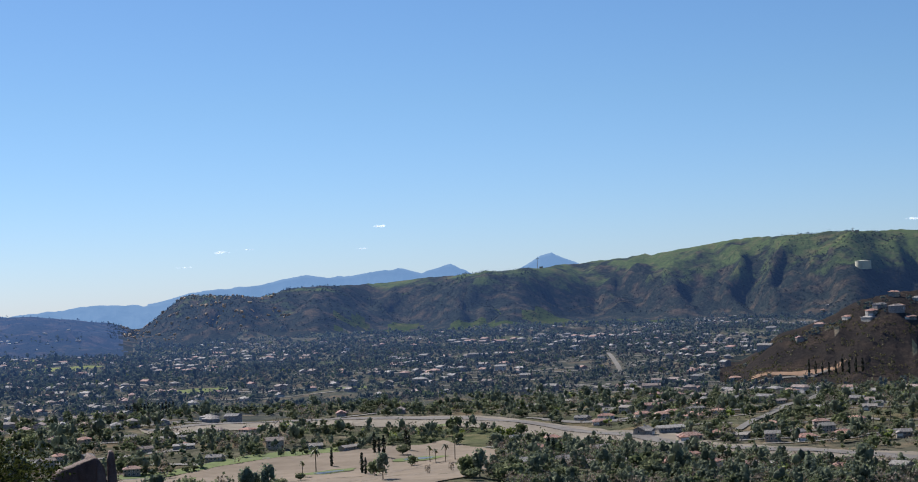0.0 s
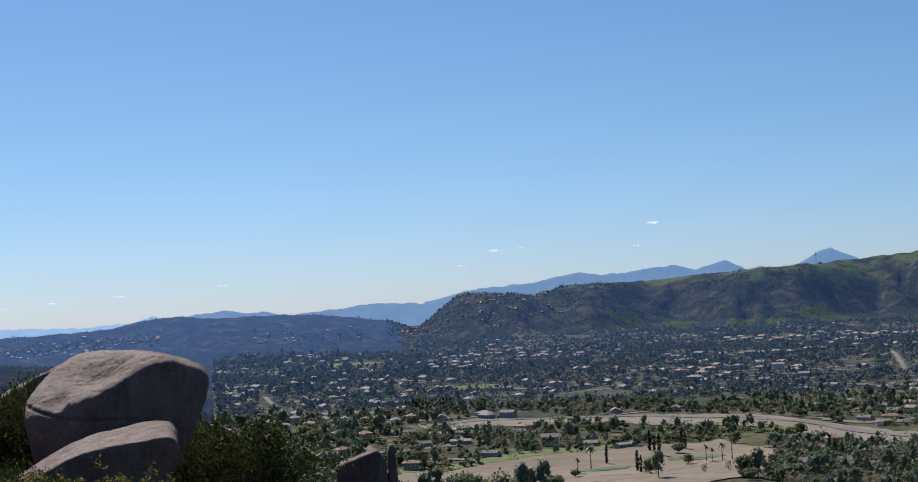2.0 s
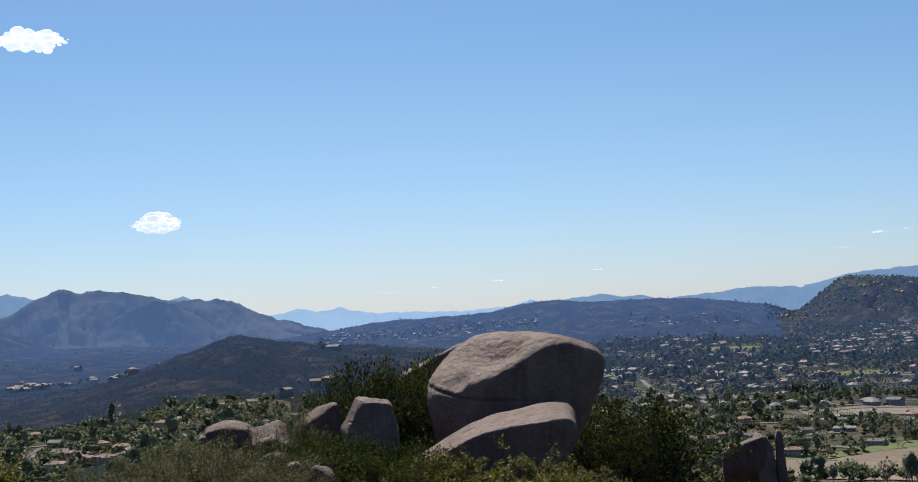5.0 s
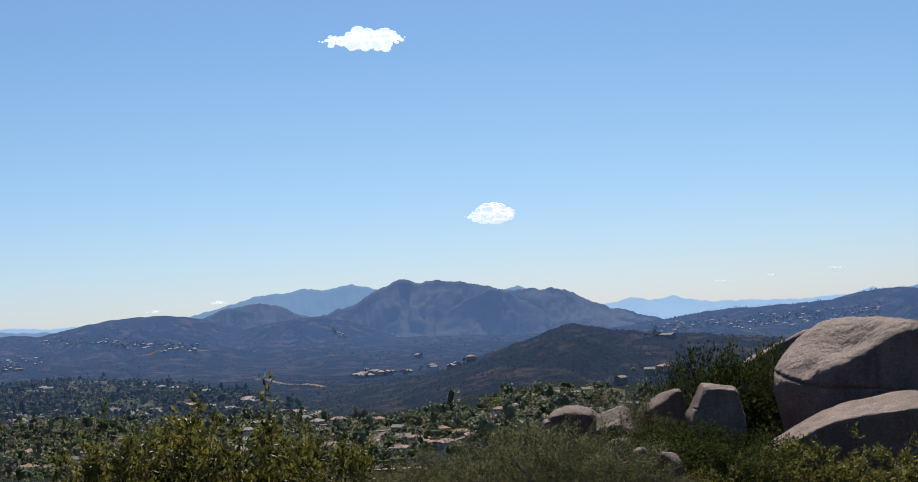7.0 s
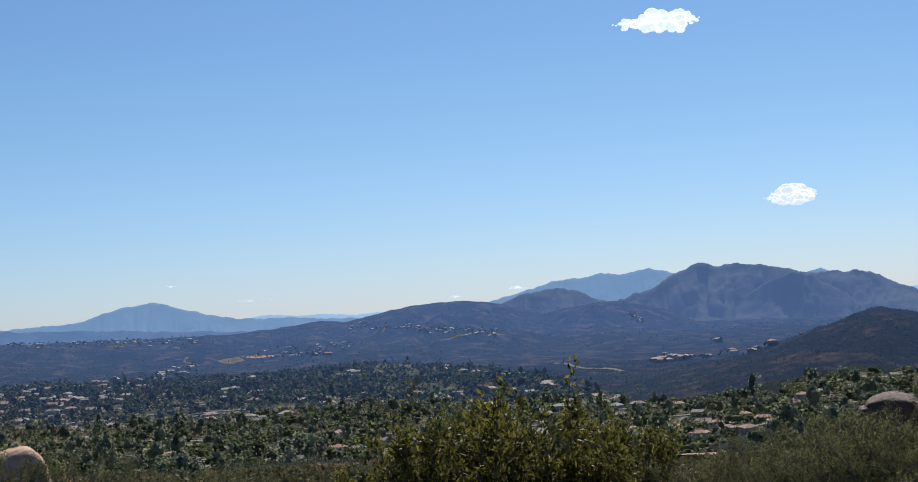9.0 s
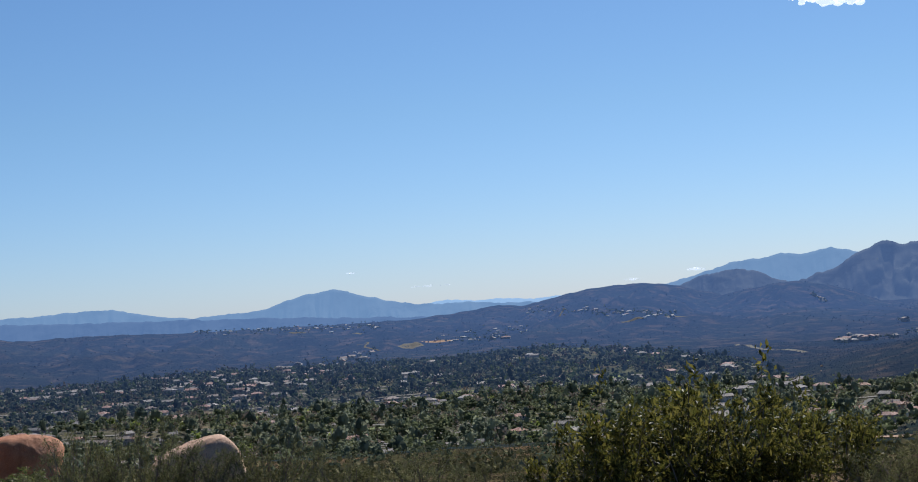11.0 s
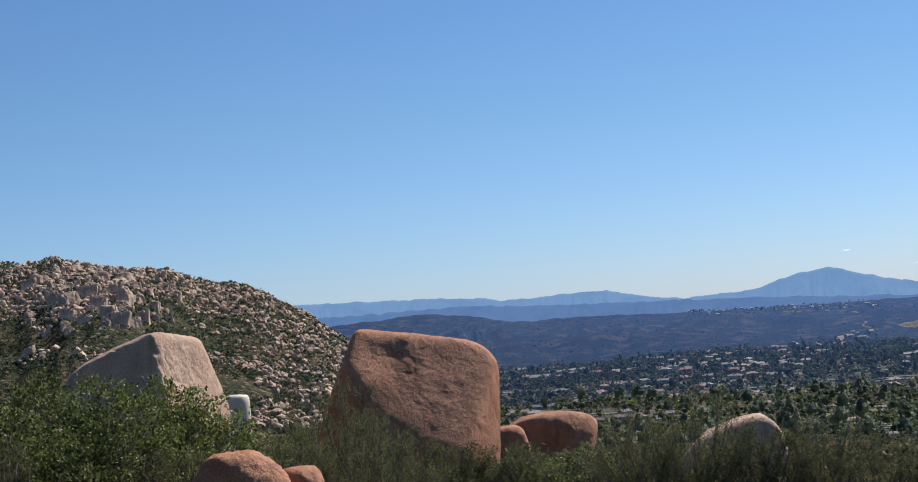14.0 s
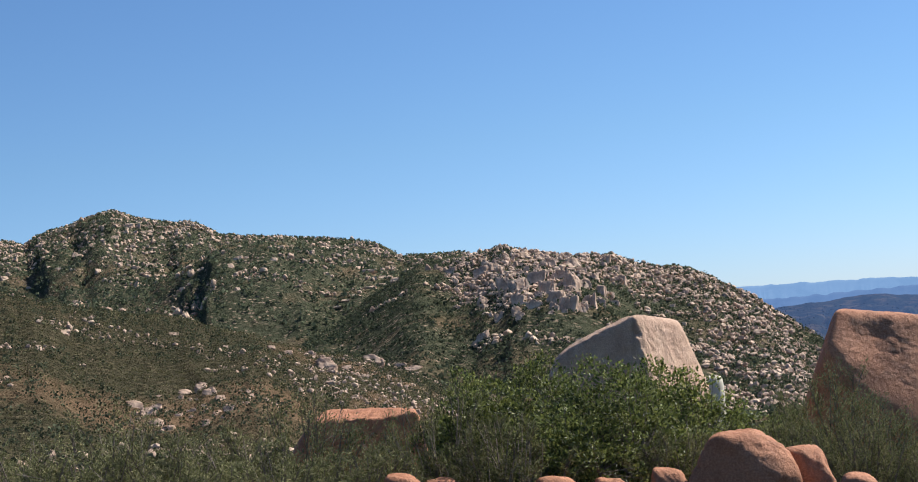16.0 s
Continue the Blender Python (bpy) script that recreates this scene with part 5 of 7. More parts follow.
def house(label, w, d, h, rise, hip, roof_mat, wing):
    """A detached house at the origin, with a wing, its windows, doors and chimney."""
    root = new("house")
    body = [box_arrays(-w / 2, w / 2, -d / 2, d / 2, -2.5, h)]
    if wing:
        body.append(box_arrays(-w / 2 + 0.5, -w / 2 + wing, -d / 2 - 6, -d / 2 + 0.4, -2.5, h - 0.3))
    part("wall", mesh_from("wall", *join(*body)), WALLS, root)
    rv, rf = roof_arrays(-w / 2, w / 2, -d / 2, d / 2, h, rise, hip)
    roof = part("roof", poly_mesh("roof", rv, rf), roof_mat, root)
    if wing:
        wv, wf = roof_arrays(-3.6, d / 2, -wing / 2 + 0.25, wing / 2 - 0.25, h - 0.35, rise * 0.75, hip)
        wv = np.stack([-w / 2 + 0.25 + wing / 2 + wv[:, 1], -d / 2 - 2.4 + wv[:, 0], wv[:, 2]], 1)
        part("wing_roof", poly_mesh("wing_roof", wv, wf), roof_mat, root)
    part("chimney", mesh_from("chimney", *box_arrays(w * 0.2, w * 0.2 + 0.9, 0.4, 1.3, h, h + rise + 0.9)), WALLS, roof)
    pane = mesh_from("window", *box_arrays(-0.8, 0.8, -0.06, 0.06, -0.65, 0.65))
    pane.materials.append(GLASS)
    surround = mesh_from("window_frame", *join(box_arrays(-0.95, 0.95, -0.04, 0.04, 0.65, 0.8), box_arrays(-0.95, 0.95, -0.04, 0.04, -0.8, -0.65), box_arrays(-0.95, -0.8, -0.04, 0.04, -0.65, 0.65), box_arrays(0.8, 0.95, -0.04, 0.04, -0.65, 0.65)))
    surround.materials.append(TRIM)
    spots = [(x, s * (d / 2 + 0.02), 0) for s in (-1, 1) for x in np.arange(-w / 2 + (wing + 2 if wing and s < 0 else 2), w / 2 - 1, 3.4)] + [(s * (w / 2 + 0.02), 0, 90) for s in (-1, 1)]
    levels = (1.6,) if h < 4 else (1.6, 4.4)
    for z in levels:
        for x, y, a in spots[:7]:
            win = new("window", pane)
            win.parent, win.matrix_basis = root, pose(x, y, z, 0, 0, a)
            fr = new("window_frame", surround)
            fr.parent = win
    part("front_door", mesh_from("front_door", *box_arrays(w / 2 - 1.6, w / 2 - 0.6, -d / 2 - 0.08, -d / 2 + 0.02, 0, 2.1)), DOOR, root)
    if wing:
        part("garage_door", mesh_from("garage_door", *box_arrays(-w / 2 + 1, -w / 2 + wing - 0.6, -d / 2 - 6.08, -d / 2 - 5.95, 0, 2.2)), TRIM, root)
    return tagged(root, label, "house", "houses in the valley")


PROTOS = [house("single-storey stucco house with a red clay tile roof", 17, 9, 3.0, 2.2, True, TILE, 7), house("long low ranch house with a grey shingle roof", 20, 8.5, 2.9, 1.8, False, SHINGLE, 0),
          house("two-storey stucco house with a clay tile roof", 14, 10, 5.8, 2.3, True, TILE, 6.5), house("gabled bungalow with a brown shingle roof", 14, 9, 3.0, 2.4, False, SHINGLE, 6),
          house("pale two-storey house with a shingle roof", 13, 9.5, 5.8, 2.5, False, SHINGLE, 0)]
PLACES = [(36.5, -5.42, 4, 0), (37.8, -5.09, 4, 30), (21.6, -5.43, 1, 20), (20.9, -5.75, 0, 10), (22.6, -5.48, 3, 60), (19.1, -3.59, 0, 0), (17.6, -4.5, 1, 40), (17.0, -5.7, 3, 20), (22.6, -4.83, 0, 5), (19.9, -5.63, 0, 70),
          (25.5, -4.24, 1, 0), (15.3, -5.73, 0, 50), (13.2, -5.77, 3, 10), (40, -5.18, 0, 80), (35, -5.53, 3, 0), (33.7, -5.64, 1, 40), (24.0, -3.97, 4, 0), (20.4, -4.53, 0, 30), (14.3, -4.8, 3, 0),
          (14.05, -1.39, 2, 10), (13.1, -1.21, 2, 60), (12.7, -1.55, 0, 0), (14.9, -1.47, 0, 30), (15.8, -1.17, 2, 0), (13.3, -0.67, 2, 80),
          (63.5, -3.68, 1, 0), (61.9, -3.42, 4, 20), (60.6, -3.04, 4, 50), (59.5, -2.76, 4, 0), (59.0, -2.66, 2, 30), (67.3, -5.2, 2, 20), (66.7, -4.73, 0, 0), (64.8, -3.83, 1, 60), (65.6, -4.2, 0, 20), (64, -4.3, 3, 10), (62.8, -3.9, 4, 70)]
house_xy = []


def set_house(k, x, y, turn, first):
    z = float(ground_z(x, y)) + 0.6
    m = pose(x, y, z, 0, 0, turn) @ Matrix.Scale(0.8, 4)
    if first[k]:
        PROTOS[k].matrix_basis, first[k] = m, False
    else:
        copy_thing(PROTOS[k], m)
    house_xy.append((x, y))


fresh = [True] * len(PROTOS)
for az, el, k, turn in PLACES:
    x, y, z, r = sight(az, el)
    set_house(k, x, y, az + turn, fresh)


def valley_zone(x, y, az, r):
    """Where gardens and houses fill the valley: low, gentle ground."""
    z = ground_z(x, y)
    d = 25.0
    slope = np.hypot(ground_z(x + d, y) - z, ground_z(x, y + d) - z) / d
    low = (z < -36) & (slope < 0.14) & (r > 620) & (r < np.where(az > 41.5, 2440, 2850))
    low &= ~((az > 66) & (az < 82) & (r > np.interp(az, [66, 71, 76, 82], [1000, 1180, 1750, 2300])))
    low &= ~((az > 62) & (r > 2080))
    low &= ~((az > 49) & (az < 72) & (r > 1120))
    return low


# yards and streets: the streets follow the valley in long bends, with houses on both sides
fa, fr_ = AZ[spoke] + STEP / 2, RR[ring] * 1.012
fx, fy = -fr_ * np.sin(np.radians(fa)), fr_ * np.cos(np.radians(fa))
seen = (AZ[spoke] < 107) & (AZ[spoke] > 11)
cover[seen & valley_zone(fx, fy, fa, fr_)] = 2
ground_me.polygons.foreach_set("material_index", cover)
fx, fy = -far_r * np.sin(np.radians(far_az)), far_r * np.cos(np.radians(far_az))
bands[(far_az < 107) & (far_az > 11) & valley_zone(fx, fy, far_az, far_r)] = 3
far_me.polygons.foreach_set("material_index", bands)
lanes, spot, street_cells = [], [], set()
for k in range(42):
    a = np.arange(11.4, 106.5, 0.1)
    tilt = math.sin(k * 2.4) * 1.6
    r = (680 + k * 40 + k * k * 0.35) * (1 + 0.035 * fbm(a / 6, a * 0 + k * 0.33, 3, 140)) + tilt * (a - 58)
    x, y = -r * np.sin(np.radians(a)), r * np.cos(np.radians(a))
    ok = valley_zone(x, y, a, r) & (fbm(x / 260, y / 260, 2, 150) > -0.62) & clear_of(x, y, 6)
    t = np.stack([np.gradient(x), np.gradient(y)], 1)
    nrm = np.stack([-t[:, 1], t[:, 0]], 1) / np.hypot(*t.T)[:, None]
    e0, e1 = np.stack([x, y], 1) - nrm * 2.8, np.stack([x, y], 1) + nrm * 2.8
    za, zb = ground_z(*e0.T) + 0.55, ground_z(*e1.T) + 0.55
    for i in np.nonzero(ok[:-1] & ok[1:])[0]:
        lanes.append((np.array([[*e0[i], za[i]], [*e0[i + 1], za[i + 1]], [*e1[i + 1], zb[i + 1]], [*e1[i], zb[i]]]), np.array([[0, 1, 2, 3]])))
        for s_ in np.linspace(0, 1, 3):
            qx, qy = x[i] + t[i, 0] * s_, y[i] + t[i, 1] * s_
            street_cells |= {(int((qx + dx) // 5), int((qy + dy) // 5)) for dx in (-2, 2) for dy in (-2, 2)}
    walked = np.concatenate([[0], np.cumsum(np.hypot(np.diff(x), np.diff(y)))])
    for side in (-1, 1):
        for w in np.arange(rng.uniform(0, 20), walked[-1], 18.0):
            i = min(int(np.searchsorted(walked, w + rng.uniform(-5, 5))), len(x) - 1)
            if ok[i] and rng.uniform() < (0.25 if a[i] < 41 else 0.19) + 0.2 * float(fbm(np.array(x[i] / 210), np.array(y[i] / 210), 2, 160)):
                q = np.array([x[i], y[i]]) + nrm[i] * side * rng.uniform(10, 14)
                spot.append((q[0], q[1], math.degrees(math.atan2(t[i, 1], t[i, 0])) + (180 if side > 0 else 0) + rng.uniform(-9, 9), float(np.hypot(*q)), a[i]))
streets = new("residential_streets", mesh_from("residential_streets", *join(*lanes)))
streets.data.materials.append(STREET)
tagged(streets, "grey asphalt residential streets winding through the valley", "streets", kind="structure")
spot.sort(key=lambda q: q[3])
sx, sy, sa = (np.array([q[n] for q in spot]) for n in (0, 1, 4))
fine = clear_of(sx, sy, 9) & (sa < 105)
kept = []
for q, good in zip(spot, fine):
    if good and all(abs(q[0] - u) + abs(q[1] - v) > 14 for u, v in house_xy[-160:]) and all(abs(q[0] - u) + abs(q[1] - v) > 22 for u, v in house_xy[:len(PLACES)]):
        house_xy.append(q[:2])
        kept.append(q[:4])
near_spots, far_spots = kept[:190], kept[190:2600]
# clusters of small houses on the far hillsides, by eye line: direction from and to, elevation at each end, spread, count
CLUSTERS = [(59.4, 55.0, -1.1, -0.9, 0.13, 40), (55.0, 51.0, -0.95, -0.75, 0.13, 44), (71.45, 70.9, -0.5, -0.85, 0.04, 9), (68.4, 68.0, -1.65, -1.7, 0.03, 3), (66.0, 65.2, -0.9, -1.0, 0.05, 6), (70.7, 68.6, -2.3, -2.3, 0.05, 14), (68.2, 66.2, -2.2, -1.95, 0.06, 7), (65.2, 64.5, -2.4, -2.55, 0.05, 5),
            (77.6, 76.4, -0.85, -0.95, 0.08, 12), (94.6, 87.6, -0.36, -0.66, 0.08, 50), (85.6, 82.0, -1.42, -1.12, 0.12, 26), (87.8, 93.4, -1.75, -2.75, 0.18, 60), (82.0, 78.0, -0.42, -0.72, 0.12, 20), (79.4, 77.2, -0.7, -0.8, 0.06, 9), (47.5, 43.4, -0.95, -1.05, 0.16, 16), (16.2, 12.2, -1.3, -1.0, 0.2, 6), (18.5, 15.0, -2.7, -1.6, 0.12, 3)]
grove_xy = []
for a0, a1, e0, e1, band, count in CLUSTERS:
    for k in range(count * 4):
        u = rng.uniform()
        x, y, z, r = sight(a0 + (a1 - a0) * u, e0 + (e1 - e0) * u + rng.normal(0, band))
        if 1300 < r < 3500:
            if k % 4 == 0:
                far_spots.append((x, y, rng.uniform(0, 360), r))
            else:
                grove_xy.extend([(x, y, r)] if r > 1700 else [(x, y, r), (x + rng.normal(0, 14), y + rng.normal(0, 14), r)])
for n, (x, y, a, r) in enumerate(near_spots):
    set_house((n * 7 + n // 3) % 5, x, y, a, fresh)
walls, roofs, hillside = [], [], []
for n, (x, y, a, r) in enumerate(far_spots):
    small = 0.42 if r > 2450 else 0.8
    w, d, h = rng.uniform(11, 19) * small, rng.uniform(8, 11) * small, (3.0 if n % 3 else 5.6) * small
    t = radians(-a)
    z = float(ground_z(x, y)) + 0.5 * small
    spin = np.array([[math.cos(t), math.sin(t), 0], [-math.sin(t), math.cos(t), 0], [0, 0, 1]])
    for out, (v, f) in ((hillside if r > 2450 else walls, box_arrays(-w / 2, w / 2, -d / 2, d / 2, -2.5, h)), (hillside if r > 2450 else roofs, roof_arrays(-w / 2, w / 2, -d / 2, d / 2, h, 2.2 * small, n % 2, 0.6 * small))):
        out.append((v @ spin + np.array([x, y, z]), f))
# walls and roofs of the far houses emit blue as painted haze
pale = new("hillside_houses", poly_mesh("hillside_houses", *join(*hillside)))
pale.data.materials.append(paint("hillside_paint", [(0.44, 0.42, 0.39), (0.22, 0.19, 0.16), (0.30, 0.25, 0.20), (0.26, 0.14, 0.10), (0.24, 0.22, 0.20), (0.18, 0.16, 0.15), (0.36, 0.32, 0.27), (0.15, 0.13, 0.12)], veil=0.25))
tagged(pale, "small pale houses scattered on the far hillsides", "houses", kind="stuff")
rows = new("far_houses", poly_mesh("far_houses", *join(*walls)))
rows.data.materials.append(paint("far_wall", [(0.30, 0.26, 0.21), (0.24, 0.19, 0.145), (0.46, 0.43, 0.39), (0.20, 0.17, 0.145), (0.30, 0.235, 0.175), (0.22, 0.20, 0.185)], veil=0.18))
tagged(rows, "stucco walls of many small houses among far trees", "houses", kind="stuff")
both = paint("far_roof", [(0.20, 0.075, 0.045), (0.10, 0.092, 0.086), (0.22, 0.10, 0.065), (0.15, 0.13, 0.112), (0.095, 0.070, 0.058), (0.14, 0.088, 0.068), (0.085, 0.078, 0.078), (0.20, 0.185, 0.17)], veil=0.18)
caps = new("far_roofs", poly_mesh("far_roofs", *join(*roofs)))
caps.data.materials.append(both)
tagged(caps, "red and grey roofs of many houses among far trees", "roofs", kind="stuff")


# --- trees ---
def spin_z(t):
    return np.array([[math.cos(t), math.sin(t), 0], [-math.sin(t), math.cos(t), 0], [0, 0, 1]])


def clumps(n, width, height, base, size, seed_shape="round"):
    """Leaf clumps of one crown at the origin: small bent quads set in an uneven crown."""
    d = unit(rng.normal(size=(n, 3)))
    rad = rng.uniform(0.35, 1, n)[:, None] ** 0.5
    p = d * rad
    if seed_shape == "cone":
        zz = rng.uniform(0, 1, n) ** 1.2
        ang = rng.uniform(0, 2 * np.pi, n)
        rr_ = np.sin(np.clip(zz * 0.92 + 0.08, 0, 1) * np.pi) ** 0.6 * rng.uniform(0.5, 1, n)
        p = np.stack([np.cos(ang) * rr_, np.sin(ang) * rr_, zz * 2 - 1], 1)
    lob = 1 + 0.28 * noise3(d * 1.0 + rng.uniform(0, 50), 1.6, 2, 3)
    if seed_shape == "round":
        p = p * lob[:, None]
    p = p * np.array([width / 2, width / 2, (height - base) / 2]) + np.array([0, 0, (height + base) / 2])
    ax, s = unit(rng.normal(size=(n, 3))), None
    s = unit(np.cross(ax, rng.normal(size=(n, 3))))
    t = np.cross(ax, s)
    q = size * rng.uniform(0.6, 1.2, n)[:, None]
    v = np.stack([p - s * q * 0.5 - t * q * 0.4, p + s * q * 0.5 - t * q * 0.3, p + s * q * 0.4 + t * q * 0.5 + ax * q * 0.2, p - s * q * 0.5 + t * q * 0.4], 1).reshape(-1, 3)
    i = np.arange(n)[:, None] * 4
    return v, np.concatenate([i + np.array([[0, 1, 2]]), i + np.array([[0, 2, 3]])])


def crown(width, height, base, lumps, tufts, size, level):
    """A tree crown at the origin: uneven lumps of foliage heaped round the limbs, with loose tufts at the outline."""
    d, f = ICO[level]
    half = np.array([width / 2, width / 2, (height - base) / 2])
    pcs = []
    for k in range(lumps):
        at = unit(rng.normal(size=(1, 3)))[0] * rng.uniform(0.35, 0.68) * (0.0 if lumps == 1 else 1.0)
        rad = rng.uniform(0.28, 0.46) if lumps > 1 else 0.8
        v = d * (1 + 0.34 * noise3(d + rng.uniform(0, 60), 2.1, 3, k))[:, None] * rad + at
        pcs.append((v * half + np.array([0, 0, (height + base) / 2]), f))
    pcs.append(clumps(tufts, width * 1.05, height * 1.03, base, size))
    return join(*pcs)


# valley greens are greyed to put some haze into their colour
TREE_MATS = [foliage("eucalyptus_leaves", (0.109, 0.132, 0.092), (0.201, 0.23, 0.161), (0.322, 0.345, 0.23), 0.45, 0.8), foliage("oak_crown_leaves", (0.0805, 0.0989, 0.0575), (0.161, 0.184, 0.103), (0.276, 0.293, 0.172), 0.45, 0.8),
             foliage("garden_tree_leaves", (0.0805, 0.101, 0.0529), (0.155, 0.182, 0.092), (0.253, 0.282, 0.144), 0.45, 0.8), foliage("bare_branches", (0.138, 0.113, 0.0862), (0.241, 0.201, 0.161), (0.368, 0.316, 0.253), 0.3, 0.95),
             foliage("young_leaves", (0.085, 0.115, 0.02), (0.18, 0.22, 0.045), (0.28, 0.32, 0.08), 0.45)]
CYPRESS = foliage("cypress_needles", (0.010, 0.016, 0.009), (0.020, 0.030, 0.015), (0.040, 0.052, 0.026), 0.1)
PALM = foliage("palm_fronds", (0.045, 0.055, 0.018), (0.085, 0.095, 0.035), (0.14, 0.14, 0.06), 0.25)
TRUNK = simple("tree_bark", (0.10, 0.08, 0.06), (0.20, 0.165, 0.13), 2.0, 0.95)


def tree(label, mat, width, height, base, n, size, shape="round", name="tree"):
    root = new(name)
    limbs_a = np.array([[0, 0, -0.6], [0, 0, base], [0, 0, base * 1.1], [0, 0, base * 0.9], [0, 0, base]], float)
    limbs_b = np.array([[0, 0, base], [width * 0.2, 0.3, height * 0.7], [-width * 0.2, width * 0.1, height * 0.72], [0.2, -width * 0.22, height * 0.65], [0, 0, height * 0.8]], float)
    part("trunk", mesh_from("trunk", *join(tubes(limbs_a[:1], limbs_b[:1], height * 0.03, height * 0.022), tubes(limbs_a[1:], limbs_b[1:], height * 0.016, height * 0.005))), TRUNK, root)
    part("crown", mesh_from("crown", *(clumps(n, width, height, base, size, shape) if shape == "cone" or mat is TREE_MATS[3] else crown(width, height, base, 10, n, size * 0.75, 2))), mat, root)
    return tagged(root, label, "tree", "trees in the valley")


def palm(label, height, n=22):
    root = new("palm_tree")
    part("trunk", mesh_from("trunk", *tubes(np.array([[0, 0, -0.5]]), np.array([[0.15, 0, height]]), 0.28, 0.18)), TRUNK, root)
    ang = rng.uniform(0, 2 * np.pi, n)
    up = rng.uniform(-0.7, 0.9, n)
    d = np.stack([np.cos(ang), np.sin(ang), up], 1)
    s = np.stack([-np.sin(ang), np.cos(ang), ang * 0], 1) * 0.22
    c = np.array([0.15, 0, height])
    v = np.stack([c + s, c - s, c + d * 1.1 - s * 1.6, c + d * 1.1 + s * 1.6, c + d * 2.0 + np.array([0, 0, -0.8]) - s, c + d * 2.0 + np.array([0, 0, -0.8]) + s], 1).reshape(-1, 3)
    i = np.arange(n)[:, None] * 6
    part("crown", mesh_from("crown", v, np.concatenate([i + np.array([[0, 1, 2, 3]]), i + np.array([[3, 2, 4, 5]])])), PALM, root)
    return tagged(root, label, "palm tree", "palms in the valley")


TREES = [tree("tall grey-green eucalyptus tree", TREE_MATS[0], 8, 15, 3.5, 170, 1.5), tree("dark round live oak tree", TREE_MATS[1], 11, 9, 1.5, 200, 1.5), tree("green leafy garden tree", TREE_MATS[2], 8, 8.5, 1.5, 160, 1.3),
         tree("bare brown winter tree", TREE_MATS[3], 7, 9, 1.8, 110, 0.9), tree("bright yellow-green young tree", TREE_MATS[4], 6, 6.5, 1.2, 130, 1.1)]
cypress = tree("slender dark Italian cypress", CYPRESS, 1.7, 9.5, 0.4, 170, 0.7, "cone", "cypress_tree")
fan = palm("tall fan palm with a bare trunk", 8.5)


def stand(proto, used, x, y, scale, turn):
    m = pose(x, y, float(ground_z(x, y)), 0, 0, turn) @ Matrix.Scale(scale, 4)
    if used.get(proto.name):
        ob = copy_thing(proto, Matrix.Identity(4))
        ob.matrix_basis = m
    else:
        proto.matrix_basis = m
        used[proto.name] = True


used = {}
for az, el in [(34.41, -6.21), (32.78, -5.79), (32.6, -5.82), (32.43, -5.96), (31.58, -5.74), (31.45, -5.75), (33.14, -6.58), (33.27, -6.51), (26.2, -6.2), (26.0, -6.25)]:
    x, y, z, r = sight(az, el)
    stand(cypress, used, x, y, rng.uniform(0.95, 1.35), rng.uniform(0, 360))
for k in range(14):
    x, y, z, r = sight(41.9 - k * 0.13, -4.0 + 0.004 * k)
    stand(cypress, used, x, y, rng.uniform(1.0, 1.3), rng.uniform(0, 360))
for k in range(9):
    x, y, z, r = sight(16.4 - k * 0.24, -3.45)
    stand(cypress, used, x, y, rng.uniform(1.1, 1.5), rng.uniform(0, 360))
for az, el in [(30.69, -6.26), (30.47, -6.3), (30.1, -6.27), (29.74, -6.18), (35.0, -6.4), (35.5, -6.55), (14.2, -5.3), (13.6, -5.2), (13.2, -5.0), (12.6, -5.2), (21.2, -4.6), (17.9, -4.9), (12.9, -4.6), (15.9, -5.2), (88, -5.2), (86.2, -5.1), (92, -4.6), (83.5, -4.5)]:
    x, y, z, r = sight(az, el)
    stand(fan, used, x, y, rng.uniform(0.8, 1.5), rng.uniform(0, 360))
for az, el, k, s in [(31.7, -5.91, 1, 0.7), (31.36, -6.34, 2, 0.7), (32.8, -6.66, 2, 1.0), (32.5, -6.79, 0, 0.8), (30.8, -6.65, 3, 0.5), (29.9, -6.58, 3, 0.5), (35.6, -6.67, 1, 0.5), (29.3, -6.83, 2, 1.1), (29.6, -5.61, 2, 0.9), (28.0, -5.4, 4, 1.1), (27.6, -5.45, 4, 1.0), (27.2, -5.4, 2, 1.0)]:
    x, y, z, r = sight(az, el)
    stand(TREES[k], used, x, y, s, rng.uniform(0, 360))


def free_of_houses(x, y, gap):
    h = np.array(house_xy)
    ok = np.ones(len(x), bool)
    for s in range(0, len(x), 2000):
        d = (x[s:s + 2000, None] - h[None, :, 0]) ** 2 + (y[s:s + 2000, None] - h[None, :, 1]) ** 2
        ok[s:s + 2000] = d.min(1) > gap * gap
    return ok


tx, ty, ta, tr = scatter(92000, 11.3, 107, 600, 2900)
keep = valley_zone(tx, ty, ta, tr) & clear_of(tx, ty, 3) & free_of_houses(tx, ty, 6.0)
keep &= (fbm(tx / 90, ty / 90, 3, 91) > -0.62)
keep &= np.array([(int(u // 5), int(v // 5)) not in street_cells for u, v in zip(tx, ty)])
tx, ty, ta, tr = tx[keep], ty[keep], ta[keep], tr[keep]
order = np.argsort(tr)
tx, ty, tr = tx[order], ty[order], tr[order]
kinds = rng.choice(5, len(tx), p=[0.28, 0.36, 0.16, 0.16, 0.04])
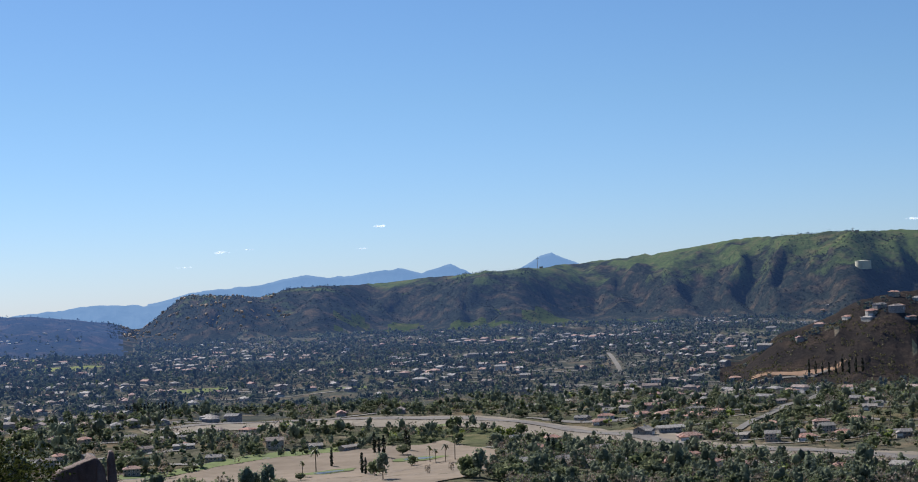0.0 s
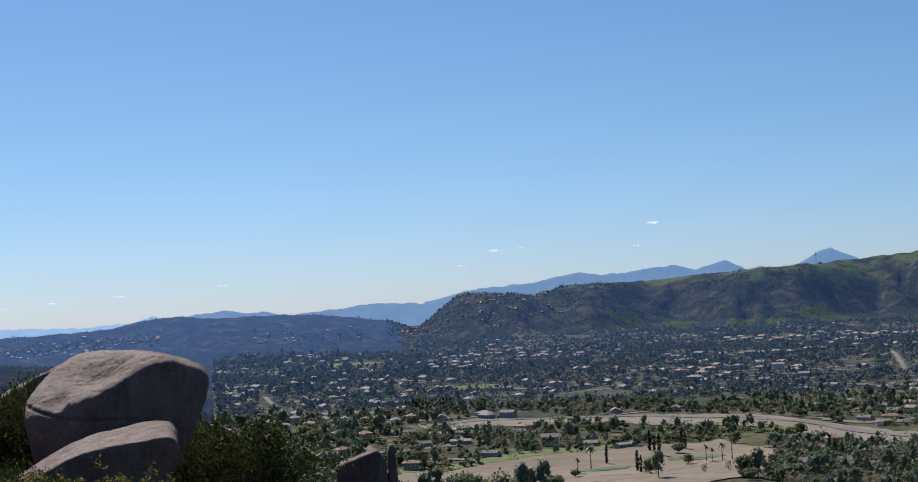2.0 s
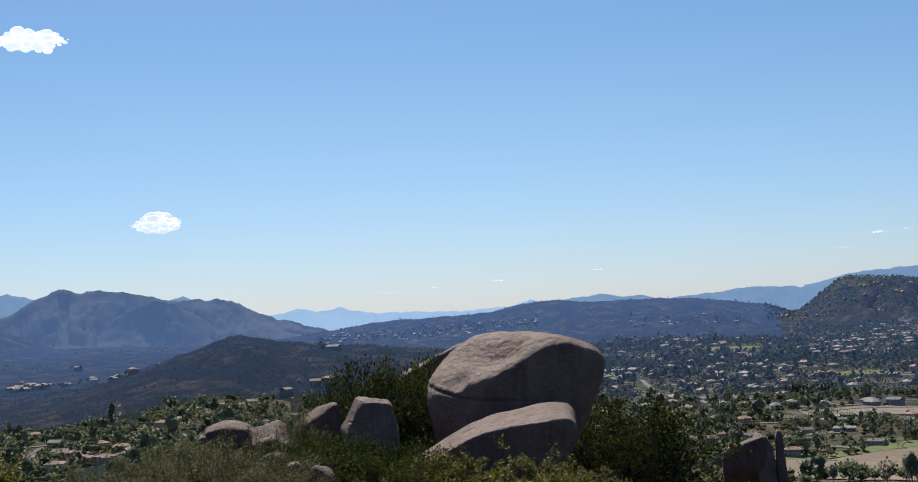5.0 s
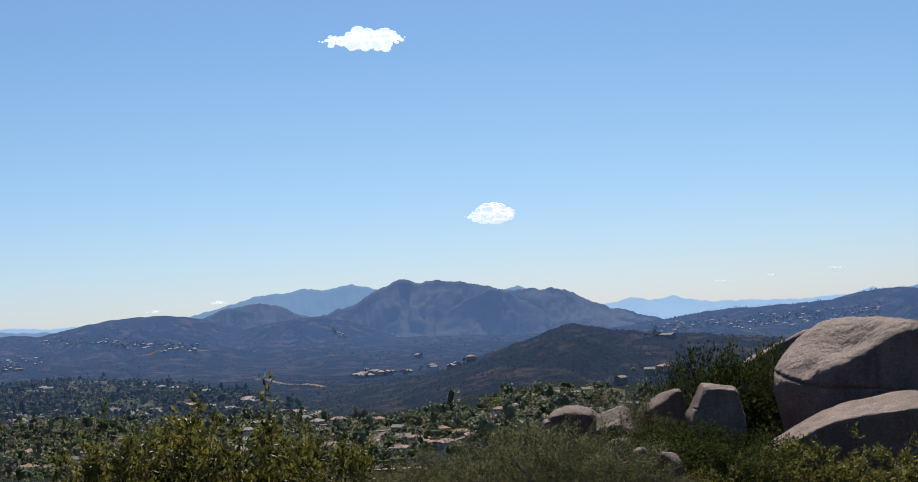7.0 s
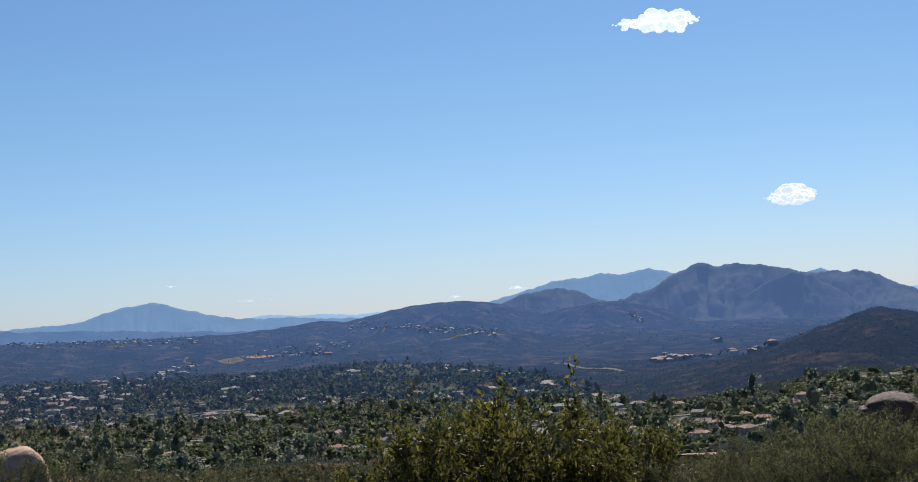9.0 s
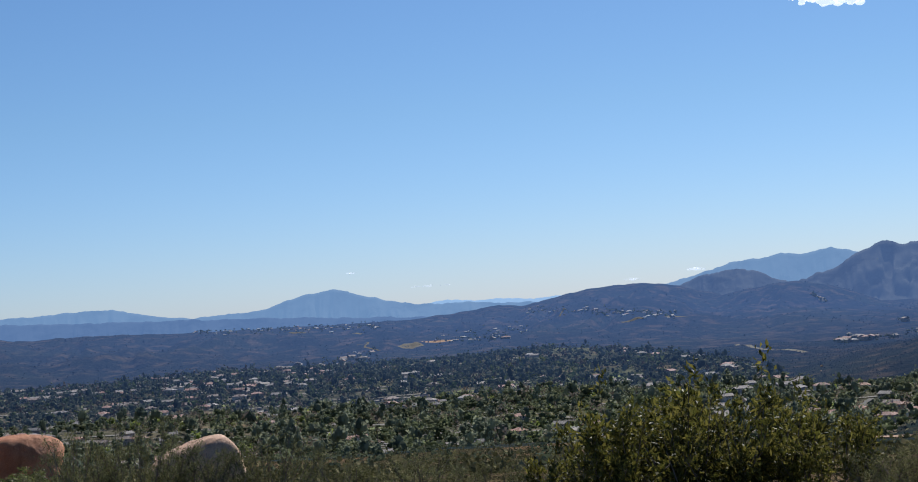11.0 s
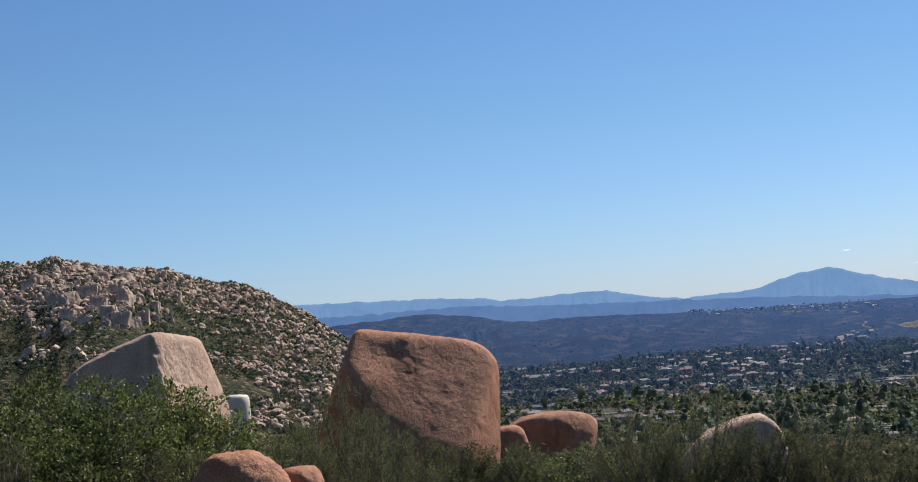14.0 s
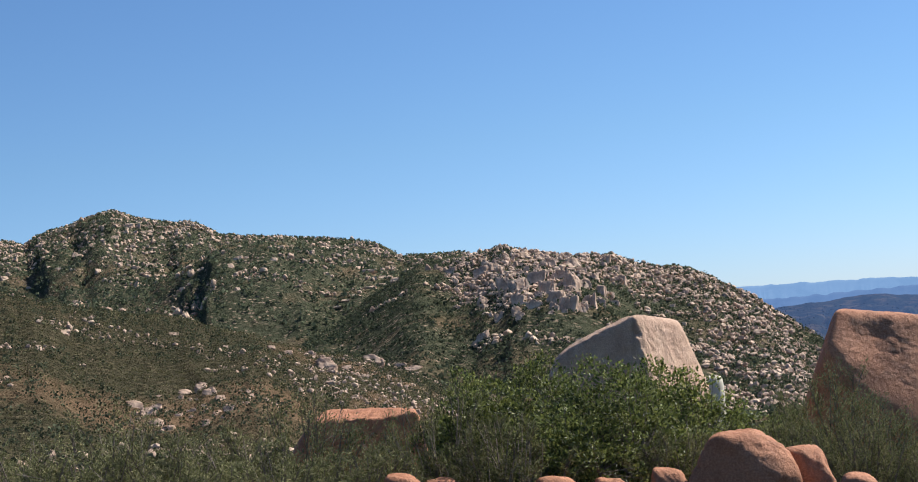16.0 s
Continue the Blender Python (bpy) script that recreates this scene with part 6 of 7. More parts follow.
SPAN = ((8, 11), (10, 7), (8, 7), (7, 7), (6, 5.5))
for x, y, k in zip(tx[:170], ty[:170], kinds[:170]):
    stand(TREES[k], used, x, y, rng.uniform(0.4, 0.75) if rng.uniform() < 0.75 else rng.uniform(0.75, 1.0), rng.uniform(0, 360))
# stock of crowns for the woods: dense near ones, plainer far ones
NEAR_CROWNS = [[crown(w, h, 0.4, 0 if k == 3 else 5, 46 if k == 3 else 38, 1.0, 1) for _ in range(9)] for k, (w, h) in enumerate(SPAN)]
FAR_CROWNS = [[crown(w, h, 0.3, 0 if k == 3 else 2, 13 if k == 3 else 9, 1.9, 1) for _ in range(9)] for k, (w, h) in enumerate(SPAN)]
sets = {(k, far): [] for k in range(5) for far in (False, True)}


def grow(k, x, y, z, s, near):
    """Adds one crown to the woods."""
    v, f = (NEAR_CROWNS if near else FAR_CROWNS)[k][int(rng.integers(0, 9))]
    tall = rng.uniform(0.8, 1.2)
    sets[k, not near].append((v @ spin_z(rng.uniform(0, 6.28)) * np.array([s, s, s * tall]) + np.array([x, y, z]), f))


# a dense grove of willow and oak along the creek
gx, gy, ga, gr = scatter(2600, 11.3, 28.5, 560, 900)
main_el = np.interp(ga, [a for a, e in MAIN], [e for a, e in MAIN])
gz = np.degrees(np.arctan2(ground_z(gx, gy), gr))
keep = (gz < main_el - 0.28) & clear_of(gx, gy, 2)
gx, gy, gr = gx[keep], gy[keep], gr[keep]
for x, y in zip(gx[:1100], gy[:1100]):
    grow(int(rng.choice([0, 0, 1, 2, 3, 3, 3])), x, y, float(ground_z(x, y)), rng.uniform(0.45, 0.85), True)
zt = ground_z(tx, ty)
for n in range(170, len(tx)):
    tall = 1.2 if tx[n] < -0.87 * ty[n] else 1.0
    s = tall * (rng.uniform(0.42, 0.80) if rng.uniform() < 0.8 else rng.uniform(0.85, 1.25))
    grow(kinds[n], tx[n], ty[n], zt[n], s, tr[n] < 1250)
for x, y, r in grove_xy:
    grow(int(rng.choice([0, 1, 1, 2])), x, y, float(ground_z(x, y)), rng.uniform(0.4, 0.8), False)
# far leaves: bluer tones and blue emission paint the haze over them
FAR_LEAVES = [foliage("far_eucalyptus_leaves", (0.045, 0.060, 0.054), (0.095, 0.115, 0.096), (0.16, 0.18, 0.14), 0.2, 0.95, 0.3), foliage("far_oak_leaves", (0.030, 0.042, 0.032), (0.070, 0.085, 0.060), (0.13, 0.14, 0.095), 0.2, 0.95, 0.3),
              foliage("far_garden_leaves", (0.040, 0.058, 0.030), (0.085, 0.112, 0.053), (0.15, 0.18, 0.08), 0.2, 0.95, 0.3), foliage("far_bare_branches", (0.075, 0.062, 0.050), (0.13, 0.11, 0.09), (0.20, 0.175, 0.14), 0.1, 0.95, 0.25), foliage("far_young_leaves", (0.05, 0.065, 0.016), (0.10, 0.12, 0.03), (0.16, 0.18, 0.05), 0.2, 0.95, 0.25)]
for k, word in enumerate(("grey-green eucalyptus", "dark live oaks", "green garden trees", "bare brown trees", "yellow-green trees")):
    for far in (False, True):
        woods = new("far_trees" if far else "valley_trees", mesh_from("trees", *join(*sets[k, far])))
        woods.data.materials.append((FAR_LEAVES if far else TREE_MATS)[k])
        tagged(woods, "many " + word + (" of the far valley, with painted blue haze" if far else " scattered over the valley floor"), "trees", kind="stuff")


# ---- rocks and brush on the hills ----
ROCK_SHAPES = []
for k in range(14):
    pl = [(*unit(rng.normal(size=(1, 3)))[0], rng.uniform(0.45, 1.0)) for _ in range(9)]
    d, f = ICO[2]
    v = d * np.minimum(hull(d, pl, 22), 1.25)[:, None]
    ROCK_SHAPES.append((v * (1 + 0.06 * noise3(v, 2.0, 2, k))[:, None], f))
d1, f1 = ICO[1]
PEBBLES = [(d1 * np.minimum(hull(d1, [(*unit(rng.normal(size=(1, 3)))[0], rng.uniform(0.5, 1.0)) for _ in range(8)], 14), 1.25)[:, None], f1) for k in range(10)]
HILL_ROCK = simple("hill_granite", (0.289, 0.196, 0.134), (0.638, 0.469, 0.34), 0.5, 0.85, 0.25, 6.0)

SLOPE_ROCK = simple("slope_granite", (0.21, 0.133, 0.0924), (0.644, 0.462, 0.329), 1.4, 0.85, 0.12, 6.0)


def rock_at(shape, x, y, size, stretch, sink=0.3):
    v, f = shape
    turn = spin_z(rng.uniform(0, 6.28))
    w = (v * np.array([1, rng.uniform(0.7, 1), stretch])) @ turn * size
    return w + np.array([x, y, float(ground_z(x, y)) + size * stretch * (0.62 - sink)]), f


def rock_field(name, label, n, az0, az1, r0, r1, smin, smax, dens, seed, shapes=PEBBLES, thresh=0.0):
    x, y, a, r = scatter(n, az0, az1, r0, r1)
    keep = dens(x, y, a, r) + 0.55 * fbm(x / 14, y / 14, 3, seed) + 0.35 * fbm(x / 70, y / 70, 2, seed + 3) > thresh
    x, y = x[keep], y[keep]
    size = smin * (smax / smin) ** (rng.uniform(0, 1, len(x)) ** 2.2)
    ob = new(name, mesh_from(name, *join(*[rock_at((shapes if s < smax * 0.75 else ROCK_SHAPES)[i % 10], px, py, s, rng.uniform(0.6, 1.1)) for i, (px, py, s) in enumerate(zip(x, y, size))])))
    ob.data.materials.append(HILL_ROCK)
    return tagged(ob, label, "rocks", kind="stuff")


def hill_density(x, y, a, r):
    el = np.degrees(np.arctan2(ground_z(x, y), r))
    upper = np.clip((el - 0.2) / 2.2, 0, 1)
    right = np.clip((114.5 - a) / 4, 0, 1)
    return -0.20 + 0.46 * upper + 0.5 * right - 0.6 * np.clip((a - 119.0) / 2, 0, 1)


rock_field("hill_rocks", "countless tan granite boulders strewn over the rocky hill", 30000, 105.5, 125, 262, 528, 0.16, 1.2, hill_density, 201)
rock_field("ridge_rocks", "tan granite rocks along the far mountain slopes", 15000, 117, 138, 620, 1160, 0.5, 2.0, lambda x, y, a, r: -0.30 + 0.5 * np.clip((ground_z(x, y) - 40) / 50, 0, 1), 211)
rock_field("slope_rocks", "tan granite rocks on the brushy near slope", 7500, 119, 138.4, 60, 250, 0.07, 0.45, lambda x, y, a, r: -0.36 + 0 * x, 221)
rock_field("hillside_rocks", "small pale rocks on the chaparral slope", 900, 64, 107, 60, 380, 0.2, 0.9, lambda x, y, a, r: -0.55 + 0 * x, 231)
rock_field("ridge_stones", "pale boulders on the rocky nose of the green ridge", 1500, 33, 42, 2850, 3360, 1.4, 4.5, lambda x, y, a, r: -0.75 + 0.8 * np.clip((a - 35) / 4, 0, 1), 251)
rock_field("spur_rocks", "scattered pale rocks on the dark spur", 700, 55, 73, 1120, 1500, 1.2, 4.0, lambda x, y, a, r: -0.7 + 0 * x, 241)

# the large outcrops, one by one: direction, elevation, size, height factor
OUTCROPS = [(118.15, 1.78, 2.6, 1.1), (117.55, 1.69, 3.0, 1.2), (116.97, 1.91, 2.8, 1.2), (116.35, 2.46, 3.0, 0.9), (115.52, 2.35, 3.4, 0.8), (116.21, 1.04, 3.0, 1.3), (115.88, 0.75, 2.6, 1.5), (115.05, 0.8, 2.8, 1.3), (119.03, 2.43, 2.6, 0.9), (120.11, 2.51, 2.0, 1.0), (118.44, 2.55, 2.4, 1.0),
            (117.24, 2.9, 2.2, 0.8), (114.33, 2.40, 3.4, 0.7), (113.79, 1.67, 2.4, 1.0), (119.19, 0.0, 1.8, 0.9), (117.69, 0.54, 1.4, 0.9), (119.0, 1.29, 1.7, 0.9), (117.72, 1.15, 2.4, 1.1), (117.14, 1.0, 2.8, 0.8), (116.6, 1.45, 2.9, 1.3), (115.7, 1.55, 2.8, 1.3), (115.15, 1.6, 2.4, 1.2), (114.6, 1.25, 2.2, 1.3), (116.0, 1.95, 2.8, 1.0)]
OUTCROPS = [(a, e, size * 1.25, tall * 1.25) for a, e, size, tall in OUTCROPS]
for k in range(110):
    OUTCROPS.append((rng.normal(116.3, 1.5), rng.uniform(0.6, 2.9), rng.uniform(1.0, 2.3), rng.uniform(0.7, 1.4)))
for k in range(24):
    OUTCROPS.append((rng.uniform(107.8, 113.5), rng.uniform(-0.8, 1.9), rng.uniform(0.9, 1.7), rng.uniform(0.6, 1.0)))
PEAK_ROCKS = [(132.4, 5.5, 6, 0.6), (132.0, 5.3, 6, 0.5), (131.3, 5.0, 6, 0.4), (130.6, 4.9, 5, 0.4), (130.0, 5.0, 4, 0.5), (128.8, 4.5, 4, 0.5), (131.9, 4.5, 5, 0.3), (122.8, 3.72, 4, 0.7), (122.45, 3.5, 4, 0.7), (123.3, 3.9, 3, 0.6), (135.9, 4.7, 5, 0.5), (133.9, 4.3, 5, 0.4),
              (126.4, 4.05, 3, 0.5), (125.6, 3.8, 4, 0.4), (124.8, 3.45, 4, 0.4), (124.1, 3.2, 4, 0.35), (123.6, 3.0, 4, 0.35), (123.2, 2.85, 5, 0.3), (122.6, 2.55, 5, 0.3), (122.2, 2.45, 4, 0.3), (122.7, 2.3, 4, 0.22), (123.2, 2.25, 4, 0.22), (123.8, 2.0, 3.4, 0.22), (124.2, 1.85, 3.2, 0.22), (124.5, 1.6, 3, 0.25)]
for k in range(34):
    PEAK_ROCKS.append((rng.uniform(124, 137), rng.uniform(2.6, 5.2), rng.uniform(1.6, 3.4), rng.uniform(0.4, 0.9)))
NEAR_ROCKS = [(123.5, -0.52, 2.6, 0.55), (123.05, -0.62, 2.6, 0.5), (122.35, -0.8, 2.5, 0.5), (121.95, -0.97, 2.5, 0.45), (125.35, -0.6, 2.0, 0.75), (125.1, -0.8, 1.2, 0.7), (125.8, -0.05, 1.0, 0.7), (125.5, 0.05, 0.9, 0.7), (124.5, 0.15, 0.8, 0.7), (124.6, -0.7, 0.9, 0.6), (124.2, -0.95, 0.8, 0.6),
              (132.6, -1.35, 1.0, 0.7), (132.2, -1.7, 1.1, 0.7), (131.8, -1.5, 0.8, 0.7), (131.9, -2.1, 0.9, 0.7), (130.1, -1.0, 0.9, 0.8), (129.8, -1.15, 0.8, 0.8), (129.5, -1.4, 0.8, 0.7), (130.7, -1.05, 0.8, 0.7), (131.5, -2.3, 0.7, 0.7), (129.2, -1.8, 0.7, 0.7), (130.8, 1.15, 0.8, 0.6), (128.4, 1.05, 0.8, 0.6), (134.8, 1.5, 1.0, 0.5), (129.0, 0.5, 0.7, 0.6), (127.3, 0.3, 0.8, 0.6), (126.7, 0.1, 1.0, 0.6)]
for k in range(26):
    NEAR_ROCKS.append((rng.normal(130.6, 1.3), rng.normal(-1.5, 0.4), rng.uniform(0.22, 0.5), rng.uniform(0.6, 1.0)))
for k in range(22):
    NEAR_ROCKS.append((rng.normal(124.6, 0.8), rng.normal(-0.6, 0.4), rng.uniform(0.22, 0.5), rng.uniform(0.6, 1.0)))
for group, label, mat in ((OUTCROPS, "pale granite outcrop on the rocky hill", HILL_ROCK), (PEAK_ROCKS, "pale granite crag on the mountain", HILL_ROCK), (NEAR_ROCKS, "weathered granite rock on the brushy slope", SLOPE_ROCK)):
    for k, (az, el, size, tall) in enumerate(group):
        x, y, z, r = sight(az, el)
        d, f = ICO[5 if r < 560 and size > 2.3 else 4 if r < 560 and size > 1.1 else 3]
        pl = [(*unit(rng.normal(size=(1, 3)))[0], rng.uniform(0.58, 0.98)) for _ in range(13)]
        pl += [(sx, rng.uniform(-0.15, 0.15), rng.uniform(-0.15, 0.15), rng.uniform(0.45, 0.85)) for sx in (-1, 1)] + [(0.1, -1, 0.2, rng.uniform(0.4, 0.6)), (0, 0, 1, rng.uniform(0.7, 1.0)), (0, 1, 0, 0.8), (0, 0, -1, 1)]
        v = d * np.minimum(hull(d, pl, 44), 1.3)[:, None]
        v = v * (1 + 0.17 * noise3(v + k, 1.6, 4, k) - 0.20 * np.exp(-(noise3(v * np.array([1.9, 1.9, 0.6]) + k * 3, 1.0, 2, k + 9) / 0.08) ** 2))[:, None] * np.array([size, size * 0.8, size * tall])
        me = mesh_from("rock_outcrop", v, f)
        me.materials.append(mat)
        ob = new("rock_outcrop", me)
        ob.matrix_world = pose(x, y, z - size * tall * (0.0 if r < 260 else 0.16), -22, 0, az + rng.uniform(-25, 25))
        tagged(ob, label, "rock", "rock outcrops on the hills")


# brush: low clumps of leaves
HILL_BRUSH = foliage("hill_brush", (0.040, 0.052, 0.033), (0.090, 0.106, 0.064), (0.16, 0.178, 0.108), 0.25, 0.8)
# these three have haze painted in by emission, the spur by bluish tint too
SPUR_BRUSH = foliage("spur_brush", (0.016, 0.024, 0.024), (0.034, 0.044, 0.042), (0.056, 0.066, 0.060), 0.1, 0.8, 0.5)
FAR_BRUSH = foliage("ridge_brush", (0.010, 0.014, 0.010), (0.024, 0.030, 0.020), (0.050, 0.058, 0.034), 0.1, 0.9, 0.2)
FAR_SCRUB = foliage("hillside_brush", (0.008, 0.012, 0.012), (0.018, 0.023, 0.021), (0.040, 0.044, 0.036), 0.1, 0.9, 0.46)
OLIVE_BRUSH = foliage("olive_brush", (0.0585, 0.0598, 0.0286), (0.117, 0.114, 0.0559), (0.208, 0.189, 0.104), 0.15, 0.8)


def brush(label, n, az0, az1, r0, r1, wmin, wmax, quads, mat, seed, thresh=-0.3, limit=None, leaf=0.36):
    x, y, a, r = scatter(n, az0, az1, r0, r1)
    keep = fbm(x / 17, y / 17, 3, seed) > thresh
    if limit is not None:
        keep &= limit(x, y, a, r)
    x, y = x[keep], y[keep]
    z = ground_z(x, y)
    w = rng.uniform(wmin, wmax, len(x))
    pcs = []
    for px, py, pz, pw in zip(x, y, z, w):
        v, f = clumps(quads, pw, pw * rng.uniform(0.55, 0.85), -0.15 * pw, pw * leaf)
        pcs.append((v + np.array([px, py, pz]), f))
    ob = new("brush", mesh_from("brush", *join(*pcs)))
    ob.data.materials.append(mat)
    tagged(ob, label, "brush", kind="stuff")


brush("dark green chaparral between the boulders of the hill", 13000, 105, 126, 250, 530, 0.6, 1.7, 6, HILL_BRUSH, 301, -0.6, leaf=0.42)
brush("dark chaparral on the mountain slopes", 15000, 116, 138, 560, 1170, 1.2, 3.2, 5, HILL_BRUSH, 302, -0.6, leaf=0.45)
brush("olive and brown brush on the near slope", 12000, 118, 138.4, 60, 250, 0.2, 0.65, 7, OLIVE_BRUSH, 303, -0.45, leaf=0.24)
brush("dark green bushes on the near slope", 5000, 118, 138.4, 60, 250, 0.35, 1.0, 11, HILL_BRUSH, 304, -0.2, leaf=0.22)
brush("grey-green chaparral on the slope below", 5000, 62, 110, 48, 400, 0.5, 1.5, 9, OLIVE_BRUSH, 305, -0.5, leaf=0.28)
brush("dark bushes on the slope below", 2500, 62, 110, 60, 420, 0.8, 2.2, 14, HILL_BRUSH, 306, -0.1)
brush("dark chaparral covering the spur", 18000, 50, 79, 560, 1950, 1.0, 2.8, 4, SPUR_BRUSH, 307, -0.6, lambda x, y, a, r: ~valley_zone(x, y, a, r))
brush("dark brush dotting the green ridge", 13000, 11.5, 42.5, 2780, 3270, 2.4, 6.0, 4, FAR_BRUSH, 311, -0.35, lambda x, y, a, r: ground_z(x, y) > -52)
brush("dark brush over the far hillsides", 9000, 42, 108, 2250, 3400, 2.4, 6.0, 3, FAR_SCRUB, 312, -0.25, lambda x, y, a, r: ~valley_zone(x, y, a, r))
brush("brush on the brown hill", 2200, 11.5, 19.5, 1230, 1520, 1.5, 3.6, 8, OLIVE_BRUSH, 308, -0.2)
brush("low grey-green scrub below the boulders", 900, 57, 112, 27, 62, 0.45, 1.1, 44, OLIVE_BRUSH, 309, -0.6, leaf=0.13)
brush("low grey-green scrub beside the tan boulder", 420, 108, 138.4, 26, 62, 0.45, 1.2, 56, OLIVE_BRUSH, 310, -0.5, leaf=0.13)


# ---- tanks, masts, clouds ----
def lathe(profile, n=48):
    """A surface of revolution from (radius, height) pairs."""
    a = np.linspace(0, 2 * np.pi, n, endpoint=False)
    p = np.array(profile, float)
    v = np.stack([p[:, 0, None] * np.cos(a), p[:, 0, None] * np.sin(a), np.repeat(p[:, 1, None], n, 1)], -1).reshape(-1, 3)
    return v, grid_faces(len(p), n, True)


CREAM = simple("cream_tank_paint", (0.50, 0.46, 0.35), (0.60, 0.56, 0.44), 0.5, 0.6)
STEEL = simple("grey_steel", (0.28, 0.28, 0.28), (0.42, 0.42, 0.42), 1.0, 0.5)

tank = new("water_tank")
part("shell", smooth(mesh_from("shell", *lathe([(13, -4), (13, 9.5), (12.9, 9.7)], 64))), CREAM, tank)
part("roof", smooth(mesh_from("roof", *lathe([(13.2, 9.6), (13.2, 9.9), (8, 10.6), (0.01, 11.2)], 64))), CREAM, tank)
x, y, z, r = sight(14.27, 0.42)
tank.matrix_basis = pose(x, y, z, 0, 0, 14) @ Matrix.Scale(1.15, 4)
tagged(tank, "large round cream steel water tank on the ridge", "water tank")

drum = new("plastic_tank")
part("shell", smooth(mesh_from("shell", *lathe([(0.49, -0.4), (0.5, 0.0), (0.5, 0.72), (0.49, 0.9), (0.47, 1.06), (0.42, 1.12)], 48))), CREAM, drum)
part("lid", smooth(mesh_from("lid", *lathe([(0.45, 1.09), (0.41, 1.14), (0.2, 1.17), (0.01, 1.175)], 48))), CREAM, drum)
x, y = polar(112.56, 42)
drum.matrix_basis = pose(x, y, -2.43, 0, 0, 112) @ Matrix.Scale(0.8, 4)
tagged(drum, "small round cream plastic tank beside the boulder", "tank")
pad = mesh_from("tank_stand", *lathe([(0.48, -1.6), (0.48, 0.0), (0.0, 0.0)], 24))
pad.materials.append(simple("stand_concrete", (0.33, 0.31, 0.28), (0.46, 0.44, 0.40), 3.0, 0.9))
stand_ob = new("tank_stand", pad)
stand_ob.matrix_basis = pose(x, y, -2.73, 0, 0, 0)
tagged(stand_ob, "round concrete stand under the plastic tank", "tank stand")


def mast(label, az, el, height):
    x, y, z, r = sight(az, el)
    root = new("radio_mast")
    part("pole", mesh_from("pole", *tubes(np.array([[0, 0, -2.0]]), np.array([[0, 0, height]]), 0.9, 0.5)), STEEL, root)
    part("crossarm", mesh_from("crossarm", *box_arrays(-3, 3, -0.4, 0.4, height * 0.8, height * 0.86)), STEEL, root)
    part("cabin", mesh_from("cabin", *box_arrays(4, 12, -3, 3, -2, 4)), WALLS, root)
    root.matrix_basis = pose(x, y, z, 0, 0, az)
    tagged(root, label, "mast")


mast("small hut and mast on the ridge crest", 14.57, 1.72, 9)
mast("thin lattice mast standing on the green ridge", 26.3, 0.93, 26)


# clouds: heaps of small white puffs far off, their brightness added as emission
def cloud_material(name, thin, glow=0.55):
    m, nt, b = material(name, 1.0)
    b.inputs["Base Color"].default_value = (0.6, 0.6, 0.62, 1)
    b.inputs["Specular IOR Level"].default_value = 0.0
    b.inputs["Emission Color"].default_value, b.inputs["Emission Strength"].default_value = (0.86, 0.92, 1.0, 1), glow
    wisp = nt.nodes.new("ShaderNodeBsdfTransparent")
    mix = nt.nodes.new("ShaderNodeMixShader")
    mix.inputs["Fac"].default_value = thin
    nt.links.new(b.outputs["BSDF"], mix.inputs[1])
    nt.links.new(wisp.outputs["BSDF"], mix.inputs[2])
    nt.links.new(mix.outputs["Shader"], nt.nodes["Material Output"].inputs["Surface"])
    return m


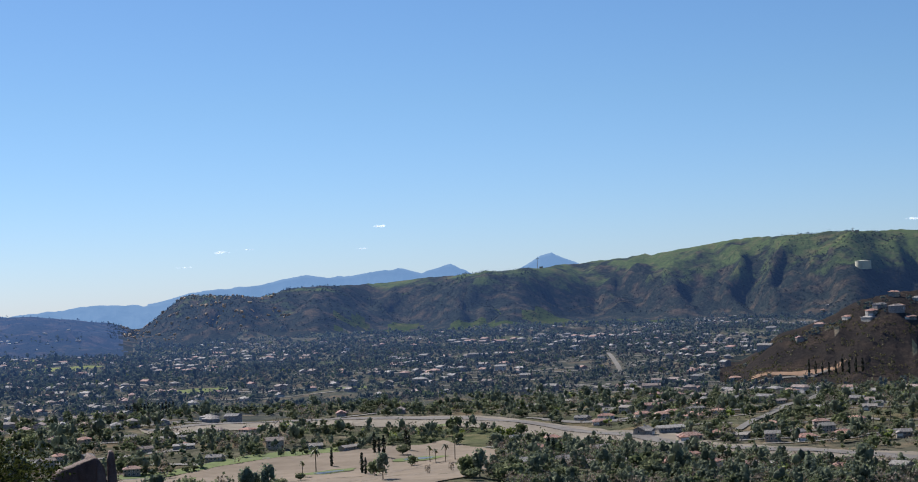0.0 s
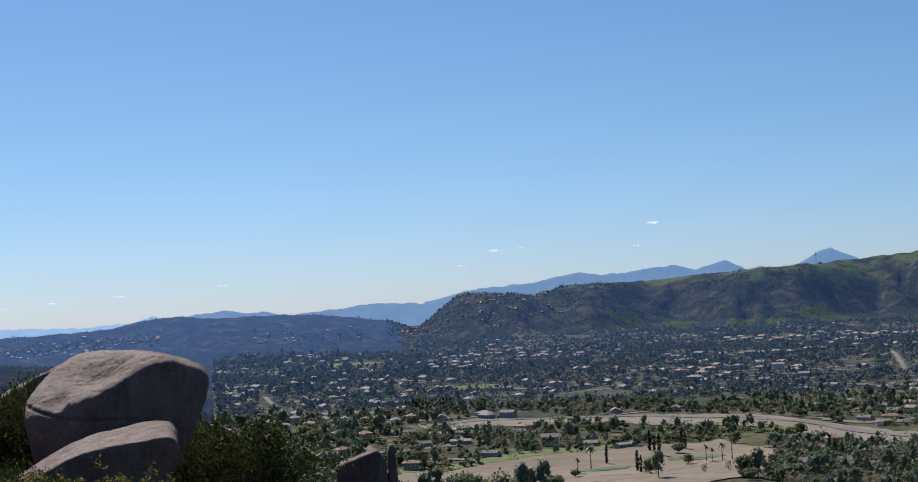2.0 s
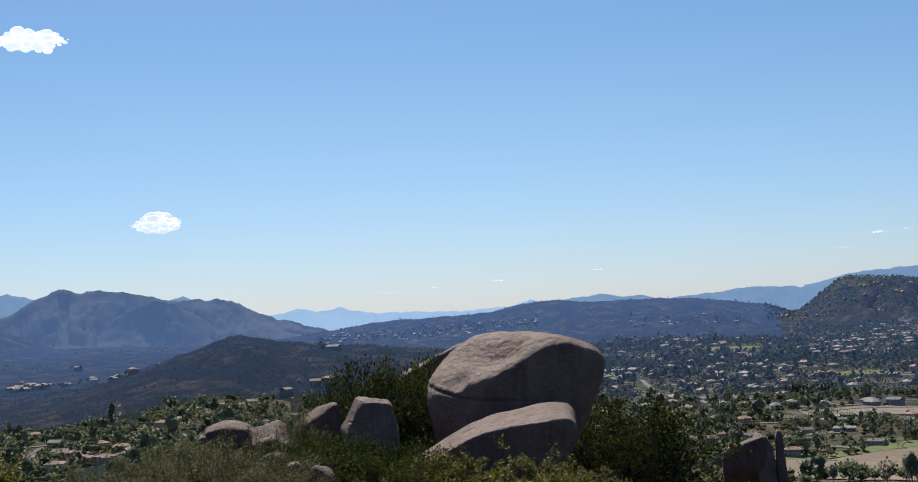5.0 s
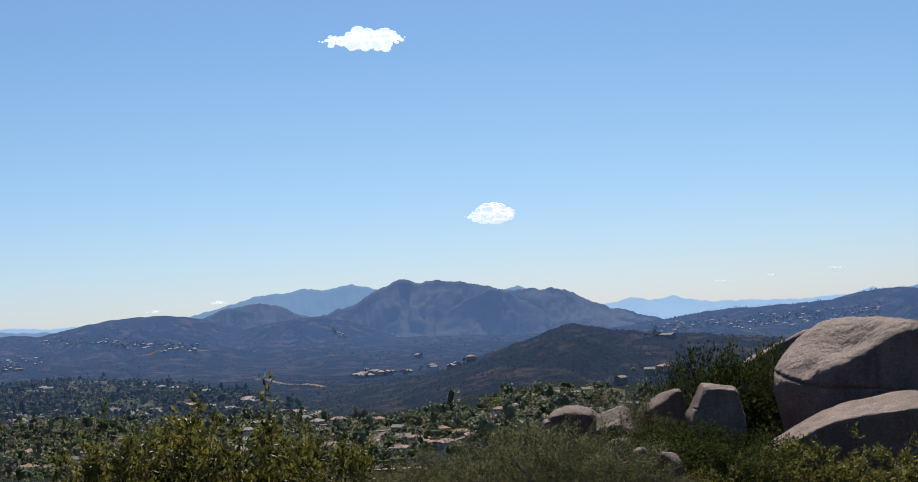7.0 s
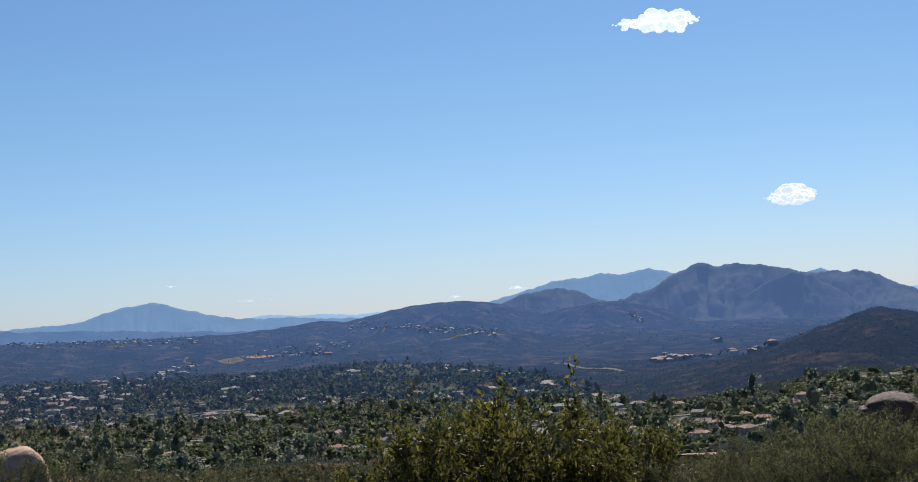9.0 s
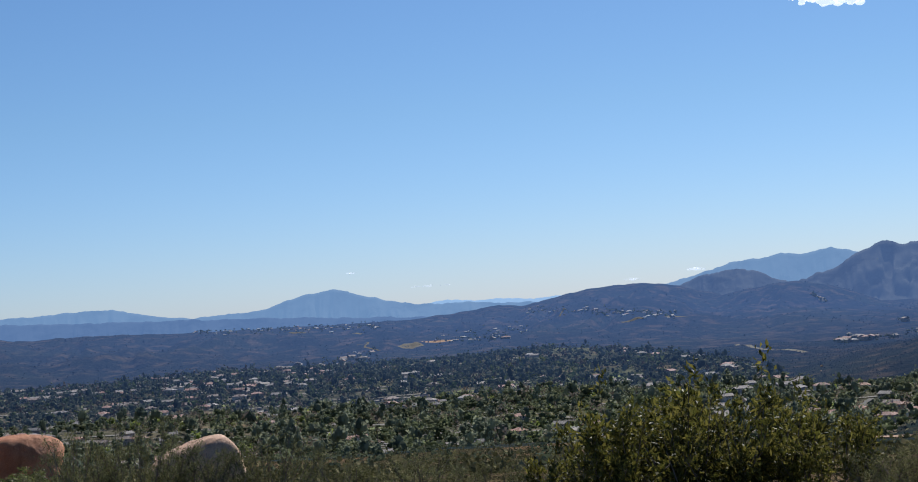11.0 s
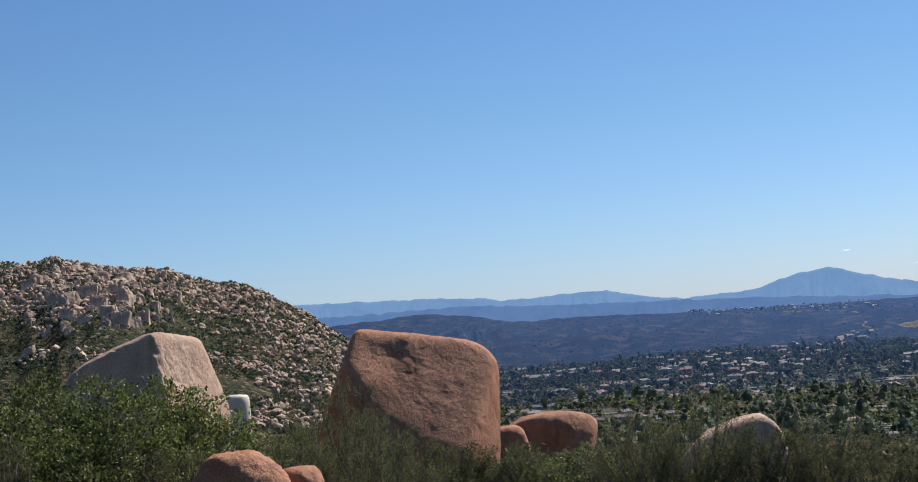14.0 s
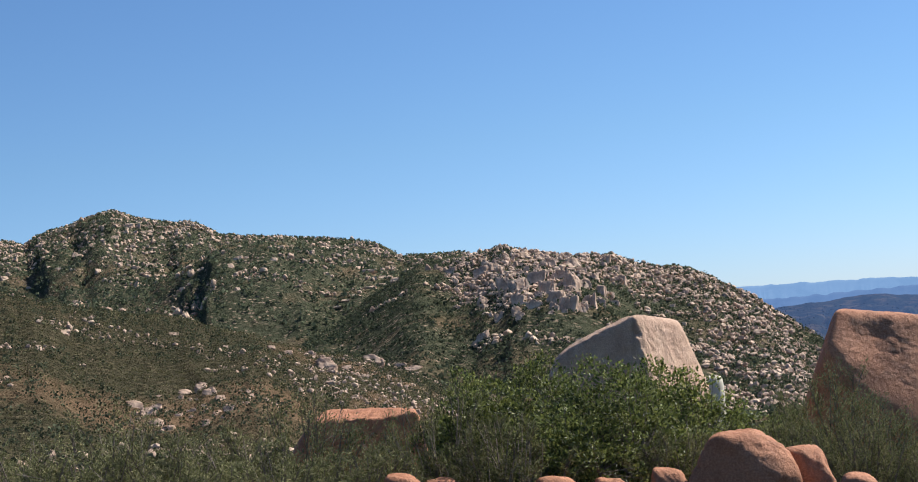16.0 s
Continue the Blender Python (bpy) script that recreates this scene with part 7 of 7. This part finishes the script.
# the grey cloud emits less, which paints its shaded side
CLOUD, GREY_CLOUD = cloud_material("cloud_white", 0.0, 0.65), cloud_material("cloud_dim_glow", 0.0, 0.56)
WISP = cloud_material("cloud_wisp", 0.80, 0.5)


def cloud(label, az, el, width, height, n, puff, mat, r=4400, flat=0.75):
    """A small cumulus: soft puffs heaped on a level base, ragged at the edge."""
    x, y = polar(az, r)
    pcs = []
    d, f = ICO[3]
    for k in range(n):
        u = rng.normal(0, 0.40)
        top = max(1 - u * u * 0.9, 0.05)
        v = rng.uniform(-0.3, 0.55) * top + 0.1
        s = puff * rng.uniform(0.45, 1.0) * (0.45 + 0.65 * top)
        c = np.array([u * width / 2, rng.normal(0, 0.2) * width / 2, v * height])
        sh = d * (1 + 0.16 * noise3(d + k * 1.7, 1.5, 3, k))[:, None] * np.array([1.25, 1.2, flat]) * s
        pcs.append((sh + c, f))
    me = smooth(mesh_from("cloud", *join(*pcs)))
    me.materials.append(mat)
    ob = new("cloud", me)
    ob.matrix_world = pose(x, y, r * math.tan(radians(el)), 0, 0, az)
    ob.visible_shadow = False
    tagged(ob, label, "cloud", "clouds in the sky", "structure")


cloud("bright white cumulus cloud with ragged edges", 69.62, 10.25, 240, 52, 150, 15, CLOUD)
cloud("thin shreds round a bright cumulus cloud", 69.72, 10.25, 270, 52, 90, 6, CLOUD)
cloud("small white cumulus cloud with a grey middle", 65.08, 3.45, 136, 56, 120, 14, GREY_CLOUD)
cloud("thin shreds round a small cumulus cloud", 65.2, 3.45, 160, 56, 60, 5, GREY_CLOUD)
for az, el, w, h in [(32.2, 2.77, 34, 12), (38.3, 2.01, 60, 12), (32.9, 1.95, 40, 6), (39.6, 1.49, 50, 6), (37.2, 2.08, 50, 5), (12.4, 2.1, 40, 10), (52.5, 0.9, 56, 7), (48.6, 1.14, 44, 7), (56.6, 0.62, 60, 6), (54.8, 0.75, 30, 6), (88.6, 1.45, 34, 7), (85.8, 0.78, 120, 8), (75.6, 0.72, 60, 12), (78, 0.5, 60, 10)]:
    cloud("thin white wisp of cloud near the horizon", az, el, w * 1.2, h * 0.5, 14, h * 0.5, WISP, flat=0.5)
